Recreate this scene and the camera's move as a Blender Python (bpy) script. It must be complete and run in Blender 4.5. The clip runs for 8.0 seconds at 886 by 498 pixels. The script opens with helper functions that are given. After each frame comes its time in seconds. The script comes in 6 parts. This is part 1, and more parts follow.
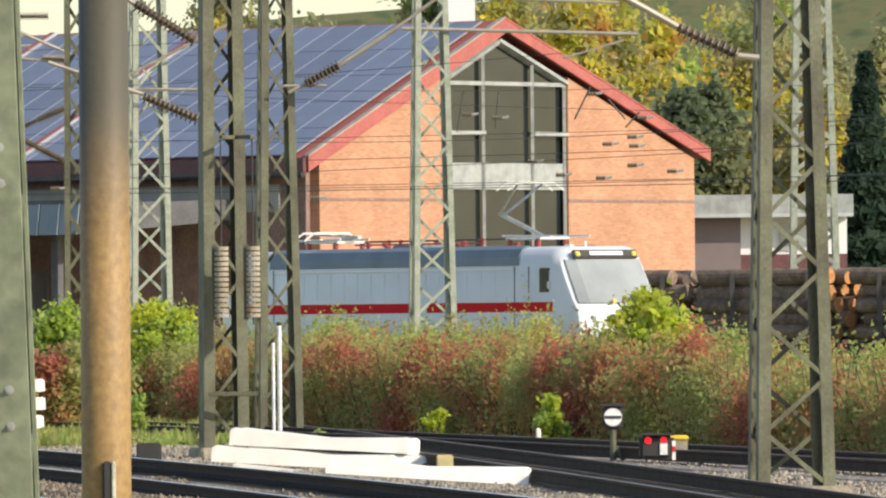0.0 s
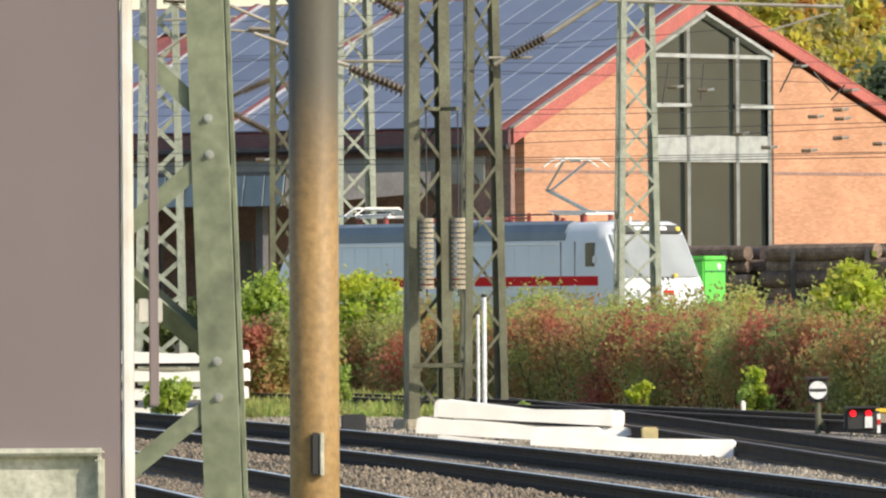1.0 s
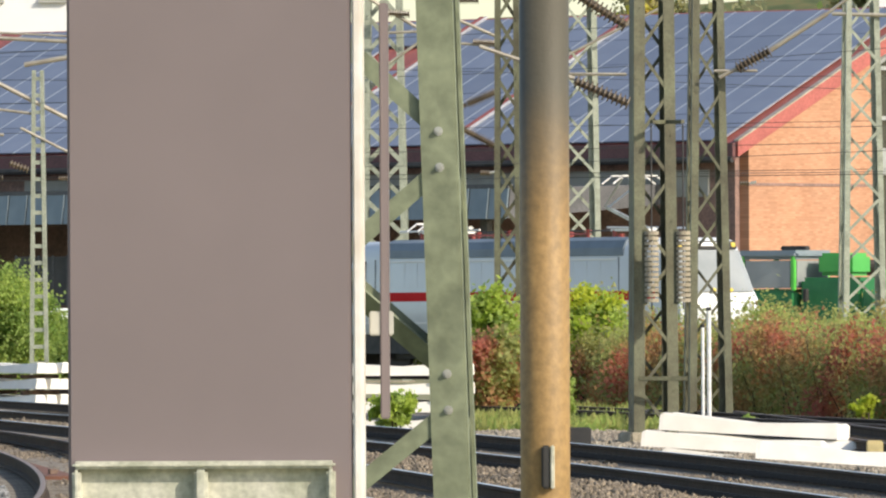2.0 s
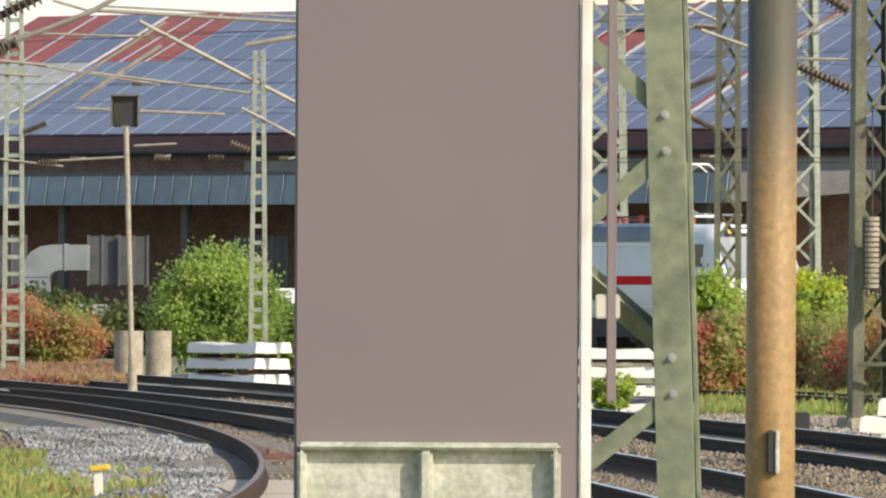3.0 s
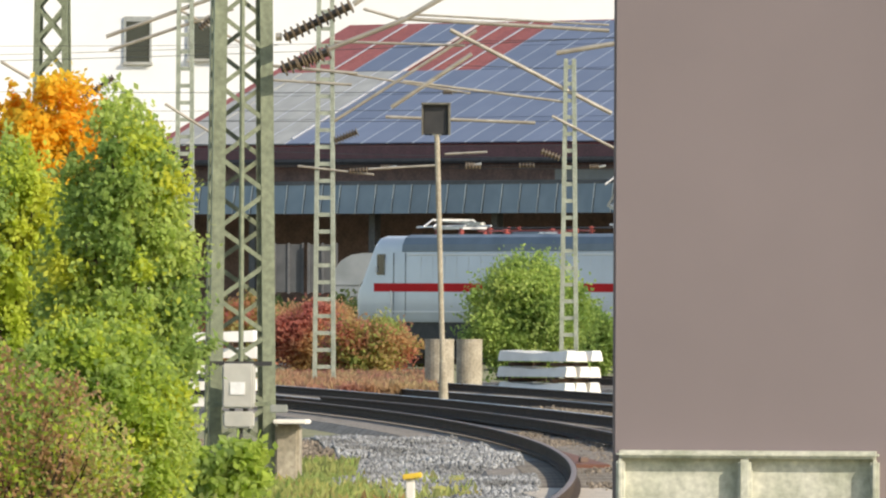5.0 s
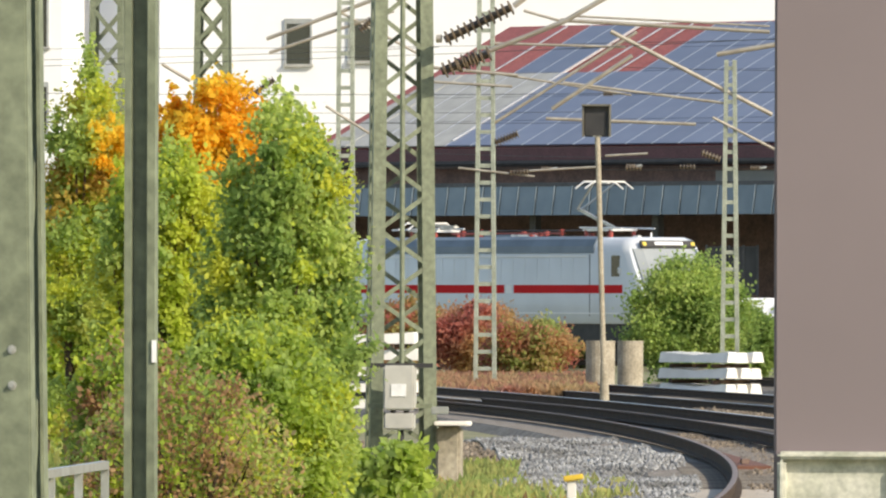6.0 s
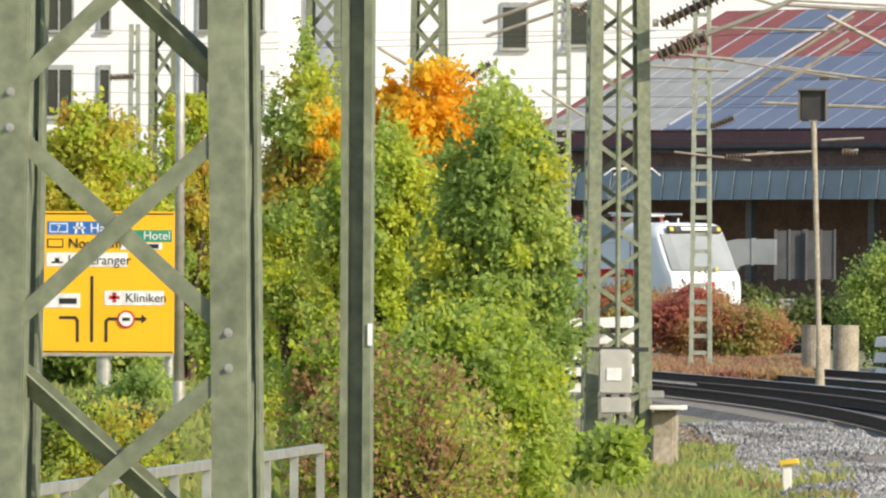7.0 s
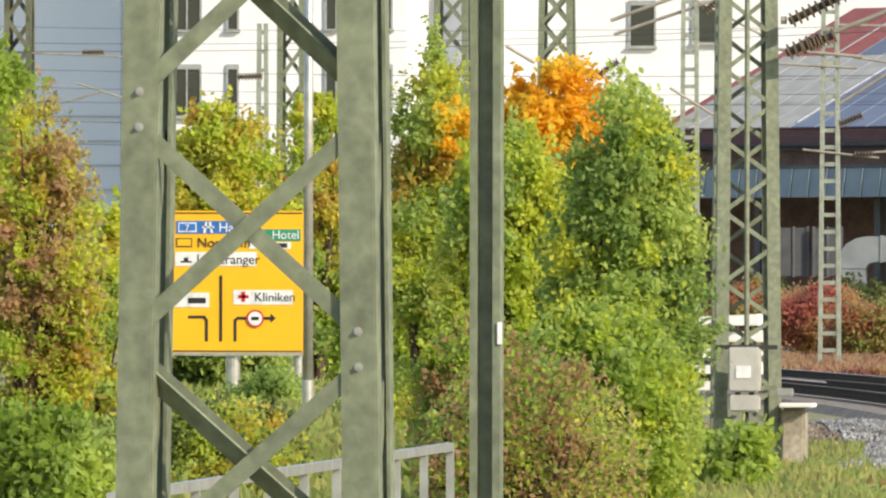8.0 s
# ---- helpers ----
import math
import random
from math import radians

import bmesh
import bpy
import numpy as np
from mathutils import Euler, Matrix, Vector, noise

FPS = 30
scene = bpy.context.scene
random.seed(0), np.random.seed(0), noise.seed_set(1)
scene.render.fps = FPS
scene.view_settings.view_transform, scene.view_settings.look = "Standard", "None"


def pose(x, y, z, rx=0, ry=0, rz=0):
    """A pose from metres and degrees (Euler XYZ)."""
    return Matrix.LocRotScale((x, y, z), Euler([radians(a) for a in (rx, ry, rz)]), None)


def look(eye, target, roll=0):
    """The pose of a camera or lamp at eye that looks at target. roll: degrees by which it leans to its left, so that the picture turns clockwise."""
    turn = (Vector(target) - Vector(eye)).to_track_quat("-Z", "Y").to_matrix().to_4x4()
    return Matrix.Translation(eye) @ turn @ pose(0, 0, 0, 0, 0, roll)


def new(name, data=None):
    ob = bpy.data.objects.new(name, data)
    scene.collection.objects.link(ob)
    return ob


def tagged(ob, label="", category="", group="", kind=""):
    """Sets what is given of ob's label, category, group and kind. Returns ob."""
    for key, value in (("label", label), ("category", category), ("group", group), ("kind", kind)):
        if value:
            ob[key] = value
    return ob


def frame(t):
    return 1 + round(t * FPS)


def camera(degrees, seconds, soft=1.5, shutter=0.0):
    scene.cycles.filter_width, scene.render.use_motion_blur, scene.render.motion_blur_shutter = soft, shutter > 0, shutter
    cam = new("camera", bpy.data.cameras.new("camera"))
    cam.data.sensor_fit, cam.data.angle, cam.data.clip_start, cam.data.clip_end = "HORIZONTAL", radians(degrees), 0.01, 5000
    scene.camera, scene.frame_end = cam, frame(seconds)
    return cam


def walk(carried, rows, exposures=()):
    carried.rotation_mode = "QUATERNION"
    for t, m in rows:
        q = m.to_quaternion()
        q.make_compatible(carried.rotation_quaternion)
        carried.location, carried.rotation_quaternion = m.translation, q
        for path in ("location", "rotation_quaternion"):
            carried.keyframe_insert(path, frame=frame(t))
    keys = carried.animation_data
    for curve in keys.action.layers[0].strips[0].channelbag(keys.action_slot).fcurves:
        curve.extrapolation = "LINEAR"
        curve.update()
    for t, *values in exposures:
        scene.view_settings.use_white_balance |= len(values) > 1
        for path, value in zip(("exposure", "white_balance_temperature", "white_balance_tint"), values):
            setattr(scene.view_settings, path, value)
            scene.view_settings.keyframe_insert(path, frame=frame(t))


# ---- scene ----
EYE = 1.85
cam = camera(5.0, 8.0, soft=2.2)
walk(cam, [
    (0.0, pose(0.000, 0, EYE, 90.424, 0.53, 0.000)),
    (0.15, pose(-0.002, 0, EYE, 90.372, 0.49, 0.180)),
    (0.3, pose(-0.004, 0, EYE, 90.319, 0.43, 0.360)),
    (0.5, pose(-0.007, 0, EYE, 90.255, 0.34, 0.535)),
    (1.0, pose(-0.013, 0, EYE, 90.275, 0.36, 1.153)),
    (1.5, pose(-0.027, 0, EYE, 90.339, 0.46, 1.762)),
    (2.0, pose(-0.035, 0, EYE, 90.355, 0.28, 2.415)),
    (2.2, pose(-0.037, 0, EYE, 90.236, 0.29, 2.678)),
    (3.3, pose(-0.067, 0, EYE, 90.302, -0.31, 3.834)),
    (3.5, pose(-0.070, 0, EYE, 90.361, -0.17, 3.859)),
    (4.0, pose(-0.075, 0, EYE, 90.412, -0.23, 4.399)),
    (4.5, pose(-0.083, 0, EYE, 90.375, -0.13, 4.869)),
    (4.7, pose(-0.085, 0, EYE, 90.326, -0.20, 5.099)),
    (5.8, pose(-0.084, 0, EYE, 90.287, -0.10, 6.076)),
    (6.0, pose(-0.085, 0, EYE, 90.303, -0.14, 6.303)),
    (6.5, pose(-0.086, 0, EYE, 90.257, -0.30, 6.927)),
    (7.0, pose(-0.087, 0, EYE, 90.207, -0.29, 7.520)),
    (7.5, pose(-0.089, 0, EYE, 90.184, -0.18, 7.923)),
    (8.0, pose(-0.091, 0, EYE, 90.196, -0.11, 8.246)),
], exposures=[(0.0, 0.48, 6850, 10), (8.0, 0.50, 6850, 10)])

# ---- daylight: a low sun from the right, behind the camera ----
SUN_AZ, SUN_EL = 124.0, 30.0          # clockwise from +y, and above the horizon
world = bpy.data.worlds.new("sky")
scene.world = world
world.use_nodes = True
wn = world.node_tree.nodes
sky = wn.new("ShaderNodeTexSky")
sky.sky_type, sky.sun_disc = "NISHITA", False
sky.sun_elevation, sky.sun_rotation = radians(SUN_EL), radians(SUN_AZ)
world.node_tree.links.new(sky.outputs[0], wn["Background"].inputs[0])
wn["Background"].inputs[1].default_value = 0.15
sun = new("sun", bpy.data.lights.new("sun", "SUN"))
sun.data.energy, sun.data.angle, sun.data.color = 3.6, radians(0.5), (1.0, 0.92, 0.80)
sun_way = Vector((math.sin(radians(SUN_AZ)) * math.cos(radians(SUN_EL)), math.cos(radians(SUN_AZ)) * math.cos(radians(SUN_EL)), math.sin(radians(SUN_EL))))
sun.matrix_world = look(sun_way * 100, (0, 0, 0))

FAN = 17956.0                          # bearing steps per radian


def spot(u, d, z=0.0):
    """A place by its bearing step u (784 is straight ahead at the start) and its distance."""
    k = math.tan((u - 784) / FAN)
    return Vector((k * d - (0.08 if d > 60 and u < -150 else 0.0), d, z))


def high(v, d):
    """The height at which v steps below the eye's level lie at distance d."""
    return EYE - v * d / FAN


# ---- materials ----
def material(name, colour, rough=0.6, metal=0.0, dark=None, scale=8.0, bump=0.0, detail=6.0, spread=0.0, hues=None, fine=0.0, trans=0.0, spec=0.5):
    """Noise-mottled surface: colour to dark by noise at `scale` per metre, a second finer grain, and bump."""
    mat = bpy.data.materials.new(name)
    mat.use_nodes = True
    nt = mat.node_tree
    n, l = nt.nodes, nt.links
    b = n["Principled BSDF"]
    b.inputs["Roughness"].default_value = rough
    b.inputs["Metallic"].default_value = metal
    b.inputs["Specular IOR Level"].default_value = spec
    co = n.new("ShaderNodeTexCoord")
    no = n.new("ShaderNodeTexNoise")
    no.inputs["Scale"].default_value = scale
    no.inputs["Detail"].default_value = detail
    l.new(co.outputs["Object"], no.inputs["Vector"])
    ramp = n.new("ShaderNodeValToRGB")
    ramp.color_ramp.elements[0].position, ramp.color_ramp.elements[1].position = 0.32, 0.66
    dark = dark or tuple(c * 0.72 for c in colour)
    ramp.color_ramp.elements[0].color = (*dark, 1)
    ramp.color_ramp.elements[1].color = (*colour, 1)
    if hues:
        ramp.color_ramp.elements[0].position, ramp.color_ramp.elements[1].position = 0.35, 0.65
        for k, c in enumerate(hues):
            e = ramp.color_ramp.elements.new(0.35 + 0.30 * (k + 1) / (len(hues) + 1))
            e.color = (*c, 1)
    l.new(no.outputs["Fac"], ramp.inputs["Fac"])
    out = ramp.outputs["Color"]
    if fine:
        no2 = n.new("ShaderNodeTexNoise")
        no2.inputs["Scale"].default_value = fine
        no2.inputs["Detail"].default_value = 4
        l.new(co.outputs["Object"], no2.inputs["Vector"])
        mr = n.new("ShaderNodeMapRange")
        mr.inputs["From Min"].default_value, mr.inputs["From Max"].default_value = 0.3, 0.7
        mr.inputs["To Min"].default_value, mr.inputs["To Max"].default_value = 0.72, 1.12
        l.new(no2.outputs["Fac"], mr.inputs["Value"])
        hs = n.new("ShaderNodeHueSaturation")
        l.new(out, hs.inputs["Color"])
        l.new(mr.outputs["Result"], hs.inputs["Value"])
        out = hs.outputs["Color"]
    if spread:
        geo = n.new("ShaderNodeNewGeometry")
        inf = n.new("ShaderNodeObjectInfo")
        add = n.new("ShaderNodeMath")
        add.operation = "ADD"
        l.new(geo.outputs["Random Per Island"], add.inputs[0])
        l.new(inf.outputs["Random"], add.inputs[1])
        fr = n.new("ShaderNodeMath")
        fr.operation = "FRACT"
        l.new(add.outputs[0], fr.inputs[0])
        mr = n.new("ShaderNodeMapRange")
        mr.inputs["To Min"].default_value, mr.inputs["To Max"].default_value = 1 - spread, 1 + spread
        l.new(fr.outputs[0], mr.inputs["Value"])
        hs = n.new("ShaderNodeHueSaturation")
        l.new(out, hs.inputs["Color"])
        l.new(mr.outputs["Result"], hs.inputs["Value"])
        out = hs.outputs["Color"]
    l.new(out, b.inputs["Base Color"])
    if bump:
        bp = n.new("ShaderNodeBump")
        bp.inputs["Strength"].default_value = bump
        bp.inputs["Distance"].default_value = 0.02
        l.new((no2 if fine else no).outputs["Fac"], bp.inputs["Height"])
        l.new(bp.outputs["Normal"], b.inputs["Normal"])
    if trans:
        tr = n.new("ShaderNodeBsdfTranslucent")
        l.new(out, tr.inputs["Color"])
        mx = n.new("ShaderNodeMixShader")
        mx.inputs[0].default_value = trans
        l.new(b.outputs[0], mx.inputs[1])
        l.new(tr.outputs[0], mx.inputs[2])
        l.new(mx.outputs[0], n["Material Output"].inputs[0])
    return mat


def brick_wall(name, tones, mortar, way, course=0.083, length=0.25):
    """Brick courses along a wall whose run points along `way`."""
    mat = material(name, tones[0], 0.85, 0.0, tones[1], 1.2, 0.0)
    n, l = mat.node_tree.nodes, mat.node_tree.links
    b = n["Principled BSDF"]
    src = b.inputs["Base Color"].links[0].from_socket
    co = n.new("ShaderNodeTexCoord")
    dot = n.new("ShaderNodeVectorMath")
    dot.operation = "DOT_PRODUCT"
    dot.inputs[1].default_value = way
    l.new(co.outputs["Object"], dot.inputs[0])
    sep = n.new("ShaderNodeSeparateXYZ")
    l.new(co.outputs["Object"], sep.inputs[0])
    com = n.new("ShaderNodeCombineXYZ")
    l.new(dot.outputs["Value"], com.inputs["X"])
    l.new(sep.outputs["Z"], com.inputs["Y"])
    br = n.new("ShaderNodeTexBrick")
    br.inputs["Scale"].default_value = 1.0
    br.inputs["Brick Width"].default_value, br.inputs["Row Height"].default_value = length, course
    br.inputs["Mortar Size"].default_value = 0.012
    br.inputs["Color1"].default_value, br.inputs["Color2"].default_value = (1.08, 1.08, 1.08, 1), (0.80, 0.78, 0.76, 1)
    br.inputs["Mortar"].default_value = (*mortar, 1)
    l.new(com.outputs[0], br.inputs["Vector"])
    mx = n.new("ShaderNodeMix")
    mx.data_type, mx.blend_type = "RGBA", "MULTIPLY"
    mx.inputs["Factor"].default_value = 1.0
    l.new(src, mx.inputs["A"])
    l.new(br.outputs["Color"], mx.inputs["B"])
    no = n.new("ShaderNodeTexNoise")
    no.inputs["Scale"].default_value = 0.35
    l.new(com.outputs[0], no.inputs["Vector"])
    mr = n.new("ShaderNodeMapRange")
    mr.inputs["From Min"].default_value, mr.inputs["From Max"].default_value = 0.3, 0.7
    mr.inputs["To Min"].default_value, mr.inputs["To Max"].default_value = 0.88, 1.08
    l.new(no.outputs["Fac"], mr.inputs["Value"])
    hs = n.new("ShaderNodeHueSaturation")
    l.new(mx.outputs["Result"], hs.inputs["Color"])
    l.new(mr.outputs["Result"], hs.inputs["Value"])
    l.new(hs.outputs["Color"], b.inputs["Base Color"])
    return mat


def worn_pole(name, low, upper, z0, z1):
    """Paint that has weathered from `upper` to `low` round the heights z0 to z1, with an uneven edge."""
    mat = material(name, low, 0.6, 0.0, tuple(c * 0.8 for c in low), 3.0, 0.1, fine=40)
    n, l = mat.node_tree.nodes, mat.node_tree.links
    b = n["Principled BSDF"]
    src = b.inputs["Base Color"].links[0].from_socket
    co = n.new("ShaderNodeTexCoord")
    sep = n.new("ShaderNodeSeparateXYZ")
    l.new(co.outputs["Object"], sep.inputs[0])
    no = n.new("ShaderNodeTexNoise")
    no.inputs["Scale"].default_value = 7.0
    l.new(co.outputs["Object"], no.inputs["Vector"])
    ma = n.new("ShaderNodeMath")
    ma.operation = "MULTIPLY_ADD"
    ma.inputs[1].default_value = 0.12
    l.new(no.outputs["Fac"], ma.inputs[0])
    l.new(sep.outputs["Z"], ma.inputs[2])
    mr = n.new("ShaderNodeMapRange")
    mr.interpolation_type = "SMOOTHSTEP"
    mr.inputs["From Min"].default_value, mr.inputs["From Max"].default_value = z0, z1
    l.new(ma.outputs[0], mr.inputs["Value"])
    mx = n.new("ShaderNodeMix")
    mx.data_type = "RGBA"
    l.new(mr.outputs[0], mx.inputs["Factor"])
    l.new(src, mx.inputs["A"])
    mx.inputs["B"].default_value = (*upper, 1)
    l.new(mx.outputs["Result"], b.inputs["Base Color"])
    return mat


def glow(name, colour, strength):
    mat = bpy.data.materials.new(name)
    mat.use_nodes = True
    b = mat.node_tree.nodes["Principled BSDF"]
    b.inputs["Base Color"].default_value = (*colour, 1)
    b.inputs["Emission Color"].default_value = (*colour, 1)
    b.inputs["Emission Strength"].default_value = strength
    return mat


M = {}
M["green_steel"] = material("green_steel", (0.21, 0.235, 0.15), 0.55, 0.0, (0.155, 0.175, 0.11), 4.0, 0.1, fine=16)
M["pale_steel"] = material("pale_steel", (0.357, 0.383, 0.306), 0.55, 0.0, (0.246, 0.272, 0.212), 4.0, 0.1, fine=30)
M["rusty_green"] = material("rusty_green", (0.150, 0.158, 0.095), 0.6, 0.0, (0.070, 0.062, 0.036), 1.6, 0.2, fine=25)
M["galvanised"] = material("galvanised", (0.52, 0.52, 0.48), 0.4, 0.6, (0.38, 0.37, 0.33), 6.0, 0.1)
M["wire"] = material("wire", (0.09, 0.085, 0.075), 0.5, 0.4)
M["wire_pale"] = material("wire_pale", (0.52, 0.47, 0.38), 0.45, 0.5, (0.36, 0.31, 0.24), 3.0)
M["insulator"] = material("insulator", (0.15, 0.11, 0.065), 0.35, 0.0, (0.055, 0.04, 0.026), 3.0)
M["panel_mauve"] = material("panel_mauve", (0.198, 0.160, 0.160), 0.5, 0.0, (0.180, 0.146, 0.146), 1.6, 0.0, 3.0)
M["cast_cream"] = material("cast_cream", (0.58, 0.57, 0.48), 0.65, 0.0, (0.38, 0.39, 0.30), 9.0, 0.05, fine=45)
M["white_edge"] = material("white_edge", (0.74, 0.72, 0.68), 0.4, 0.0, (0.60, 0.53, 0.45), 6.0)
M["rust_pole"] = material("rust_pole", (0.50, 0.30, 0.13), 0.7, 0.0, (0.36, 0.22, 0.105), 3.0, 0.15, fine=40)
M["worn_pole"] = worn_pole("worn_pole", (0.33, 0.205, 0.078), (0.080, 0.072, 0.050), 2.12, 2.62)
M["dark_pole"] = material("dark_pole", (0.17, 0.16, 0.125), 0.65, 0.0, (0.12, 0.11, 0.085), 4.0, 0.1, fine=40)
M["rail_side"] = material("rail_side", (0.075, 0.052, 0.037), 0.9, 0.0, (0.045, 0.032, 0.024), 6.0, 0.2, spec=0.2)
M["rail_top"] = material("rail_top", (0.84, 0.83, 0.82), 0.38, 0.75, (0.70, 0.70, 0.69), 3.0)
M["rail_rust"] = material("rail_rust", (0.28, 0.19, 0.14), 0.5, 0.4, (0.18, 0.12, 0.09), 5.0)
M["sleeper"] = material("sleeper", (0.23, 0.205, 0.175), 0.85, 0.0, (0.17, 0.15, 0.125), 4.0, 0.3, spread=0.25, fine=30)
M["concrete_white"] = material("concrete_white", (0.88, 0.85, 0.79), 0.85, 0.0, (0.72, 0.68, 0.61), 1.6, 0.1, spread=0.10)
M["concrete"] = material("concrete", (0.42, 0.37, 0.28), 0.9, 0.0, (0.27, 0.235, 0.17), 3.0, 0.3, fine=20)
M["concrete_tan"] = material("concrete_tan", (0.58, 0.50, 0.40), 0.9, 0.0, (0.44, 0.38, 0.30), 1.2, 0.2, fine=20)
M["ballast"] = material("ballast", (0.34, 0.30, 0.25), 0.95, 0.0, (0.15, 0.125, 0.095), 6.0, 1.0, fine=16, hues=[(0.23, 0.195, 0.155)])
M["ground"] = material("ground", (0.30, 0.27, 0.15), 0.95, 0.0, (0.17, 0.18, 0.075), 0.6, 0.6, fine=9)
M["brick"] = brick_wall("brick", ((0.50, 0.27, 0.165), (0.45, 0.23, 0.135)), (0.86, 0.88, 0.90), (0.616, 0.788, 0.0))
# dark brick; on the hall's long side the shade is put into this colour
M["brick_dark_shade"] = material("brick_dark_shade", (0.31, 0.195, 0.165), 0.85, 0.0, (0.21, 0.14, 0.12), 2.0, 0.2, fine=10)
M["mortar"] = material("mortar", (0.42, 0.25, 0.15), 0.95, 0.0, (0.34, 0.20, 0.12), 6.0)
M["roof_red"] = material("roof_red", (0.36, 0.105, 0.082), 0.55, 0.0, (0.28, 0.08, 0.065), 2.0, 0.1, fine=9)
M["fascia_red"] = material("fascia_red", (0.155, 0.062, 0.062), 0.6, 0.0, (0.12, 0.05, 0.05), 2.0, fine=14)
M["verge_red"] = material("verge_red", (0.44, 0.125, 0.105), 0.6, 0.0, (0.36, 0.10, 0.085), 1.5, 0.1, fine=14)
# pale base colour carries the sky sheen seen on the panels
M["solar"] = material("solar", (0.16, 0.18, 0.235), 0.32, 0.0, (0.135, 0.155, 0.21), 1.0, spread=0.12, spec=0.7)
M["alu"] = material("alu", (0.66, 0.66, 0.66), 0.35, 0.6, (0.55, 0.55, 0.55), 3.0)
M["window_dark"] = material("window_dark", (0.020, 0.028, 0.026), 0.06, 0.0, (0.012, 0.016, 0.016), 0.6, spec=0.8)
M["frame_grey"] = material("frame_grey", (0.36, 0.38, 0.37), 0.5, 0.0, (0.25, 0.26, 0.25), 3.0)
M["sheet_blue"] = material("sheet_blue", (0.225, 0.275, 0.305), 0.5, 0.1, (0.185, 0.23, 0.26), 1.5, 0.1, spread=0.09)
M["wall_grey"] = material("wall_grey", (0.40, 0.40, 0.37), 0.8, 0.0, (0.30, 0.30, 0.28), 1.0, 0.1)
M["dark_wall"] = material("dark_wall", (0.12, 0.12, 0.125), 0.7, 0.0, (0.08, 0.08, 0.084), 1.0, fine=12)
M["plaster_white"] = material("plaster_white", (0.76, 0.765, 0.77), 0.8, 0.0, (0.71, 0.715, 0.72), 0.4)
# near white plaster; on the recessed offices the blue tint is painted shade
M["plaster_blue"] = material("plaster_blue", (0.88, 0.90, 0.94), 0.75, 0.0, (0.84, 0.87, 0.92), 0.4)
M["loco_grey"] = material("loco_grey", (0.62, 0.65, 0.68), 0.32, 0.0, (0.56, 0.585, 0.61), 0.8)
M["loco_white"] = material("loco_white", (0.80, 0.80, 0.80), 0.3, 0.0, (0.74, 0.74, 0.74), 0.8)
M["loco_roof"] = material("loco_roof", (0.16, 0.20, 0.24), 0.5, 0.0, (0.12, 0.15, 0.18), 1.0)
M["loco_red"] = material("loco_red", (0.60, 0.015, 0.018), 0.7, 0.0, (0.54, 0.012, 0.015), 1.0, spec=0.15)
M["dark_iron"] = material("dark_iron", (0.055, 0.052, 0.05), 0.65, 0.2, (0.03, 0.03, 0.03), 3.0)
M["rust_plate"] = material("rust_plate", (0.20, 0.085, 0.05), 0.85, 0.0, (0.13, 0.06, 0.04), 4.0, 0.2)
M["red_oxide"] = material("red_oxide", (0.34, 0.06, 0.045), 0.5)
M["pane_dark"] = material("pane_dark", (0.085, 0.088, 0.092), 0.7, 0.0, (0.05, 0.052, 0.055), 1.4)
M["duct_grey"] = material("duct_grey", (0.24, 0.26, 0.27), 0.6, 0.1, (0.18, 0.20, 0.205), 1.5)
M["stone"] = material("stone", (0.36, 0.315, 0.25), 0.9, 0.0, (0.21, 0.175, 0.13), 3.0, 0.0, spread=0.45)
M["stone_grey"] = material("stone_grey", (0.36, 0.365, 0.36), 0.9, 0.0, (0.12, 0.118, 0.11), 0.55, 0.0, spread=0.45)
M["stone_dark"] = material("stone_dark", (0.25, 0.205, 0.15), 0.9, 0.0, (0.145, 0.112, 0.078), 3.0, 0.0, spread=0.45)
# grey base colour stands in for sky reflected in the glass
M["glass_sky_grey"] = material("glass_sky_grey", (0.34, 0.36, 0.36), 0.08, 0.0, (0.24, 0.26, 0.26), 0.6, spec=0.8)
M["vivid_green"] = material("vivid_green", (0.13, 0.62, 0.10), 0.4, 0.0, (0.10, 0.50, 0.08), 1.5)
M["mid_green"] = material("mid_green", (0.08, 0.40, 0.09), 0.45, 0.0, (0.06, 0.32, 0.07), 1.5)
M["deep_green"] = material("deep_green", (0.03, 0.20, 0.07), 0.45, 0.0, (0.02, 0.14, 0.05), 1.5)
M["bark"] = material("bark", (0.12, 0.075, 0.05), 0.95, 0.0, (0.05, 0.034, 0.026), 5.0, 0.6, spread=0.3, fine=20)
M["log_bark"] = material("log_bark", (0.25, 0.18, 0.135), 0.95, 0.0, (0.13, 0.09, 0.065), 3.0, 0.4, spread=0.3, fine=12)
M["log_end"] = material("log_end", (0.55, 0.27, 0.10), 0.85, 0.0, (0.38, 0.17, 0.06), 6.0, 0.1)
M["yellow"] = material("yellow", (0.80, 0.56, 0.05), 0.5, 0.0, (0.66, 0.45, 0.05), 4.0)
M["stone_yellow"] = material("stone_yellow", (0.62, 0.52, 0.27), 0.85, 0.0, (0.46, 0.38, 0.19), 6.0, 0.2)
M["sign_yellow"] = material("sign_yellow", (0.86, 0.47, 0.012), 0.45, 0.0, (0.80, 0.43, 0.012), 1.0)
M["sign_white"] = material("sign_white", (0.84, 0.84, 0.82), 0.5)
M["sign_blue"] = material("sign_blue", (0.03, 0.17, 0.52), 0.5)
M["sign_green"] = material("sign_green", (0.03, 0.30, 0.17), 0.5)
M["sign_black"] = material("sign_black", (0.02, 0.02, 0.02), 0.5)
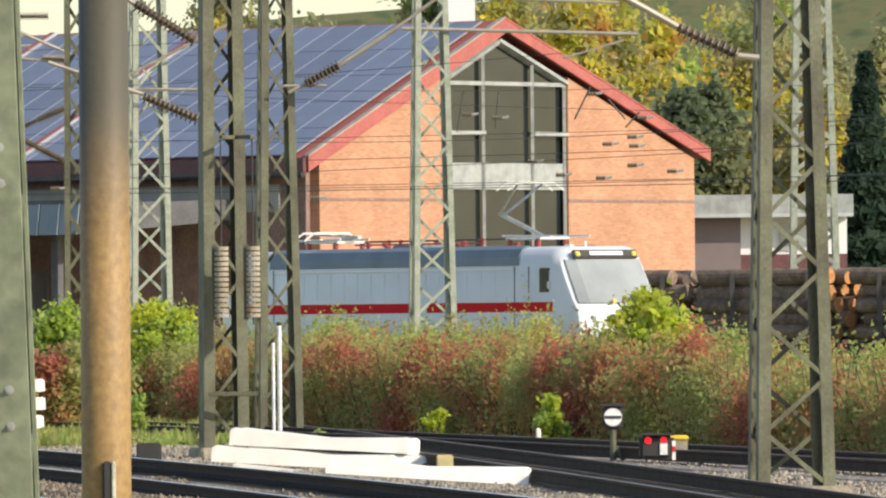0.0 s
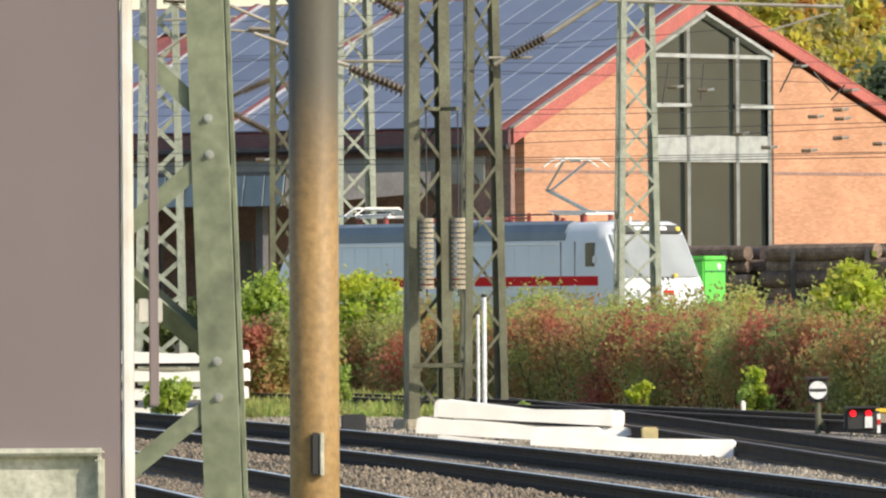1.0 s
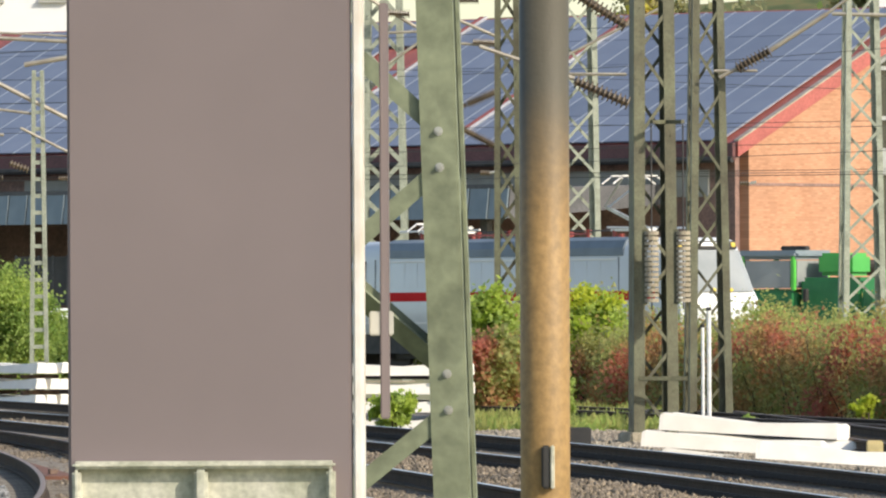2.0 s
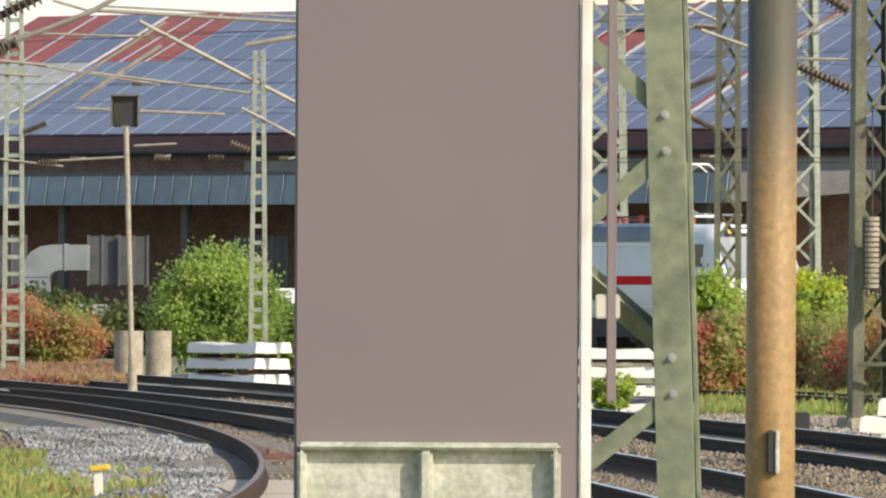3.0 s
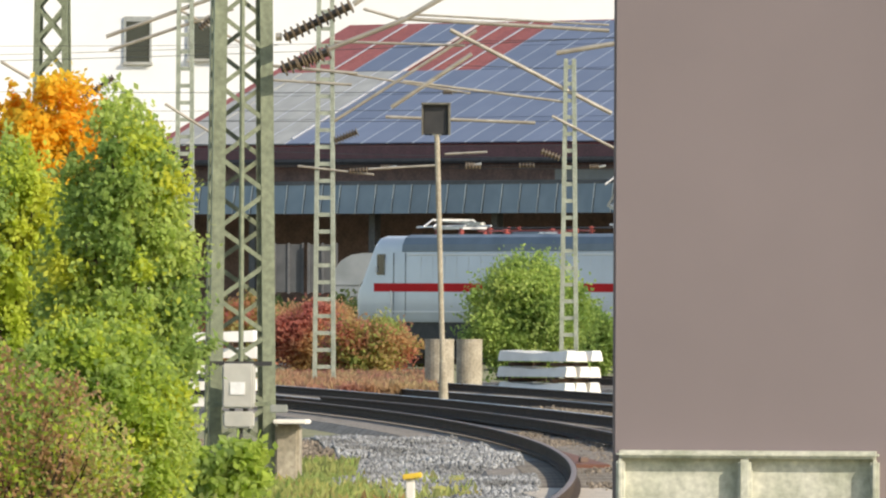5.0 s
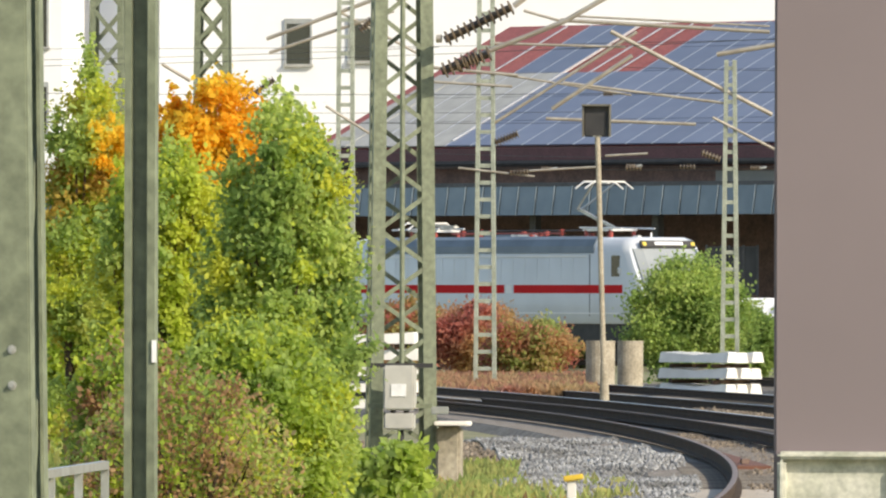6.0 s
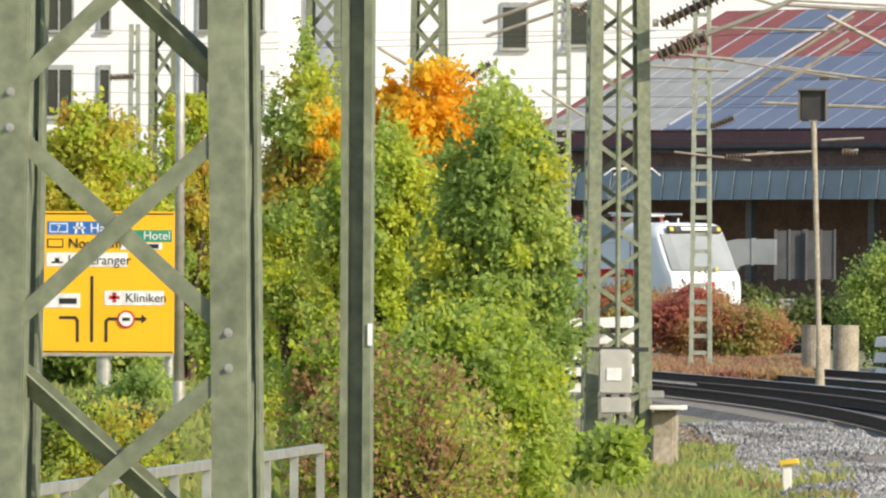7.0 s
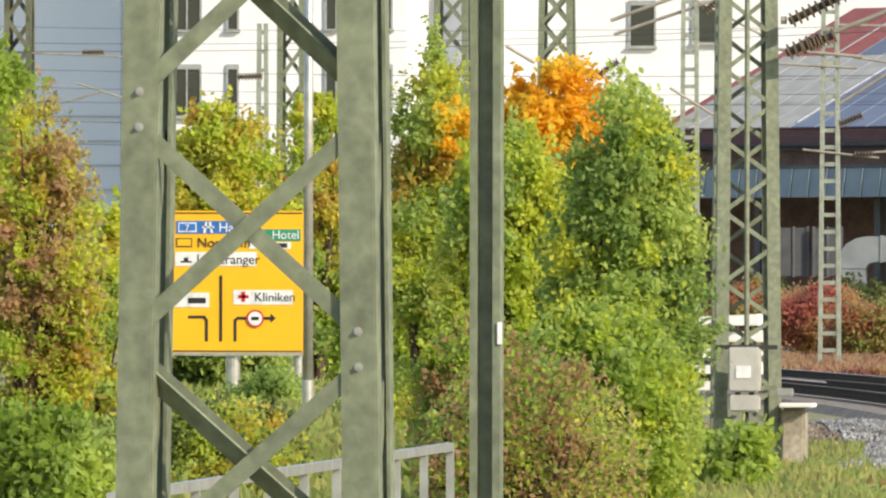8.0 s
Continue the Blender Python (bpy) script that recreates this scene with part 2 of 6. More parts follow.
M["sign_red"] = material("sign_red", (0.62, 0.03, 0.03), 0.5)
M["box_grey"] = material("box_grey", (0.46, 0.45, 0.40), 0.6, 0.0, (0.38, 0.37, 0.33), 5.0)
M["red_lamp"] = glow("red_lamp", (1.0, 0.005, 0.012), 1.6)
M["headlamp"] = material("headlamp", (0.80, 0.62, 0.10), 0.3)


def leaf(name, colours, scale=0.7, spread=0.11, trans=0.64, grain=0.0):
    return material(name, colours[-1], 0.6, 0.0, colours[0], scale, 0.0, 1.5, spread, colours[1:-1], grain, trans, 0.10)


M["leaf_hedge"] = leaf("leaf_hedge", [(0.50, 0.17, 0.12), (0.52, 0.28, 0.13), (0.44, 0.40, 0.15), (0.40, 0.45, 0.16), (0.52, 0.36, 0.15), (0.56, 0.22, 0.14)], 0.32, 0.10, 0.64)
M["leaf_olive"] = leaf("leaf_olive", [(0.50, 0.30, 0.13), (0.44, 0.42, 0.15), (0.42, 0.50, 0.16), (0.56, 0.52, 0.17)], 0.4)
M["leaf_rust"] = leaf("leaf_rust", [(0.52, 0.18, 0.15), (0.56, 0.24, 0.16), (0.56, 0.36, 0.17), (0.50, 0.40, 0.18)], 0.35)
M["leaf_moss"] = leaf("leaf_moss", [(0.22, 0.33, 0.09), (0.33, 0.45, 0.13), (0.44, 0.54, 0.17)], 0.7)
M["leaf_green"] = leaf("leaf_green", [(0.31, 0.42, 0.07), (0.45, 0.56, 0.11), (0.57, 0.65, 0.14)], 0.8)
M["leaf_mid"] = leaf("leaf_mid", [(0.34, 0.45, 0.12), (0.47, 0.58, 0.16), (0.58, 0.66, 0.20)], 0.8)
M["leaf_lime"] = leaf("leaf_lime", [(0.46, 0.58, 0.09), (0.60, 0.66, 0.10), (0.72, 0.70, 0.11)], 0.8)
M["leaf_yellow"] = leaf("leaf_yellow", [(0.493, 0.522, 0.116), (0.696, 0.609, 0.116), (0.551, 0.290, 0.087)], 0.6)
M["leaf_orange"] = leaf("leaf_orange", [(0.88, 0.47, 0.04), (0.90, 0.60, 0.06), (0.90, 0.72, 0.10)], 0.8)
M["leaf_brown"] = leaf("leaf_brown", [(0.46, 0.27, 0.14), (0.58, 0.38, 0.21), (0.52, 0.46, 0.20)], 0.8)
M["leaf_dark"] = leaf("leaf_dark", [(0.12, 0.16, 0.06), (0.17, 0.21, 0.08), (0.22, 0.24, 0.09)], 0.6)
# distance haze is mixed into the next two leaf colours as dull, pale tones
M["leaf_far_haze"] = leaf("leaf_far_haze", [(0.20, 0.25, 0.14), (0.28, 0.32, 0.17), (0.38, 0.35, 0.19), (0.30, 0.36, 0.18)], 0.12)
M["leaf_wood_haze"] = leaf("leaf_wood_haze", [(0.30, 0.34, 0.17), (0.42, 0.42, 0.20), (0.50, 0.43, 0.20), (0.38, 0.42, 0.19)], 0.2)
M["leaf_conifer"] = leaf("leaf_conifer", [(0.055, 0.095, 0.065), (0.085, 0.13, 0.085)], 0.6)
M["dry_weed"] = leaf("dry_weed", [(0.46, 0.22, 0.16), (0.52, 0.32, 0.18), (0.52, 0.40, 0.20)], 0.35)
M["grass"] = leaf("grass", [(0.30, 0.37, 0.10), (0.46, 0.44, 0.15), (0.36, 0.46, 0.12)], 0.7)


# ---- mesh helpers ----
def part(name, bm, mat, parent=None, label="", smooth=False):
    me = bpy.data.meshes.new(name)
    if smooth:
        for f in bm.faces:
            f.smooth = True
    bm.to_mesh(me)
    bm.free()
    me.materials.append(M[mat] if isinstance(mat, str) else mat)
    ob = new(name, me)
    ob.parent = parent
    if label:
        ob["label"] = label
    return ob


def share(name, me, parent, m):
    ob = new(name, me)
    ob.parent = parent
    ob.matrix_basis = m
    return ob


def empty(name, m, label, category, group="", kind=""):
    ob = new(name)
    ob.matrix_basis = m
    return tagged(ob, label, category, group, kind)


def box(bm, c, size, rot=None, bevel=0.0):
    m = Matrix.Translation(c) @ (rot.to_4x4() if rot else Matrix()) @ Matrix.Diagonal((*size, 1))
    r = bmesh.ops.create_cube(bm, size=1.0, matrix=m)
    if bevel:
        es = list({e for v in r["verts"] for e in v.link_edges})
        bmesh.ops.bevel(bm, geom=es, offset=bevel, segments=2, affect="EDGES")
    return bm


def cube(c, size, rot=None, bevel=0.0):
    return box(bmesh.new(), c, size, rot, bevel)


def beam(bm, p, q, w, h, side=None):
    """A bar of section w x h from p to q; w lies along `side`."""
    p, q = Vector(p), Vector(q)
    d = q - p
    z = d.normalized()
    s = Vector(side) if side else (Vector((1, 0, 0)) if abs(z.x) < 0.9 else Vector((0, 1, 0)))
    y = z.cross(s).normalized()
    x = y.cross(z)
    rot = Matrix((x, y, z)).transposed()
    return box(bm, (p + q) / 2, (w, h, d.length), rot)


def tube(bm, p, q, r, n=8, r2=None):
    p, q = Vector(p), Vector(q)
    d = q - p
    m = Matrix.Translation((p + q) / 2) @ d.to_track_quat("Z", "Y").to_matrix().to_4x4()
    bmesh.ops.create_cone(bm, cap_ends=True, segments=n, radius1=r, radius2=r if r2 is None else r2, depth=d.length, matrix=m)
    return bm


def prism(bm, outline, depth_way):
    """A closed outline (list of Vectors) pushed along depth_way."""
    a = [bm.verts.new(p) for p in outline]
    b = [bm.verts.new(Vector(p) + Vector(depth_way)) for p in outline]
    n = len(a)
    bm.faces.new(a)
    bm.faces.new(list(reversed(b)))
    for i in range(n):
        bm.faces.new((a[i], b[i], b[(i + 1) % n], a[(i + 1) % n]))
    bmesh.ops.recalc_face_normals(bm, faces=bm.faces)
    return bm


def fast_mesh(name, co, faces, mat):
    me = bpy.data.meshes.new(name)
    me.from_pydata([tuple(v) for v in co], [], faces)
    me.materials.append(M[mat] if isinstance(mat, str) else mat)
    me.update()
    return me


def leaves(rng, centres, size, flat=0.5, long=1.6, rise=0.0):
    """Pointed leaf quads round the centres: vertices and faces."""
    n = len(centres)
    a = rng.normal(size=(n, 3))
    a[:, 2] += rise
    a /= np.linalg.norm(a, axis=1)[:, None]
    b = rng.normal(size=(n, 3))
    b[:, 2] *= flat
    b -= (a * b).sum(1)[:, None] * a
    b /= np.linalg.norm(b, axis=1)[:, None]
    k = size * rng.uniform(0.6, 1.4, size=(n, 1))
    co = np.empty((n, 4, 3))
    co[:, 0] = centres - a * k * long * 0.5
    co[:, 1] = centres + b * k * 0.5
    co[:, 2] = centres + a * k * long * 0.5
    co[:, 3] = centres - b * k * 0.5
    return co.reshape(-1, 3), n


def stone_mesh(name, rng, centres, size, mat):
    """Small uneven octahedra."""
    n = len(centres)
    base = np.array([(1, 0, 0), (-1, 0, 0), (0, 1, 0), (0, -1, 0), (0, 0, 1), (0, 0, -1)], float)
    co = base[None] * rng.uniform(0.5, 1.2, size=(n, 6, 1)) + rng.normal(size=(n, 6, 3)) * 0.25
    co = co * (size * rng.uniform(0.5, 1.3, size=(n, 1, 1))) + centres[:, None, :]
    tri = np.array([(0, 2, 4), (2, 1, 4), (1, 3, 4), (3, 0, 4), (2, 0, 5), (1, 2, 5), (3, 1, 5), (0, 3, 5)])
    idx = (np.arange(n)[:, None, None] * 6 + tri[None]).astype(np.int32).ravel()
    me = bpy.data.meshes.new(name)
    me.vertices.add(6 * n)
    me.vertices.foreach_set("co", co.astype(np.float32).ravel())
    me.loops.add(24 * n)
    me.loops.foreach_set("vertex_index", idx)
    me.polygons.add(8 * n)
    me.polygons.foreach_set("loop_start", np.arange(0, 24 * n, 3, dtype=np.int32))
    me.polygons.foreach_set("loop_total", np.full(8 * n, 3, dtype=np.int32))
    me.materials.append(M[mat])
    me.update(calc_edges=True)
    return me


def leaf_mesh(name, rng, centres, size, mat, flat=0.5, long=1.6, rise=0.0):
    co, n = leaves(rng, centres, size, flat, long, rise)
    me = bpy.data.meshes.new(name)
    me.vertices.add(4 * n)
    me.vertices.foreach_set("co", co.astype(np.float32).ravel())
    me.loops.add(4 * n)
    me.loops.foreach_set("vertex_index", np.arange(4 * n, dtype=np.int32))
    me.polygons.add(n)
    me.polygons.foreach_set("loop_start", np.arange(0, 4 * n, 4, dtype=np.int32))
    me.polygons.foreach_set("loop_total", np.full(n, 4, dtype=np.int32))
    me.materials.append(M[mat] if isinstance(mat, str) else mat)
    me.update(calc_edges=True)
    return me


# ---- ground and tracks ----
bm = bmesh.new()
bmesh.ops.create_grid(bm, x_segments=8, y_segments=8, size=3000)
ground = part("ground", bm, "ground")
ground.location = (0, 2500, -0.34)
tagged(ground, "dry grass and earth beside the tracks", "ground", kind="structure")


def sweep(name, fx, z, d0, d1, section, mat, parent=None, step=3.0, slope=0.0):
    """A section (across, up) carried along x = fx(d)."""
    n = max(2, int((d1 - d0) / step) + 1)
    co, faces, k = [], [], len(section)
    for i in range(n):
        d = d0 + (d1 - d0) * i / (n - 1)
        p = Vector((fx(d), d, 0))
        t = Vector((fx(d + 0.5) - fx(d - 0.5), 1.0, 0)).normalized()
        s = Vector((t.y, -t.x, 0))
        for across, up in section:
            co.append(p + s * across + Vector((0, 0, z + up + slope * across)))
        if i:
            a, b = (i - 1) * k, i * k
            faces += [(a + j, a + (j + 1) % k, b + (j + 1) % k, b + j) for j in range(k)]
    faces += [tuple(range(k - 1, -1, -1)), tuple(range((n - 1) * k, n * k))]
    ob = new(name, fast_mesh(name, co, faces, mat))
    ob.parent = parent
    return ob


RAIL = [(-0.036, -0.002), (0.036, -0.002), (0.036, -0.038), (0.010, -0.052), (0.009, -0.140), (0.075, -0.158), (0.075, -0.172),
        (-0.075, -0.172), (-0.075, -0.158), (-0.009, -0.140), (-0.010, -0.052), (-0.036, -0.038)]
HEAD = [(-0.030, -0.002), (-0.026, 0.001), (0.026, 0.001), (0.030, -0.002)]
bm = cube((0, 0, -0.12), (2.6, 0.26, 0.2), None, 0.025)
SLEEPER = bpy.data.meshes.new("sleeper")
bm.to_mesh(SLEEPER)
bm.free()
SLEEPER.materials.append(M["sleeper"])
bm = cube((0, 0, 0.03), (0.10, 0.16, 0.08), None, 0.012)
CLIP = bpy.data.meshes.new("rail_clip")
bm.to_mesh(CLIP)
bm.free()
CLIP.materials.append(M["dark_iron"])


def track(label, fx, d0, d1, cant=0.0, top="rail_top", sleepers=(0, 0), gauge=1.5, clips=False):
    """Right-hand rail on x = fx(d) at height 0, its partner `gauge` to its left and `cant` lower."""
    root = empty("railway_track", Matrix(), label, "railway track", kind="structure")
    slope = cant / gauge

    def left(d):
        return fx(d) - gauge * 1.01

    for f, z in ((fx, 0.0), (left, -cant)):
        r = sweep("rail", f, z, d0, d1, RAIL, "rail_side", root)
        sweep("rail_head", f, z, d0, d1, HEAD, top, r)
    d = sleepers[0]
    while d < sleepers[1]:
        x = (fx(d) + left(d)) / 2
        turn = math.atan2(fx(d + 0.5) - fx(d - 0.5), 1.0)
        m = pose(x, d, -0.172 - cant / 2, 0, -math.degrees(slope), -math.degrees(turn))
        share("sleeper", SLEEPER, root, m)
        if clips and d < 172:
            for f, z in ((fx, 0.0), (left, -cant)):
                for side in (-0.115, 0.115):
                    share("rail_clip", CLIP, root, pose(f(d) + side, d, z - 0.172))
        d += 0.6
    bed = sweep("ballast_bed", lambda q: fx(q) - gauge / 2, -0.33 - cant / 2, d0, d1,
                [(-2.3, -0.25), (-1.7, 0.12 - 1.7 * slope * 0.8), (1.7, 0.12 + 1.7 * slope * 0.8), (2.3, -0.25)], "ballast", None)
    tagged(bed, "grey brown crushed stone under the rails", "ballast", kind="structure")
    return root


def line_1(d):
    u = d - 100
    return 1.94 - 0.127 * u - 0.000424 * u * u


def line_2(d):
    return line_1(d) - 4.95


def line_3(d):
    u = d - 100
    return -6.8 - 0.063 * u - 0.00088 * u * u


def line_4(d):
    return -0.55 - 0.092 * (d - 166) - 0.00012 * (d - 166) ** 2


def line_5(d):
    return 0.13 - 0.21 * (d - 171) - 0.0004 * (d - 171) ** 2


def line_6(d):
    """The far line on which the engine runs (middle of it): a curve that meets every line of sight at one angle."""
    return d * math.tan(NOSE_0 - math.tan(MEET) * math.log(d / NOSE_D))


NOSE_0, NOSE_D, MEET = 0.0098, 283.0, radians(35.2)
track("main line with polished rails on brown concrete sleepers", line_1, 60, 330, 0.11, "rail_top", (100, 215), clips=True)
track("second main line with polished rails beside the first", line_2, 60, 330, 0.09, "rail_top", (95, 160))
track("turnout track curving away from the main line", line_3, 62, 196, 0.0, "rail_rust", (95, 130))
track("siding with dull dark rails", line_4, 60, 190, 0.0, "rail_rust", (108, 170))
track("siding with dull dark rails in front of the hedge", line_5, 120, 260, 0.0, "rail_rust", (0, 0))
if True:
    yard = empty("railway_track", Matrix(), "yard track behind the hedge", "railway track", kind="structure")
    for o in (-0.75 / 0.817, 0.75 / 0.817):
        r = sweep("rail", lambda q, o=o: line_6(q) + o, 0.0, 240, 420, RAIL, "rail_side", yard)
        sweep("rail_head", lambda q, o=o: line_6(q) + o, 0.0, 240, 420, HEAD, "rail_top", r)

# ---- hall with the solar roof, gable towards the yard ----
K = 60 / 52.0
C0 = Vector((-3.85 * K, 299.3 * K, 0))
ALONG = Vector((-0.788, 0.616, 0))      # along the ridge, away
ACROSS = Vector((0.616, 0.788, 0))      # along the gable, to its far corner
GW, HALL = 19.21 * K, 46.5 * K
EAVE, APEX = 1.85 + 4.92 * K, 1.65 + 9.15 * K
UP = Vector((0, 0, 1))


def hall_point(a, g, z):
    return C0 + ALONG * a + ACROSS * g + UP * z


hall = empty("station_hall", Matrix(), "orange brick hall with glazed gable and solar panel roof", "building")
# gable wall with a tall opening for the glazing
G0, G1, GM = 0.3474 * GW, 0.652 * GW, GW * 0.475
SLOPE = (APEX - EAVE) / GM


def roof_z(g):
    return EAVE + SLOPE * g if g < GM else EAVE + 0.3 + (APEX - EAVE - 0.3) * (GW - g) / (GW - GM)


for name, outline in (
    ("gable_wall", [(0.45, -0.5), (G0, -0.5), (G0, roof_z(G0) - 0.25), (0.45, roof_z(0.45) - 0.25)]),
    ("gable_wall", [(G1, -0.5), (GW - 0.3, -0.5), (GW - 0.3, roof_z(GW - 0.3) - 0.25), (G1, roof_z(G1) - 0.25)]),
):
    bm = prism(bmesh.new(), [hall_point(0, g, z) for g, z in outline], ALONG * 0.4)
    part(name, bm, "brick", hall, "orange brick wall")
# brick courses that stand proud: dark string course
for z in (1.85 + 3.68 * K,):
    for g0, g1 in ((0.42, G0), (G1, GW - 0.27)):
        bm = prism(bmesh.new(), [hall_point(-0.02, g0, z), hall_point(-0.02, g1, z), hall_point(-0.02, g1, z + 0.10), hall_point(-0.02, g0, z + 0.10)], ALONG * 0.1)
        part("string_course", bm, "brick_dark_shade", hall)
# glazing
glaz = part("glazing", prism(bmesh.new(), [hall_point(0.25, G0, -0.5), hall_point(0.25, G1, -0.5), hall_point(0.25, G1, roof_z(G1) - 0.5),
            hall_point(0.25, GM, APEX - 0.55), hall_point(0.25, G0, roof_z(G0) - 0.5)], ALONG * 0.06), "window_dark", hall, "dark reflecting glass")


def gbar(g0, z0, g1, z1, w=0.11, off=0.10):
    bm = beam(bmesh.new(), hall_point(off, g0, z0), hall_point(off, g1, z1), w, 0.14, None)
    return part("glazing_bar", bm, "frame_grey", hall)


ga, gb = G0 + 0.30 * (G1 - G0), G0 + 0.715 * (G1 - G0)
zt, zm, zb = 1.85 + 7.25 * K, 1.85 + 5.75 * K, 1.85 + 4.85 * K
for g in (G0 + 0.08, G1 - 0.08, ga, gb):
    gbar(g, -0.5, g, roof_z(g) - 0.55)
gbar(G0, roof_z(G0) - 0.5, GM, APEX - 0.5, 0.3)
gbar(GM, APEX - 0.5, G1, roof_z(G1) - 0.5, 0.3)
gbar(G0, zt, G1, zt)
gbar(G0, zm, ga, zm, 0.26)
gbar(gb, zm, G1, zm, 0.26)
gbar(G0, 1.85 + 1.0, G1, 1.85 + 1.0)
bm = prism(bmesh.new(), [hall_point(0.12, G0, 1.85 + 4.05 * K), hall_point(0.12, G1, 1.85 + 4.05 * K), hall_point(0.12, G1, zb), hall_point(0.12, G0, zb)], ALONG * 0.1)
part("spandrel_panel", bm, "frame_grey", hall, "grey spandrel panel between the storeys")
for g in (ga, gb):
    gbar(g, 1.85 + 4.0 * K, g, zb, 0.06, 0.08)
# roof planes, verge boards, eaves
OV = 0.2
for sgn in (-1, 1):
    ge = -0.45 if sgn < 0 else GW + 0.35
    outline = [hall_point(-OV, ge, roof_z(ge)), hall_point(-OV, GM, APEX), hall_point(-OV, GM, APEX + 0.22), hall_point(-OV, ge, roof_z(ge) + 0.22)]
    part("roof_plane", prism(bmesh.new(), outline, ALONG * (HALL + OV)), "roof_red", hall, "red metal roof covering")
    low = 0.26 if sgn < 0 else 0.12
    verge = [hall_point(-OV - 0.06, ge, roof_z(ge) - low), hall_point(-OV - 0.06, GM, APEX - low), hall_point(-OV - 0.06, GM, APEX + 0.26), hall_point(-OV - 0.06, ge, roof_z(ge) + 0.26)]
    part("verge_board", prism(bmesh.new(), verge, ALONG * 0.12), "verge_red", hall, "faded red verge board")
    # thin pale flashing along the top of the verge
    flash = [hall_point(-OV - 0.08, ge, roof_z(ge) + 0.27), hall_point(-OV - 0.08, GM, APEX + 0.27), hall_point(-OV - 0.08, GM, APEX + 0.33), hall_point(-OV - 0.08, ge, roof_z(ge) + 0.33)]
    part("verge_flashing", prism(bmesh.new(), flash, ALONG * 0.2), "wire_pale" if sgn < 0 else "verge_red", hall)
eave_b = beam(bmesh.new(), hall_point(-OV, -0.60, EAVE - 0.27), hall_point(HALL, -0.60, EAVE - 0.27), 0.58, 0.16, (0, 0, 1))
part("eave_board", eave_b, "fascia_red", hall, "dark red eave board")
gut = tube(bmesh.new(), hall_point(-OV, -0.7, EAVE - 0.55), hall_point(HALL, -0.7, EAVE - 0.55), 0.11)
part("gutter", gut, "dark_iron", hall)
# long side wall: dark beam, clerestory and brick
part("side_wall", prism(bmesh.new(), [hall_point(0.4, 0.2, -0.5), hall_point(HALL, 0.2, -0.5), hall_point(HALL, 0.2, EAVE - 0.3), hall_point(0.4, 0.2, EAVE - 0.3)], ACROSS * 0.4), "brick_dark_shade", hall, "red brick wall with its shade put into the colour")
part("side_band", prism(bmesh.new(), [hall_point(1.5, 0.1, EAVE - 1.55 * K), hall_point(HALL * 0.62, 0.1, EAVE - 1.55 * K), hall_point(HALL * 0.62, 0.1, EAVE - 0.75 * K), hall_point(1.5, 0.1, EAVE - 0.75 * K)], ACROSS * 0.2), "wall_grey", hall, "grey wall band below the eave")
part("back_wall", prism(bmesh.new(), [hall_point(HALL - 0.4, 0, -0.5), hall_point(HALL - 0.4, GW, -0.5), hall_point(HALL - 0.4, GW, EAVE), hall_point(HALL - 0.4, GM, APEX), hall_point(HALL - 0.4, 0, EAVE)], ALONG * 0.4), "brick", hall)
part("far_wall", prism(bmesh.new(), [hall_point(0.4, GW - 0.6, -0.5), hall_point(HALL, GW - 0.6, -0.5), hall_point(HALL, GW - 0.6, EAVE), hall_point(0.4, GW - 0.6, EAVE)], ACROSS * 0.3), "brick", hall)
# solar panels: rows up the slope, columns along the ridge
SL = math.hypot(GM, APEX - EAVE)
up_slope = (ACROSS * GM + UP * (APEX - EAVE)).normalized()
nrm = up_slope.cross(ALONG).normalized()
nrm = nrm if nrm.z > 0 else -nrm
rows_n, cols_n = 5, 40
ph, pw = (SL + 0.10) / rows_n, (HALL - 1.2) / cols_n
PV = fast_mesh("solar_panel", [(x, y, z) for z in (0, 0.05) for x, y in ((-pw / 2 + 0.045, -ph / 2 + 0.02), (pw / 2 - 0.045, -ph / 2 + 0.02), (pw / 2 - 0.045, ph / 2 - 0.02), (-pw / 2 + 0.045, ph / 2 - 0.02))],
               [(0, 3, 2, 1), (4, 5, 6, 7), (0, 1, 5, 4), (1, 2, 6, 5), (2, 3, 7, 6), (3, 0, 4, 7)], "solar")
PVG = PV.copy()
PVG.materials[0] = M["wall_grey"]
rot = Matrix((ALONG, up_slope, nrm)).transposed().to_4x4()
if rot.determinant() < 0:
    rot = Matrix((-ALONG, up_slope, nrm)).transposed().to_4x4()
for c in range(cols_n):
    for r in range(rows_n):
        if r >= 3 and (c >= 37 or 32 <= c <= 34) or (c in (15, 16) and r == 3):
            continue
        p = hall_point(0.5 + pw * (c + 0.5), 0, EAVE + 0.22) + up_slope * (-0.45 + ph * (r + 0.5)) + nrm * 0.06
        share("roof_sheet" if c >= 35 and r < 3 else "solar_panel", PVG if c >= 35 and r < 3 else PV, hall, Matrix.Translation(p) @ rot)
for c in range(cols_n + 1):
    if c < 39:
        p = hall_point(0.5 + pw * c, 0, EAVE + 0.22) + nrm * 0.09
        part("mounting_rail", beam(bmesh.new(), p - up_slope * 0.45, p + up_slope * (SL - 0.3), 0.09, 0.03, tuple(ALONG)), "alu", hall)
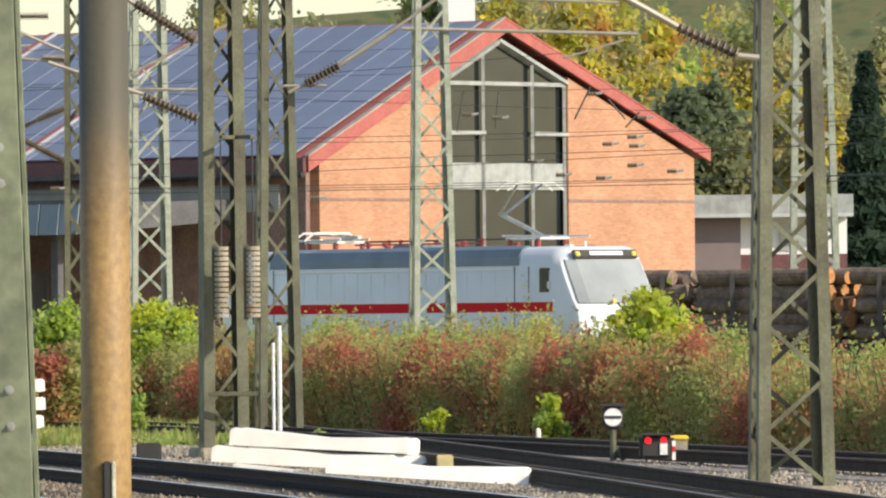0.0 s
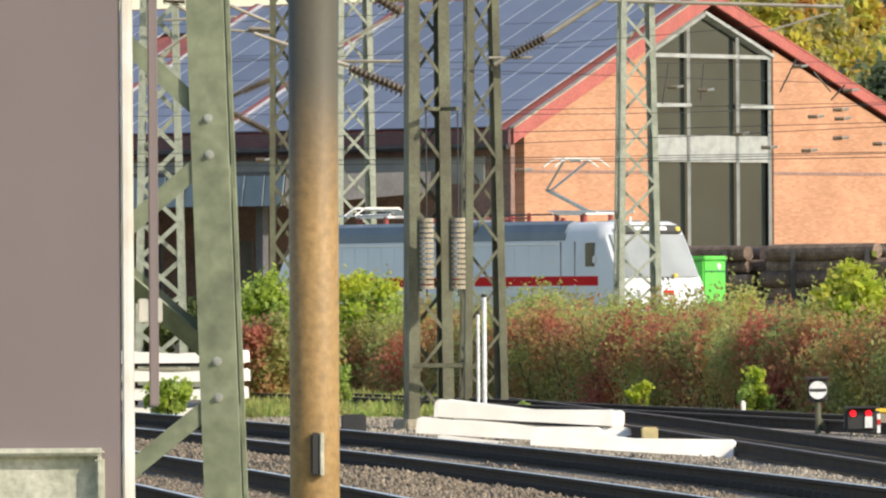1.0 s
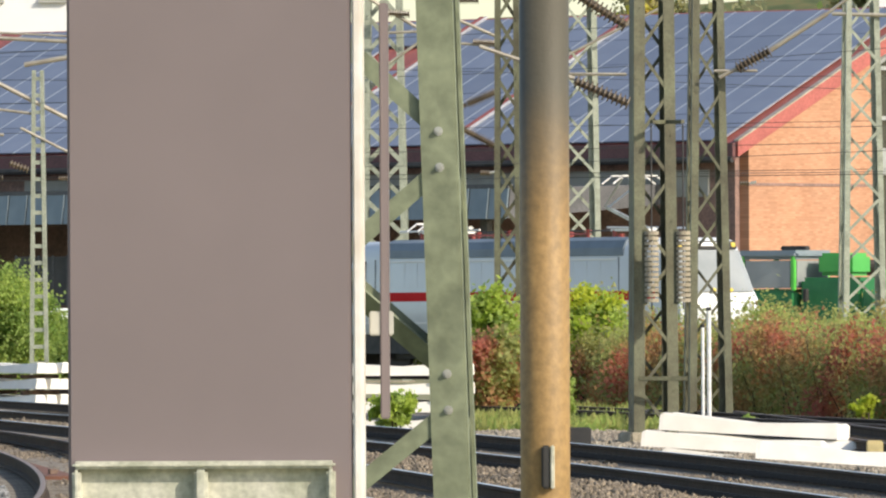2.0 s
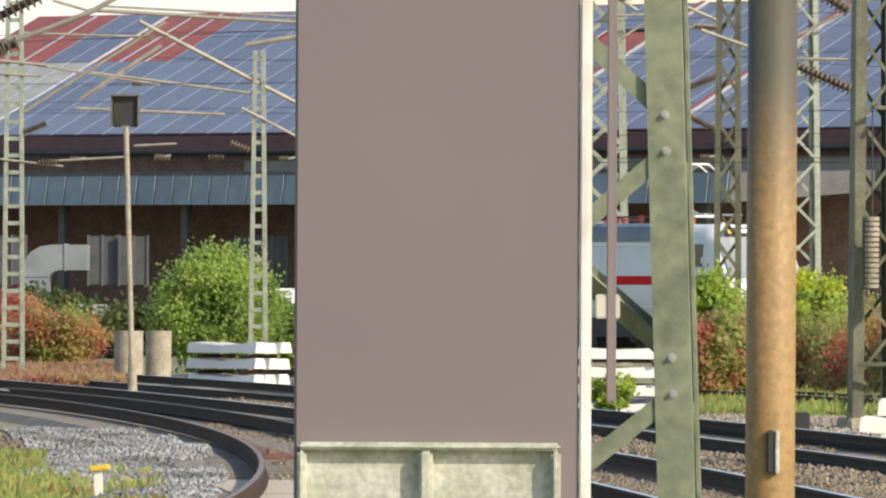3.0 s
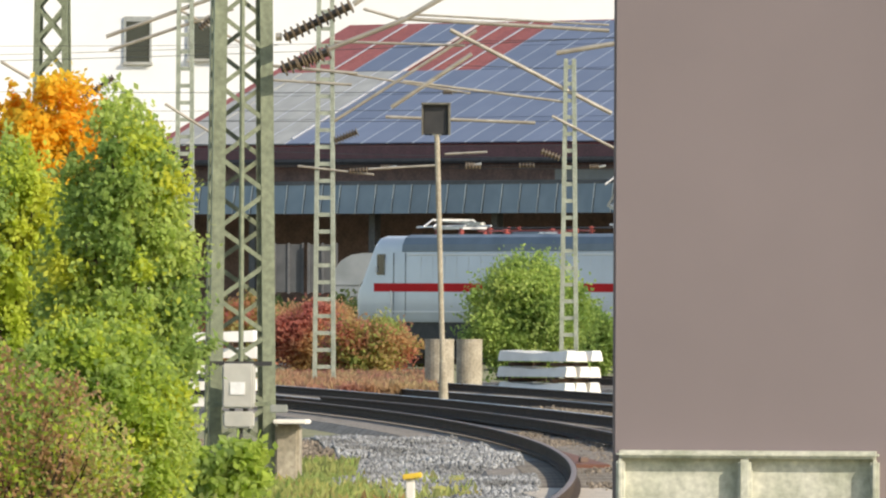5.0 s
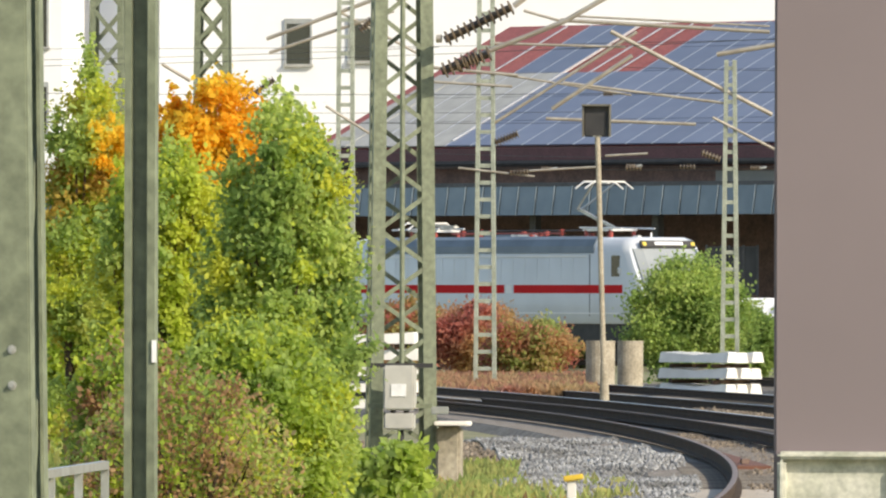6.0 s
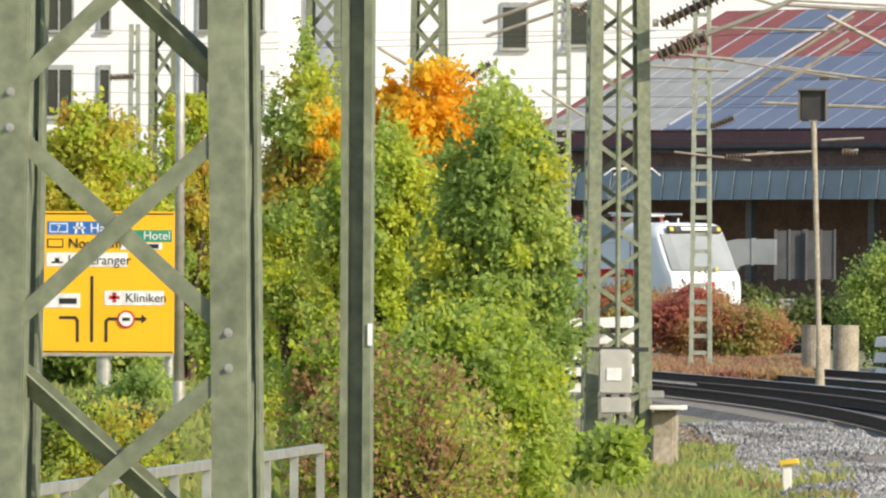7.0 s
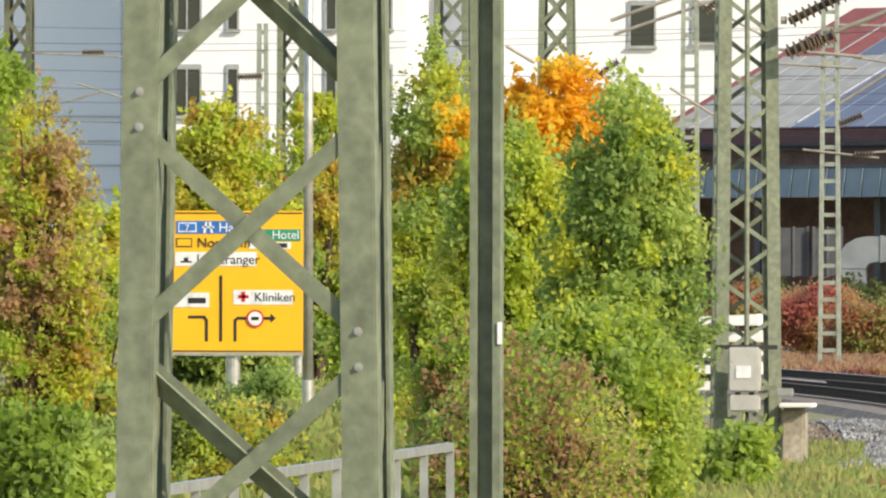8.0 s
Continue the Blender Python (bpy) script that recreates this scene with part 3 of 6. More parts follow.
for c in (9.5, 15.0, 22.4):
    p = hall_point(0.5 + pw * c, 0, EAVE + 0.22) + nrm * 0.14
    part("roof_strip", beam(bmesh.new(), p, p + up_slope * (SL - 0.2), 0.18, 0.05, tuple(ALONG)), "roof_red", hall, "red strip between panel fields")
    part("strip_edge", beam(bmesh.new(), p - ALONG * 0.22, p - ALONG * 0.22 + up_slope * (SL - 0.2), 0.07, 0.08, tuple(ALONG)), "alu", hall)
p = hall_point(0.5 + pw * 35.0, 0, EAVE + 0.22) + nrm * 0.12
part("strip_edge", beam(bmesh.new(), p, p + up_slope * (SL - 0.2), 0.08, 0.08, tuple(ALONG)), "alu", hall)

# platform canopy in front of the long side
canopy = empty("platform_canopy", Matrix(), "long platform canopy with blue grey sheet metal fascia", "canopy")
CZ0, CZ1 = 1.85 + 2.72 * K, 1.85 + 3.58 * K
CA0, CA1 = 3.0, 66.0
bm = prism(bmesh.new(), [hall_point(CA0, -8.75, CZ0), hall_point(CA0, -8.6, CZ1), hall_point(CA0, -0.2, CZ1 + 0.2), hall_point(CA0, -0.2, CZ0 + 0.5), hall_point(CA0, -8.6, CZ0)], ALONG * (CA1 - CA0))
part("roof_slab", bm, "dark_wall", canopy)
k = 0
a = CA0
while a < CA1 - 0.8:
    bm = prism(bmesh.new(), [hall_point(a, -8.82, CZ0 - 0.02), hall_point(a + 0.80, -8.82, CZ0 - 0.02), hall_point(a + 0.80, -8.66, CZ1 + 0.02), hall_point(a, -8.66, CZ1 + 0.02)], ACROSS * -0.05)
    part("fascia_sheet", bm, "sheet_blue", canopy)
    bm = beam(bmesh.new(), hall_point(a + 0.84, -8.90, CZ0 - 0.02), hall_point(a + 0.84, -8.74, CZ1 + 0.02), 0.035, 0.05, tuple(ALONG))
    part("seam", bm, "sheet_blue", canopy)
    a += 0.88
part("top_trim", beam(bmesh.new(), hall_point(CA0, -8.6, CZ1 + 0.08), hall_point(CA1, -8.6, CZ1 + 0.08), 0.14, 0.25, (0, 0, 1)), "dark_wall", canopy)
a = CA0 + 2
while a < CA1:
    part("column", beam(bmesh.new(), hall_point(a, -7.5, -0.4), hall_point(a, -7.5, CZ0 + 0.1), 0.3, 0.3, tuple(ALONG)), "dark_wall", canopy)
    a += 6.0
part("platform", prism(bmesh.new(), [hall_point(CA0, -9.0, -0.45), hall_point(CA0, 0.1, -0.45), hall_point(CA0, 0.1, 0.35), hall_point(CA0, -9.0, 0.35)], ALONG * (CA1 - CA0)), "concrete", canopy, "concrete platform")
# ---- the electric engine ----
LL, LW = 18.6, 2.98


def plan_ring(z, half, width, nose, corner):
    """Rounded plan outline at height z: flat sides, nose drawn in towards the ends."""
    pts = []
    for sx in (1, -1):
        seq = [(half - nose, -width), (half - nose * 0.45, -width * 0.93), (half - nose * 0.12, -width * 0.70), (half, -width * 0.30),
               (half, width * 0.30), (half - nose * 0.12, width * 0.70), (half - nose * 0.45, width * 0.93), (half - nose, width)]
        pts += [(sx * x, sx * y, z) for x, y in seq]
    return pts


def loft(bm, rings):
    vs = [[bm.verts.new(p) for p in r] for r in rings]
    n = len(rings[0])
    for a, b in zip(vs, vs[1:]):
        for i in range(n):
            bm.faces.new((a[i], a[(i + 1) % n], b[(i + 1) % n], b[i]))
    bm.faces.new(list(reversed(vs[0])))
    bm.faces.new(vs[-1])
    return bm


loco = empty("electric_locomotive", Matrix(), "light grey electric locomotive with a red stripe on the yard track", "locomotive")
H = LL / 2
LEVELS = [(1.18, H - 0.14, 1.43, 0.45), (1.30, H - 0.02, 1.49, 0.46), (1.85, H, 1.49, 0.48), (2.20, H - 0.07, 1.49, 0.5), (2.50, H - 0.30, 1.49, 0.52), (3.00, H - 0.60, 1.49, 0.55),
          (3.44, H - 0.86, 1.47, 0.55), (3.68, H - 0.98, 1.43, 0.55), (3.88, H - 1.08, 1.32, 0.55), (3.97, H - 1.24, 1.12, 0.5)]
bm = loft(bmesh.new(), [plan_ring(z, h, w, n, 0) for z, h, w, n in LEVELS])
body = part("body", bm, "loco_grey", loco, "light grey body shell", smooth=True)
mod = body.modifiers.new("edge", "EDGE_SPLIT")
mod.split_angle = radians(38)
# roof shoulder and ridge between the cabs
for sy in (-1, 1):
    bm = prism(bmesh.new(), [Vector((-H + 3.0, sy * 1.50, 3.47)), Vector((-H + 3.0, sy * 1.47, 3.69)), Vector((-H + 3.0, sy * 1.36, 3.91)), Vector((-H + 3.0, sy * 1.14, 4.01)), Vector((-H + 3.0, sy * 1.08, 3.80)), Vector((-H + 3.0, sy * 1.40, 3.42))], Vector((LL - 6.0, 0, 0)))
    part("roof_shoulder", bm, "loco_roof", loco, "blue grey roof shoulder")
    # red stripe in runs, doors and grille seams
    for x0, x1 in ((-H + 1.35, 1.2), (1.75, H - 1.35)):
        part("red_stripe", cube(((x0 + x1) / 2, sy * 1.492, 2.30), (x1 - x0, 0.012, 0.27)), "loco_red", loco, "red stripe along the side")
    part("emblem", cube((1.47, sy * 1.492, 2.30), (0.34, 0.012, 0.27)), "loco_white", loco)
    for ex in (-1, 1):
        part("side_window", cube((ex * (H - 1.75), sy * 1.475, 3.03), (0.50, 0.05, 0.70), None, 0.024), "window_dark", loco, "dark cab side window")
        part("door_seam", cube((ex * (H - 2.5), sy * 1.492, 2.42), (0.03, 0.010, 2.0)), "dark_iron", loco)
        part("door_seam", cube((ex * (H - 3.2), sy * 1.492, 2.42), (0.03, 0.010, 2.0)), "dark_iron", loco)
        part("door_handle", tube(bmesh.new(), (ex * (H - 2.42), sy * 1.54, 1.2), (ex * (H - 2.42), sy * 1.54, 2.2), 0.018), "alu", loco)
    part("side_rib", cube((0, sy * 1.492, 3.36), (LL - 6.6, 0.02, 0.05)), "loco_white", loco)
    part("side_rib", cube((0, sy * 1.49, 1.52), (LL - 3.0, 0.03, 0.04)), "loco_white", loco)
    for i in range(16):
        part("side_louvre", cube((-5.2 + i * 0.69, sy * 1.490, 2.92), (0.02, 0.010, 0.72)), "loco_grey", loco)
    part("underframe", cube((0, sy * 1.30, 0.90), (LL - 1.6, 0.12, 0.60)), "dark_iron", loco)
for ex in (-1, 1):
    # windscreen follows the raked nose
    nose = empty("nose", Matrix.Identity(4) if ex > 0 else pose(0, 0, 0, 0, 0, 180), "", "")
    nose.parent = loco
    lo, hi = (2.40, H - 0.20), (3.60, H - 0.93)
    bm = bmesh.new()
    ring = []
    for z, h in (lo, hi):
        w = 1.30 if z < 3 else 1.26
        ring.append([(h - 0.15, -w, z), (h - 0.01, -w * 0.78, z), (h + 0.05, -w * 0.34, z), (h + 0.05, w * 0.34, z), (h - 0.01, w * 0.78, z), (h - 0.15, w, z)])
    back = [[(x - 0.15, y, z) for x, y, z in r] for r in ring]
    vs = [[bm.verts.new(p) for p in r] for r in (ring[0], ring[1], back[1], back[0])]
    for a, b in zip(vs, vs[1:] + vs[:1]):
        for i in range(5):
            bm.faces.new((a[i], a[i + 1], b[i + 1], b[i]))
    for i in (0, 5):
        bm.faces.new([v[i] for v in vs] if i else [v[i] for v in reversed(vs)])
    bmesh.ops.recalc_face_normals(bm, faces=bm.faces)
    part("windscreen", bm, "glass_sky_grey", nose, "large raked windscreen")
    part("destination_panel", cube((H - 0.96, 0, 3.74), (0.12, 2.15, 0.26), Matrix.Rotation(radians(-27), 3, "Y"), 0.03), "dark_iron", nose)
    part("destination_text", cube((H - 0.893, 0, 3.77), (0.02, 1.1, 0.11), Matrix.Rotation(radians(-27), 3, "Y")), "loco_white", nose)
    part("emblem", cube((H + 0.005, 0, 1.95), (0.02, 0.36, 0.14), None, 0.005), "loco_red", nose)
    for sy in (-1, 1):
        part("roof_lamp", cube((H - 0.91, sy * 0.95, 3.75), (0.08, 0.15, 0.14), Matrix.Rotation(radians(-27), 3, "Y"), 0.02), "headlamp", nose, "yellow upper lamp")
        part("headlight", cube((H - 0.16, sy * 0.98, 1.90), (0.22, 0.20, 0.40), None, 0.05), "glass_sky_grey", nose, "headlight cluster")
        part("lamp", cube((H - 0.10, sy * 0.30, 2.44), (0.1, 0.13, 0.11), None, 0.02), "headlamp", nose)
        part("wiper", beam(bmesh.new(), (H - 0.12, sy * 0.08, 2.3), (H - 0.62, sy * 0.25, 3.1), 0.035, 0.03), "dark_iron", nose)
        part("buffer_beam", cube((H - 0.25, sy * 0.87, 1.03), (0.5, 0.30, 0.30)), "dark_iron", nose)
        b = part("buffer", tube(bmesh.new(), (H - 0.1, sy * 0.87, 1.05), (H + 0.42, sy * 0.87, 1.05), 0.11, 12), "dark_iron", nose)
        part("buffer_plate", cube((H + 0.45, sy * 0.87, 1.05), (0.06, 0.58, 0.36), None, 0.02), "alu", b, "pale rectangular buffer plate")
        part("hose", tube(bmesh.new(), (H + 0.12, sy * 0.35, 0.95), (H + 0.2, sy * 0.4, 0.45), 0.03, 6), "dark_iron", nose)
        part("mirror_camera", cube((H - 1.5, sy * 1.5, 2.9), (0.12, 0.1, 0.2), None, 0.02), "loco_grey", nose)
    part("coupler", tube(bmesh.new(), (H - 0.2, 0, 0.95), (H + 0.4, 0, 0.85), 0.07, 8), "dark_iron", nose)
    part("plough", prism(bmesh.new(), [Vector((H - 0.3, -1.2, 0.22)), Vector((H + 0.1, 0, 0.22)), Vector((H - 0.3, 1.2, 0.22)), Vector((H - 0.6, 0, 0.22))], Vector((0, 0, 0.45))), "dark_iron", nose, "dark rail guard")
# bogies
for ex in (-1, 1):
    bog = part("bogie_frame", cube((ex * 5.2, 0, 0.62), (3.6, 2.3, 0.34), None, 0.05), "dark_iron", loco, "dark bogie")
    for dx in (-1.3, 1.3):
        for sy in (-1, 1):
            part("wheel", tube(bmesh.new(), (ex * 5.2 + dx, sy * 0.70, 0.62), (ex * 5.2 + dx, sy * 0.83, 0.62), 0.62, 24), "dark_iron", bog)
            part("axle_box", cube((ex * 5.2 + dx, sy * 1.1, 0.62), (0.42, 0.35, 0.36), None, 0.05), "dark_iron", bog)
            part("spring", tube(bmesh.new(), (ex * 5.2 + dx * 0.55, sy * 1.1, 0.6), (ex * 5.2 + dx * 0.55, sy * 1.1, 1.0), 0.13, 10), "dark_iron", bog)
part("transformer_case", cube((0, 0, 0.6), (3.8, 2.4, 0.7), None, 0.08), "dark_iron", loco)
part("roof_deck", cube((0, 0, 3.88), (LL - 6.4, 2.0, 0.14)), "loco_roof", loco, "dark roof deck")
# roof gear
rng = random.Random(5)
for i in range(13):
    x = -4.4 + i * 0.72
    if abs(x) < 3.9:
        y = rng.uniform(-0.7, 0.7)
        ins = bmesh.new()
        hh = rng.uniform(0.22, 0.42)
        tube(ins, (x, y, 3.86), (x, y, 3.86 + hh), 0.055, 8)
        for k in range(4):
            tube(ins, (x, y, 3.9 + k * hh / 4), (x, y, 3.93 + k * hh / 4), 0.11, 10)
        part("roof_insulator", ins, "red_oxide", loco, "brown red roof insulator")
part("roof_busbar", tube(bmesh.new(), (-4.0, 0.3, 4.22), (4.0, 0.3, 4.22), 0.025, 6), "dark_iron", loco)
part("roof_busbar", tube(bmesh.new(), (-3.5, -0.4, 4.12), (2.6, -0.2, 4.12), 0.025, 6), "red_oxide", loco)
part("roof_box", cube((-0.6, 0.0, 3.98), (1.6, 1.1, 0.22), None, 0.04), "loco_roof", loco)
part("aerial", tube(bmesh.new(), (H - 2.3, 0.3, 3.85), (H - 2.3, 0.3, 4.12), 0.03, 6), "loco_white", loco)
part("horn", cube((H - 2.1, -0.4, 3.96), (0.35, 0.2, 0.14), None, 0.04), "alu", loco)


def pantograph(x, raised, way):
    """A half-pantograph on a frame at x; knee towards `way`."""
    p = empty("pantograph", pose(x, 0, 4.10, 0, 0, 0), "", "")
    p.parent = loco
    part("base_frame", cube((0, 0, 0.12), (1.7, 1.0, 0.07), None, 0.01), "alu", p, "pale metal base frame")
    for sx in (-0.7, 0.7):
        for sy in (-0.45, 0.45):
            part("foot_insulator", tube(bmesh.new(), (sx, sy, -0.2), (sx, sy, 0.12), 0.07, 8), "red_oxide", p)
    top = 1.64 if raised else 0.34
    knee = Vector((way * (1.75 if raised else 1.25), 0, 0.80 if raised else 0.26))
    head = Vector((way * 0.35 if raised else -way * 0.5, 0, top))
    part("lower_arm", beam(bmesh.new(), (-way * 0.35, 0, 0.15), knee, 0.10, 0.09), "galvanised", p)
    for sy in (-1, 1):
        part("upper_arm", beam(bmesh.new(), knee + Vector((0, sy * 0.08, 0)), head + Vector((0, sy * 0.42, 0)), 0.05, 0.05), "galvanised", p)
    for o in (-0.28, 0.28):
        bm = beam(bmesh.new(), head + Vector((o, -0.62, 0.05)), head + Vector((o, 0.62, 0.05)), 0.07, 0.06)
        for sy in (-1, 1):
            beam(bm, head + Vector((o, sy * 0.60, 0.05)), head + Vector((o, sy * 0.95, -0.18)), 0.05, 0.04)
        part("contact_strip", bm, "alu", p, "pale contact strip with bent horns")
    part("head_link", beam(bmesh.new(), head + Vector((-0.28, 0, 0.0)), head + Vector((0.28, 0, 0.0)), 0.08, 0.05), "alu", p)


pantograph(H - 4.2, True, -1)
pantograph(-H + 4.2, False, 1)
for sy in (-0.5, 0.5):
    part("roof_rod", tube(bmesh.new(), (H - 5.2, sy, 4.30), (H - 2.6, sy * 1.3, 4.26), 0.03, 6), "alu", loco)
    part("roof_rod", tube(bmesh.new(), (-H + 5.2, sy, 4.30), (-H + 2.6, sy * 1.3, 4.26), 0.03, 6), "alu", loco)


def engine_at(u):
    """Pose of the engine when the right corner of its nose is on bearing step u."""
    near, far = 230.0, 420.0
    for _ in range(40):
        d = (near + far) / 2
        turn = math.atan2(line_6(d), d) - MEET
        fwd = Vector((-math.sin(turn), -math.cos(turn), 0))
        side = Vector((math.cos(turn), -math.sin(turn), 0))
        tip = Vector((line_6(d), d, 0))
        corner = tip - fwd * 0.25 + side * 1.2
        if 784 + FAN * corner.x / corner.y > u:
            near = d
        else:
            far = d
    c = tip - fwd * H
    return pose(c.x, c.y, 0.0, 0, 0, math.degrees(math.atan2(fwd.y, fwd.x)))


def motions():
    walk(loco, [(t, engine_at(u)) for t, u in (
        (0.0, 1160), (0.5, 1022), (1.0, 874), (1.5, 726), (2.0, 574), (2.5, 424), (3.0, 272), (3.5, 118), (4.0, -44), (4.5, -210),
        (5.0, -380), (5.5, -552), (6.0, -726), (6.5, -898), (7.0, -1066), (7.5, -1234), (8.0, -1404))])


# ---- near things: sign back, pole, lattice masts ----
def lattice(label, foot, w0, w1, height, leg, brace, mat="green_steel", panels=8, turn=0.0, taper_deep=0.8, base=True, group="catenary masts", solid=False, foot_h=0.5, cross=False, depth=None):
    """A four-legged lattice mast: widths w0 at the foot and w1 at the top."""
    root = empty("lattice_mast", Matrix.Translation(foot) @ pose(0, 0, 0, 0, 0, turn), label, "mast", group)
    dz = depth if depth else 0.75

    def corner(sx, sy, t):
        w = w0 + (w1 - w0) * t
        return Vector((sx * w / 2, sy * w * dz / 2, height * t))

    for sx in (-1, 1):
        for sy in (-1, 1):
            bm = bmesh.new()
            a, b = corner(sx, sy, 0), corner(sx, sy, 1)
            th = leg * 0.14
            beam(bm, a, b, leg, th, (1, 0, 0))
            beam(bm, a + Vector((sx * (leg - th) / 2, -sy * leg / 2 * 0.9, 0)), b + Vector((sx * (leg - th) / 2, -sy * leg / 2 * 0.9, 0)), th, leg, (1, 0, 0))
            part("leg", bm, mat, root)
    ts = [i / panels for i in range(panels + 1)]
    for face in range(4):
        for i, (t0, t1) in enumerate(zip(ts, ts[1:])):
            if face < 2:
                sy = 1 if face else -1
                a0, a1, b0, b1 = corner(-1, sy, t0), corner(-1, sy, t1), corner(1, sy, t0), corner(1, sy, t1)
                side = (0, 1, 0)
            else:
                sx = 1 if face == 2 else -1
                a0, a1, b0, b1 = corner(sx, -1, t0), corner(sx, -1, t1), corner(sx, 1, t0), corner(sx, 1, t1)
                side = (1, 0, 0)
            pair = [(a0, b1), (b0, a1)] if cross else [(a0, b1) if (i + face) % 2 else (b0, a1)]
            for p, q in pair:
                part("brace", beam(bmesh.new(), p, q, brace * 0.16, brace, side), mat, root)
    if base:
        part("foundation", cube((0, 0, -foot_h / 2), (w0 + 0.4, w0 + 0.4, foot_h), None, 0.03), "concrete", root, "weathered concrete foundation block")
    return root


# mauve back of a sign panel with a cast frame below
pd = 29.0
pl, pr = spot(-667, pd), spot(-147, pd)
pc, pwid = (pl + pr) / 2, (pr - pl).x
sign_back = empty("platform_display", Matrix.Translation((pc.x, pd, 0)), "flat mauve grey metal panel with pale edge and cream framed foot", "display")
ztop, zlow = high(-800, pd), high(520, pd)
part("panel", cube((0, 0.02, (ztop + zlow) / 2), (pwid - 0.03, 0.06, ztop - zlow), None, 0.008), "panel_mauve", sign_back)
part("edge_strip", cube((pwid / 2 + 0.004, 0.05, (ztop + zlow) / 2), (0.03, 0.12, ztop - zlow), None, 0.006), "white_edge", sign_back, "pale metal edge strip")
fz1, fz0 = high(262, pd), high(420, pd)
fx0, fx1 = spot(-648, pd).x - pc.x, spot(-186, pd).x - pc.x
foot = part("foot_frame", cube(((fx0 + fx1) / 2, -0.035, fz1 - 0.011), (fx1 - fx0, 0.07, 0.022), None, 0.008), "cast_cream", sign_back, "cream cast frame with recessed fields")
for x in (fx0 + 0.011, fx1 - 0.011, fx0 + (fx1 - fx0) * 0.49):
    part("frame_bar", cube((x, -0.035, (fz1 + fz0) / 2 - 0.013), (0.024 if x != fx0 + (fx1 - fx0) * 0.49 else 0.038, 0.066, fz1 - fz0 - 0.022), None, 0.008), "cast_cream", foot)
part("frame_field", cube(((fx0 + fx1) / 2, -0.018, (fz1 + fz0) / 2 - 0.01), (fx1 - fx0 - 0.02, 0.012, fz1 - fz0)), "cast_cream", foot)
part("post", beam(bmesh.new(), (0, 0.12, -0.6), (0, 0.12, ztop), 0.16, 0.12), "green_steel", sign_back)
# bracket between the panel edge and the mast
brk = part("bracket", cube((pwid / 2 + 0.075, 0.12, high(-180, pd)), (0.026, 0.05, high(-700, pd) - high(40, pd)), None, 0.004), "panel_mauve", sign_back)
part("bracket_plate", cube((pwid / 2 + 0.065, 0.11, high(20, pd)), (0.07, 0.02, 0.07), None, 0.004), "box_grey", brk)

# rusty round pole: dark upper length, rust-brown lower length
qd = 30.5
q = spot(185, qd)
pole = empty("steel_pole", Matrix.Translation((q.x, qd, 0)) @ pose(0, 0, 0, 0, 0.1, 0), "round steel pole with brown rusty paint", "pole")
r = 44 * qd / FAN
zc = high(-300, qd)
part("tube", tube(bmesh.new(), (0, 0, -0.6), (0, 0, high(-900, qd)), r, 48), "worn_pole", pole, smooth=True)
part("cable_box", cube((0.005, -r - 0.006, high(275, qd)), (0.028, 0.03, 0.13), None, 0.006), "dark_iron", pole, "small dark cable box")
part("box_cover", cube((0.024, -r - 0.004, high(275, qd)), (0.012, 0.034, 0.13), None, 0.003), "cast_cream", pole)

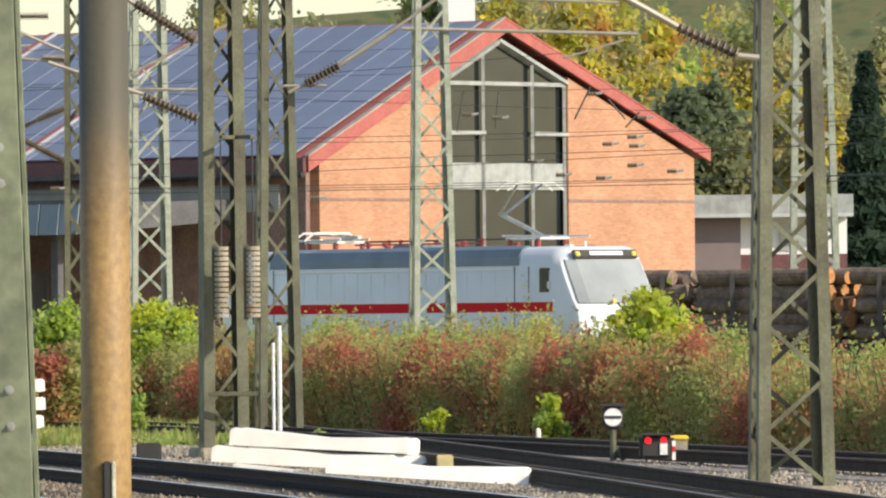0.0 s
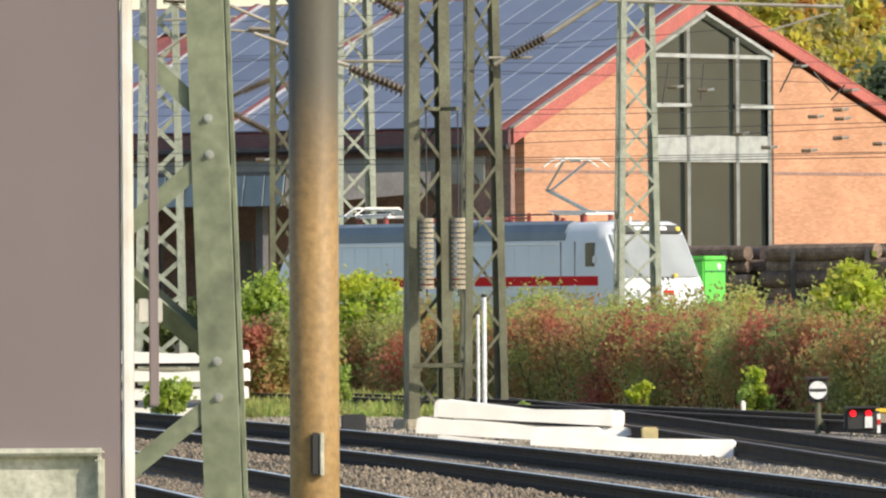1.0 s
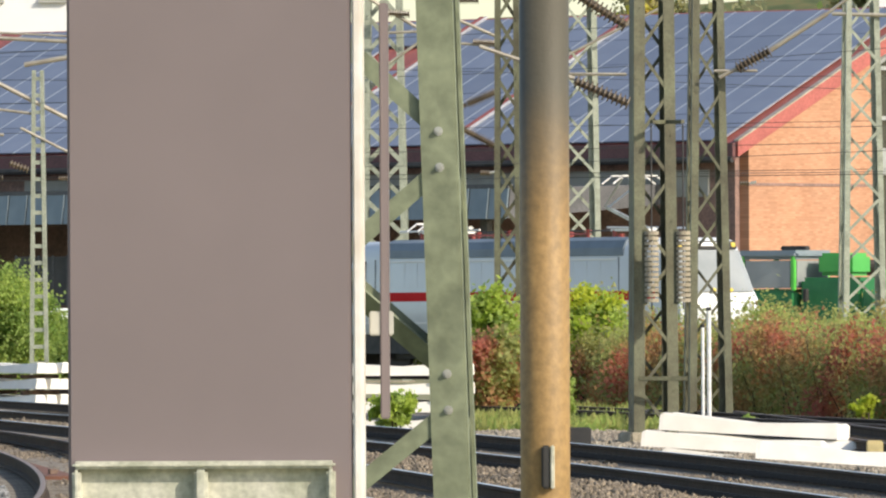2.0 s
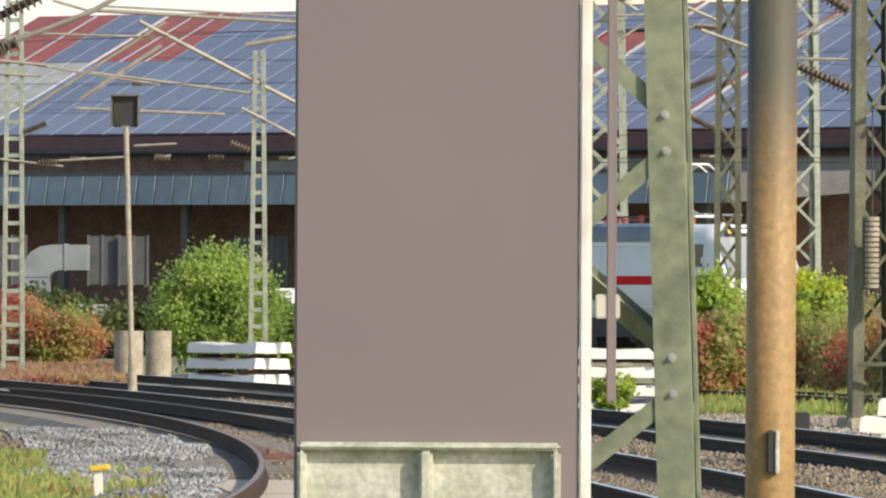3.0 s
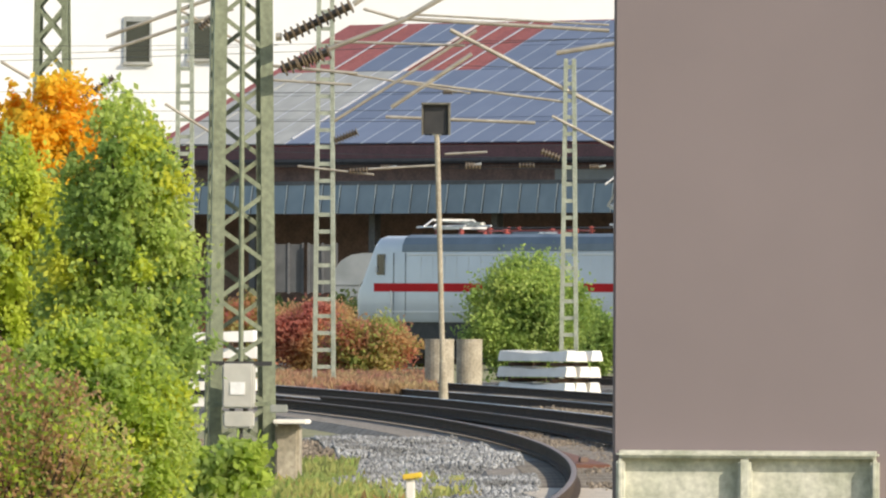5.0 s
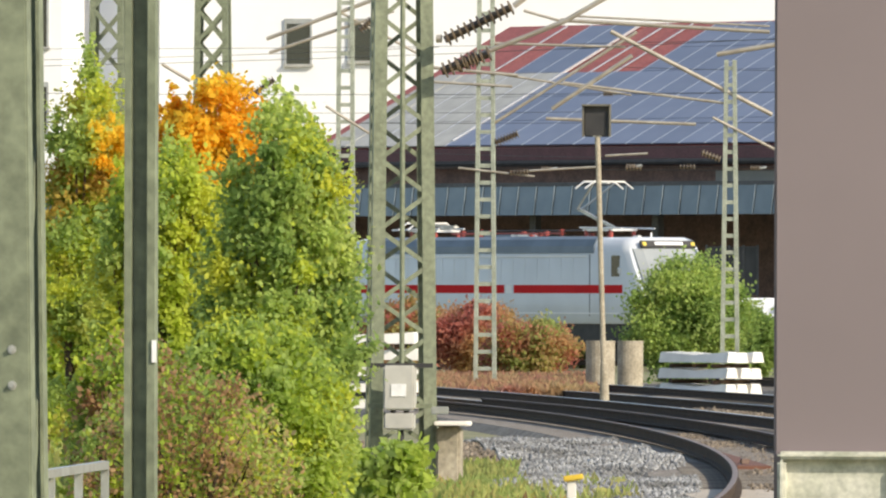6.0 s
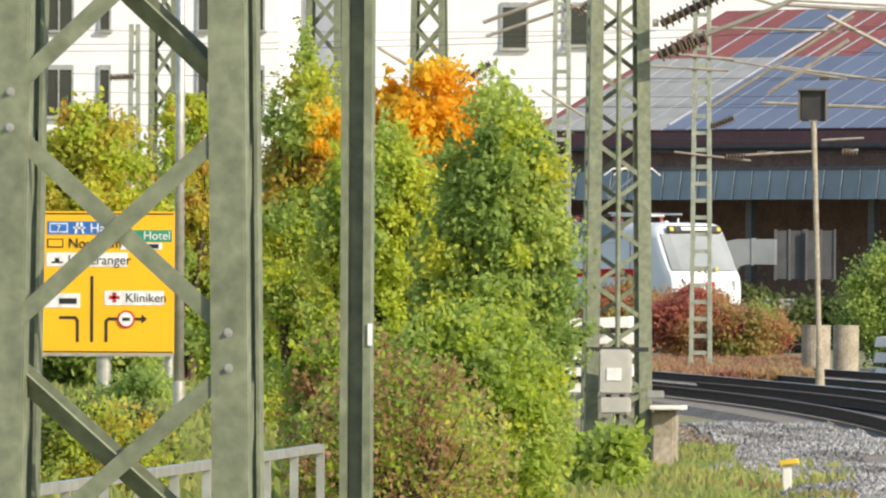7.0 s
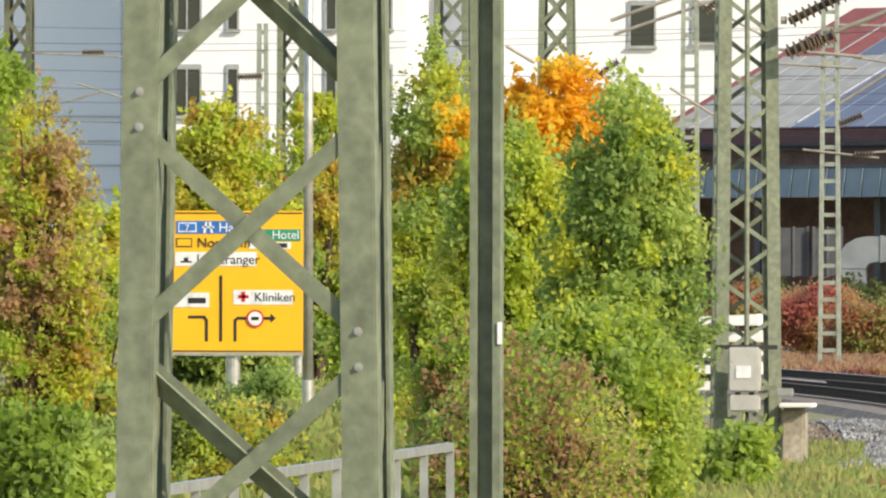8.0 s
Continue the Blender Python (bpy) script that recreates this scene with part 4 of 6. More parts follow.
# near lattice mast beside the panel and the near lattice mast with bolts
NM = []
for u, d, w_lo, w_hi, deep, tag in ((-200, 34.5, 448, 392, 0.62, 0), (-2194, 34.5, 412, 387, 0.38, 1)):
    p = spot(u, d)
    zt, zb = high(-700, d), -0.5
    root = empty("lattice_mast", Matrix.Translation((p.x, d, zb)), "grey green riveted lattice mast of angle steel beside the platform", "mast", "near lattice masts")
    hgt = zt - zb
    kx = d / FAN

    def leg_x(sx, z, w_lo=w_lo, w_hi=w_hi, zb=zb, d=d):
        v = (EYE - (z + zb)) / (d / FAN)
        w = w_hi + (w_lo - w_hi) * (v + 502) / 880
        return sx * w / 2 * (d / FAN)

    lw = 62 * kx
    for sx in (-1, 1):
        for sy in (0, 1):
            bm = bmesh.new()
            a, b = Vector((leg_x(sx, 0), sy * deep, 0)), Vector((leg_x(sx, hgt), sy * deep, hgt))
            beam(bm, a, b, lw, 0.012, (1, 0, 0))
            o = Vector((lw / 2 if sx > 0 else lw / 2, 0.05 if sy == 0 else -0.05, 0))
            beam(bm, a + o, b + o, 0.012, 0.10, (1, 0, 0))
            part("leg", bm, "green_steel", root)
    # braces: crossing pairs on the front, rear pairs behind
    pitch = 430 * kx
    zr = high(-97 if tag else -73, d) - zb
    k0 = -4
    for k in range(-7, 4):
        zc = zr + k * pitch
        if zc < 0.3 or zc > hgt - 0.3:
            continue
        hh = 180 * kx
        for y, mt in ((0.014, "green_steel"),):
            for sgn in (1, -1):
                p0 = Vector((leg_x(-1, zc + sgn * hh), y + 0.008 * sgn, zc + sgn * hh))
                p1 = Vector((leg_x(1, zc - sgn * hh), y + 0.008 * sgn, zc - sgn * hh))
                if sgn > 0 and k % 2 == tag:
                    # this one is an angle bar with its flange tipped down and away from the sun
                    back = Vector((0, 0.07, 0))
                    bm = beam(bmesh.new(), p0 + back, p1 + back, 0.008, 46 * kx, (-0.5, -0.7, -0.5))
                    beam(bm, p0 + back + Vector((0.018, 0.03, 0.018)), p1 + back + Vector((0.018, 0.03, 0.018)), 0.008, 30 * kx, (0, 1, 0))
                    part("angle_brace", bm, mt, root)
                else:
                    part("brace", beam(bmesh.new(), p0, p1, 0.008, 32 * kx, (0, 1, 0)), mt, root)
        # two bolts where the braces of neighbouring panels meet the leg
        for sx in (-1, 1):
            if tag == 0 or (k + (sx > 0)) % 2 == 0:
                for o in (-32, 32):
                    zz = zc + pitch / 2 + o * kx
                    bx = leg_x(sx, zz) + 0.002
                    b = tube(bmesh.new(), (bx, -0.022, zz), (bx, 0.0, zz), 0.010, 6)
                    part("bolt", b, "galvanised", root)
                    part("washer", tube(bmesh.new(), (bx, -0.009, zz), (bx, -0.005, zz), 0.016, 12), "galvanised", root)
        for sx in (-1, 1):
            xx = leg_x(sx, zc) + (lw / 2 - 0.02)
            part("side_brace", beam(bmesh.new(), (xx, 0.04, zc - hh), (xx, deep - 0.04, zc + hh), 0.008, 32 * kx, (1, 0, 0)), "green_steel", root)
    NM.append(root)

# plain steel post
d = 41.0
p = spot(-1762, d)
post = empty("steel_post", Matrix.Translation((p.x, d, -0.6)), "grey green steel channel post", "post")
wp = 54 * d / FAN
part("flange", beam(bmesh.new(), (-wp * 0.40, 0, 0), (-wp * 0.40, 0, 4.6), wp * 0.22, 0.10, (1, 0, 0)), "green_steel", post)
part("flange", beam(bmesh.new(), (wp * 0.38, 0, 0), (wp * 0.38, 0, 4.6), wp * 0.26, 0.10, (1, 0, 0)), "green_steel", post)
part("web", beam(bmesh.new(), (0, 0.03, 0), (0, 0.03, 4.6), wp * 0.54, 0.015, (1, 0, 0)), "green_steel", post)
part("label_strip", cube((wp * 0.5, -0.055, high(88, d) + 0.6), (0.018, 0.012, 0.09)), "sign_white", post)
# ---- masts further off ----
def mast_at(label, u, d, zb, wid, wtop, top_v, leg, brace, mat, panels, cross=False, turn=0.0, foot_h=0.5, base=True, depth=None):
    p = spot(u, d, zb)
    ht = high(top_v, d) - zb
    return lattice(label, p, wid * d / FAN, wtop * d / FAN, ht, leg * d / FAN, brace * d / FAN, mat, panels, turn, base=base, foot_h=foot_h, cross=cross, depth=depth)


mast_at("tall green lattice mast on a concrete block", 1398, 121, -0.12, 118, 78, -760, 22, 8, "rusty_green", 11, foot_h=0.45, depth=0.7, turn=11.0)
mast_at("olive green lattice mast with tensioning weights", 395, 159, -0.05, 62, 50, -760, 20, 6, "rusty_green", 13, foot_h=0.5, depth=0.7, turn=14.0)
mast_at("slim green lattice mast in front of the hedge", 492, 187, -0.3, 66, 36, -760, 13, 5, "rusty_green", 13, depth=0.9, turn=12.0)
mast_at("slim pale lattice mast in front of the brick gable", 766, 236, -0.3, 72, 40, -800, 10, 5, "pale_steel", 16, depth=0.9, turn=10.0)
mast_at("pale lattice mast behind the yard", 266, 322, -0.3, 66, 44, -780, 10, 5, "pale_steel", 15, depth=0.9, turn=12.0)
mast_at("pale lattice mast behind the yard", 1442, 318, -0.3, 86, 46, -760, 11, 7, "pale_steel", 16, depth=0.9)
mast_at("pale lattice mast behind the yard", -77, 318, -0.3, 80, 46, -780, 11, 8, "pale_steel", 14, depth=0.9)
mast_at("slim green lattice mast", 140, 236, -0.3, 40, 30, -780, 10, 6, "rusty_green", 18, depth=0.9)
m8 = mast_at("grey green lattice mast with a switch box", -1266, 112, -0.1, 98, 76, -760, 23, 8, "green_steel", 17, foot_h=0.6, depth=0.85, turn=13.0)
mast_at("grey lattice mast behind the trees", -1600, 300, -0.3, 66, 44, -700, 11, 6, "green_steel", 14, cross=True, depth=0.9)
mast_at("grey lattice mast behind the trees", -1785, 310, -0.3, 62, 46, -700, 11, 8, "green_steel", 14, depth=0.9)
mast_at("dark lattice mast before the white building", -2068, 300, -0.3, 44, 38, -640, 11, 7, "green_steel", 14, depth=0.9)
mast_at("pale lattice mast before the white building", -2551, 300, -0.3, 44, 38, -640, 10, 8, "rusty_green", 14, depth=0.9)


def ladder_mast(u, d, zb, top_v, w_lo, w_hi, n):
    """A flat mast of two channels joined by rungs."""
    p = spot(u, d, zb)
    root = empty("ladder_mast", Matrix.Translation(p), "pale green flat mast of two channels with rungs", "mast", "flat masts")
    ht, k = high(top_v, d) - zb, d / FAN
    for sx in (-1, 1):
        part("channel", beam(bmesh.new(), (sx * w_lo * k / 2, 0, 0), (sx * w_hi * k / 2, 0, ht), 7 * k, 0.16, (1, 0, 0)), "pale_steel", root)
    for i in range(n):
        t = (i + 0.5) / n
        w = (w_lo + (w_hi - w_lo) * t) * k
        part("rung", cube((0, 0, ht * t), (w, 0.12, 7 * k)), "pale_steel", root)
    return root


ladder_mast(-1117, 238, -0.3, -620, 34, 22, 26)
ladder_mast(-684, 238, -0.3, -432, 28, 14, 20)
ladder_mast(-1365, 262, -0.3, -640, 30, 22, 26)
ladder_mast(-2121, 280, -0.3, -466, 20, 12, 18)

# tensioning weights on the olive mast
wd = 158.2
for u in (393, 449):
    root = empty("tension_weight", Matrix.Translation(spot(u, wd)), "stack of pale cast weight discs on a rod", "weight", "tension weights")
    k = wd / FAN
    z0, z1 = high(-14, wd), high(-142, wd)
    part("rod", tube(bmesh.new(), (0, 0, z0 - 0.1), (0, 0, high(-330, wd)), 0.012, 8), "dark_iron", root)
    n = 14
    for i in range(n):
        z = z0 + (z1 - z0) * (i + 0.5) / n
        part("disc", tube(bmesh.new(), (0, 0, z - (z1 - z0) / n * 0.36), (0, 0, z + (z1 - z0) / n * 0.36), 12.5 * k, 20), "concrete", root)
    part("guide", cube((-13 * k, 0.06, (z0 + z1) / 2), (9 * k, 0.05, (z1 - z0) * 1.04)), "rusty_green", root, "green guide channel")
    part("hanger", beam(bmesh.new(), (0, 0.12, high(-335, wd)), (spot(418, wd).x - spot(u, wd).x, 0.5, high(-335, wd)), 0.06, 0.06), "rusty_green", root)
part_root = empty("mast_step", Matrix.Translation(spot(412, 158.4, high(120, 158.4))), "rusty cross bar bolted to the mast", "bar")
part("bar", cube((0, 0, 0), (0.78, 0.08, 0.07), None, 0.01), "rusty_green", part_root)
# white marker pipes beside the slim mast
for u, w, v0, v1 in ((483, 6, 195, 30), (494, 8, 190, 0)):
    p = spot(u, 184, high(v0, 184) - 0.3)
    root = empty("marker_pipe", Matrix.Translation(p), "white plastic cable pipe standing beside the mast", "pipe", "marker pipes")
    part("pipe", tube(bmesh.new(), (0, 0, 0), (0, 0, (v0 - v1) * 184 / FAN + 0.3), w / 2 * 184 / FAN, 12), "sign_white", root)
    part("cap", tube(bmesh.new(), (0, 0, (v0 - v1) * 184 / FAN + 0.3), (0, 0, (v0 - v1) * 184 / FAN + 0.36), w / 2 * 184 / FAN * 1.2, 12), "dark_iron", root)

# switch box and fittings on the mast by the turnout
d = 111.3
k = d / FAN
root = empty("switch_box", Matrix.Translation(spot(-1268, d)), "grey steel switch box strapped to the lattice mast", "switch box")
part("case", cube((0, 0, high(152, d)), (56 * k, 0.25, 80 * k), None, 0.02), "box_grey", root)
part("label_plate", cube((0, -0.13, high(156, d)), (26 * k, 0.012, 22 * k)), "sign_white", root, "white square label")
part("lower_case", cube((0, 0, high(212, d)), (54 * k, 0.22, 30 * k), None, 0.02), "box_grey", root)
for o in (-12, 12):
    part("conduit", tube(bmesh.new(), (o * k, 0.0, high(192, d)), (o * k, 0.0, high(198, d)), 0.03, 8), "dark_iron", root)
part("cable", tube(bmesh.new(), (2 * k, 0, high(226, d)), (2 * k, 0, -0.3), 0.035, 8), "dark_iron", root)
part("downpipe", tube(bmesh.new(), (2 * k, 0.08, high(112, d)), (2 * k, 0.08, high(-760, d)), 0.028, 8), "green_steel", root)
part("clamp", cube((0, 0.06, high(112, d)), (116 * k, 0.05, 8 * k)), "dark_iron", root)
part("clamp", cube((0, 0.06, high(184, d)), (116 * k, 0.05, 8 * k)), "green_steel", root)
part("side_fitting", cube((72 * k, 0, high(192, d)), (30 * k, 0.1, 14 * k), None, 0.01), "galvanised", root)
root = empty("concrete_block", Matrix.Translation(spot(-1180, d + 0.6)), "weathered concrete block beside the mast", "block")
part("block", cube((0, 0, high(300, d)), (44 * k, 0.35, 160 * k), None, 0.03), "concrete", root)
part("slab", cube((0.05, -0.1, high(216, d)), (60 * k, 0.5, 0.05), None, 0.01), "concrete_white", root)

# board post by the line
d = 207
k = d / FAN
root = empty("track_sign_post", Matrix.Translation(spot(-908, d, -0.15)), "dark square trackside board on a leaning pale post", "signal")
zt = high(-300, d) + 0.15
part("post", tube(bmesh.new(), (0.03, 0, 0), (-0.13, 0, zt), 0.055, 12), "concrete", root)
part("foot", tube(bmesh.new(), (0.03, 0, 0), (0.015, 0, 0.75), 0.10, 12, 0.075), "concrete", root)
bd = part("board", cube((-0.14, 0, zt + 0.28), (47 * k, 0.14, 58 * k), None, 0.03), "dark_iron", root, "dark board with a raised rim")
part("visor", cube((-0.14, -0.10, zt + 0.28 + 27 * k), (52 * k, 0.22, 4 * k), None, 0.01), "dark_pole", bd)
for sx in (-1, 1):
    part("rim", cube((-0.14 + sx * 24 * k, -0.08, zt + 0.26), (3 * k, 0.12, 54 * k)), "dark_pole", bd)
part("bracket", cube((-0.13, 0, zt + 0.0), (16 * k, 0.1, 10 * k)), "galvanised", root)
for u, w, dd in ((-913, 52, 232), (-860, 46, 234)):
    root = empty("concrete_pipe", Matrix.Translation(spot(u, dd, -0.12)), "upright concrete pipe section at the trackside", "pipe", "concrete pipes")
    part("ring", tube(bmesh.new(), (0, 0, 0), (0, 0, high(70, dd) + 0.12), w / 2 * dd / FAN, 24), "concrete", root, smooth=False)
    part("lid", tube(bmesh.new(), (0, 0, high(70, dd) + 0.12), (0, 0, high(70, dd) + 0.16), w / 2 * dd / FAN * 1.03, 24), "concrete", root)

# dwarf signal, point lantern, marker stones
d = 144
k = d / FAN
root = empty("dwarf_signal", Matrix.Translation(spot(1160, d, -0.25)), "low black shunting signal with two red lamps", "signal")
part("housing", cube((0, 0, 0.33), (62 * k, 0.35, 44 * k), None, 0.05), "dark_iron", root)
part("hood", cube((0, -0.12, 0.33 + 22 * k), (64 * k, 0.3, 4 * k), None, 0.01), "dark_iron", root)
for o in (-26, 20):
    part("red_lamp", tube(bmesh.new(), (o * k * 0.6, -0.19, 0.36 + 8 * k), (o * k * 0.6, -0.175, 0.36 + 8 * k), 5.5 * k, 16), "red_lamp", root, "lit red lamp")
part("white_plate", cube((12 * k, -0.19, 0.30), (13 * k, 0.012, 20 * k)), "sign_white", root)
part("striped_post", cube((30 * k, -0.1, 0.28), (6 * k, 0.08, 34 * k)), "sign_white", root)
part("stripe", cube((30 * k, -0.145, 0.30), (6.4 * k, 0.012, 9 * k)), "sign_red", root)
root = empty("cable_case", Matrix.Translation(spot(1197, d + 4, -0.25)), "yellow lidded cable case beside the signal", "case")
part("case", cube((0, 0, 0.30), (36 * k, 0.3, 22 * k), None, 0.02), "concrete", root)
part("lid", cube((0, 0, 0.30 + 14 * k), (40 * k, 0.34, 9 * k), None, 0.02), "yellow", root, "yellow lid")
d = 151
k = d / FAN
root = empty("point_lantern", Matrix.Translation(spot(1083, d, -0.25)), "point indicator lantern with a white barred disc", "signal")
part("stand", tube(bmesh.new(), (0, 0, 0), (0, 0, 0.55), 0.05, 10), "rusty_green", root)
part("lever", beam(bmesh.new(), (0.0, 0, 0.3), (0.16, 0, 0.05), 0.07, 0.06), "rusty_green", root)
part("case", cube((0, 0.02, 0.55 + 16 * k), (36 * k, 0.22, 40 * k), None, 0.03), "dark_iron", root)
part("roof", cube((-2 * k, 0, 0.55 + 38 * k), (42 * k, 0.3, 5 * k), None, 0.01), "dark_iron", root)
disc = part("disc", tube(bmesh.new(), (0, -0.11, 0.55 + 17 * k), (0, -0.095, 0.55 + 17 * k), 16 * k, 24), "sign_white", root, "white disc")
part("bar", cube((0, -0.115, 0.55 + 17 * k), (30 * k, 0.012, 5 * k)), "dark_iron", disc)
for u, d, w, h, mt, lab in ((951, 166, 9, 20, "concrete_white", "small white marker stone"), (785, 138, 30, 16, "yellow", "yellow painted stone"), (-964, 100, 34, 10, "yellow", "yellow capped marker stake"), (262, 150, 44, 22, "dark_iron", "dark timber block")):
    root = empty("marker_stone", Matrix.Translation(spot(u, d, -0.25)), lab + " beside the track", "marker")
    k = d / FAN
    if mt == "yellow" and u < 0:
        part("stake", cube((0, 0, 0.14), (16 * k, 0.08, 0.45), None, 0.01), "concrete_white", root)
        part("cap", cube((0.02, 0, 0.37), (w * k, 0.16, h * k), Matrix.Rotation(radians(-8), 3, "Y"), 0.01), "yellow", root, "yellow cap")
    else:
        part("stone", cube((0, 0, 0.1 + h * k / 2), (w * k, 0.2, h * k + 0.2), None, 0.02), "stone_yellow" if mt == "yellow" else mt, root)

root = empty("concrete_pad", Matrix.Translation(spot(-640, 104, -0.30)) @ pose(0, 0, 0, 0, 0, 8), "pale concrete pad beside the turnout rail", "pad")
part("slab", cube((0, 0, 0.06), (1.1, 13.0, 0.12), None, 0.02), "concrete_tan", root)
part("joint", cube((0, -1.5, 0.123), (1.08, 0.05, 0.012)), "concrete", root)
root = empty("steel_plate", Matrix.Translation((-11.1, 133.5, -0.20)) @ pose(0, 0, 0, 0, 0, 6.8), "rusty red steel plate beside the turnout rail", "plate")
part("plate", prism(bmesh.new(), [Vector((-0.14, 9.0, 0)), Vector((-0.04, 9.0, 0)), Vector((0.26, -9.0, 0)), Vector((-0.16, -9.0, 0))], Vector((0, 0, 0.05))), "rust_plate", root)
part("lug", cube((0.0, -7.2, 0.08), (0.10, 0.5, 0.07), None, 0.01), "rail_rust", root)

# ---- stacked concrete sleepers ----
bm = bmesh.new()
loft_pts = [(-1.3, 0.16, 0.20), (-1.25, 0.16, 0.23), (-0.45, 0.14, 0.19), (0, 0.125, 0.165), (0.45, 0.14, 0.19), (1.25, 0.16, 0.23), (1.3, 0.16, 0.20)]
rings = [[bm.verts.new((x, -w, 0)), bm.verts.new((x, w, 0)), bm.verts.new((x, w * 0.72, h)), bm.verts.new((x, -w * 0.72, h))] for x, w, h in loft_pts]
for a, b in zip(rings, rings[1:]):
    for i in range(4):
        bm.faces.new((a[i], a[(i + 1) % 4], b[(i + 1) % 4], b[i]))
bm.faces.new(rings[0])
bm.faces.new(list(reversed(rings[-1])))
bmesh.ops.recalc_face_normals(bm, faces=bm.faces)
NEW_SLEEPER = bpy.data.meshes.new("concrete_sleeper")
bm.to_mesh(NEW_SLEEPER)
bm.free()
NEW_SLEEPER.materials.append(M["concrete_white"])
bm = cube((0, 0, 0.04), (0.09, 1.0, 0.09), None, 0.01)
BATTEN = bpy.data.meshes.new("batten")
bm.to_mesh(BATTEN)
bm.free()
BATTEN.materials.append(M["bark"])


def sleeper_stack(u, d, z0, yaw, deep, layers, label, lift=0.33, shifts=(), battens=True, tilt=0.0):
    """Layers of sleepers, `deep` of them side by side, their length turned by yaw from the x axis."""
    root = empty("sleeper_stack", Matrix.Translation(spot(u, d, z0)) @ pose(0, 0, 0, 0, tilt, yaw), label, "sleepers", "sleeper stacks")
    g = random.Random(int(u))
    for L in range(layers):
        o = shifts[L] if L < len(shifts) else 0.0
        for i in range(deep):
            share("concrete_sleeper", NEW_SLEEPER, root, pose(o + g.uniform(-0.05, 0.05), i * 0.34 + g.uniform(-0.02, 0.02), L * lift, 0, g.uniform(-0.5, 0.5), g.uniform(-1, 1)))
        if battens and L < layers - 1:
            for x in (-0.8, 0.8):
                share("batten", BATTEN, root, pose(o + x, 0.3, L * lift + 0.235, 0, 0, 0))
    return root


LOOSE = "pale new concrete sleepers piled askew beside the track"
sleeper_stack(562, 146, -0.17, -8, 3, 2, LOOSE, 0.235, (0.25, 0.0), False, 3.7)
sleeper_stack(757, 129, -0.12, -8, 1, 1, LOOSE, 0.235, (), False, 4.2)
sleeper_stack(530, 143.0, -0.37, -8, 1, 2, "grey weathered concrete sleepers lying beside the track", 0.235, (0.3, 0.0), False, 3.5)
sleeper_stack(-740, 224, -0.16, -50, 3, 3, "grey concrete sleepers stacked in layers on battens", 0.35)
sleeper_stack(-60, 188, -0.35, -6, 4, 4, "pale concrete sleepers stacked in layers on battens", 0.34)
sleeper_stack(-1345, 205, -0.30, -10, 4, 5, "pale concrete sleepers stacked behind the shrubs", 0.33)

# ---- overhead line ----
def line(u0, v0, d0, u1, v1, d1, r=0.012, sag=0.0, mat="wire", label="dark overhead contact wire", n=10):
    cu = bpy.data.curves.new("overhead_wire", "CURVE")
    cu.dimensions, cu.bevel_depth, cu.bevel_resolution = "3D", r, 1
    sp = cu.splines.new("POLY")
    a, b = spot(u0, d0, high(v0, d0)), spot(u1, d1, high(v1, d1))
    sp.points.add(n)
    for i in range(n + 1):
        t = i / n
        p = a.lerp(b, t) - UP * sag * 4 * t * (1 - t)
        sp.points[i].co = (*p, 1)
    cu.materials.append(M[mat])
    return tagged(new("overhead_wire", cu), label, "wire", "overhead wires")


WIRES = []
for u0, v0, d0, u1, v1, d1, r, sag in (
    (-2900, -255, 300, 2100, -263, 230, 0.012, 0.25), (-2900, -300, 300, 2100, -328, 225, 0.012, 0.5), (-2900, -330, 290, 2100, -356, 225, 0.010, 0.3),
    (300, -243, 255, 2000, -272, 190, 0.012, 0.1), (300, -330, 260, 2000, -395, 190, 0.012, 0.35), (300, -412, 260, 2000, -352, 215, 0.010, 0.1),
    (-500, -450, 290, 2000, -430, 240, 0.010, 0.4), (-2900, -395, 300, -600, -375, 230, 0.011, 0.2), (-2900, -420, 300, -600, -470, 230, 0.011, 0.3),
    (-2900, -365, 320, -900, -340, 250, 0.010, 0.2), (-2900, -470, 310, 400, -505, 250, 0.010, 0.5), (-1300, -240, 260, 1600, -248, 200, 0.012, 0.1),
    (-1300, -268, 260, 1600, -318, 200, 0.010, 0.4), (-2900, -440, 330, -1200, -455, 300, 0.012, 0.3), (-900, -420, 262, 1000, -478, 230, 0.010, 0.4)):
    WIRES.append(line(u0, v0, d0, u1, v1, d1, r * 0.75, sag))
for u0, v0, u1, v1, d in ((-2900, -430, -2330, -405, 300), (-2450, -360, -2300, -310, 300), (-2560, -300, -2400, -345, 300)):
    line(u0, v0, d, u1, v1, d, 0.03, 0.0, "wire_pale", "pale stay wire of the overhead line", 2)


def rod_string(bm, a, b, r, n, big):
    """Ribbed insulator rod between two points, turned as one piece."""
    way = (b - a)
    q = way.to_track_quat("Z", "Y").to_matrix()
    rings = []
    for i in range(n):
        for t, rad in ((0.0, r), (0.32, r), (0.40, big), (0.62, big * 0.94), (0.72, r)):
            c = a + way * ((i + t) / n)
            rings.append([bm.verts.new(c + q @ Vector((rad * math.cos(j * math.pi / 5), rad * math.sin(j * math.pi / 5), 0))) for j in range(10)])
    for u, v in zip(rings, rings[1:]):
        for j in range(10):
            bm.faces.new((u[j], u[(j + 1) % 10], v[(j + 1) % 10], v[j]))
    bm.faces.new(list(reversed(rings[0])))
    bm.faces.new(rings[-1])
    return bm


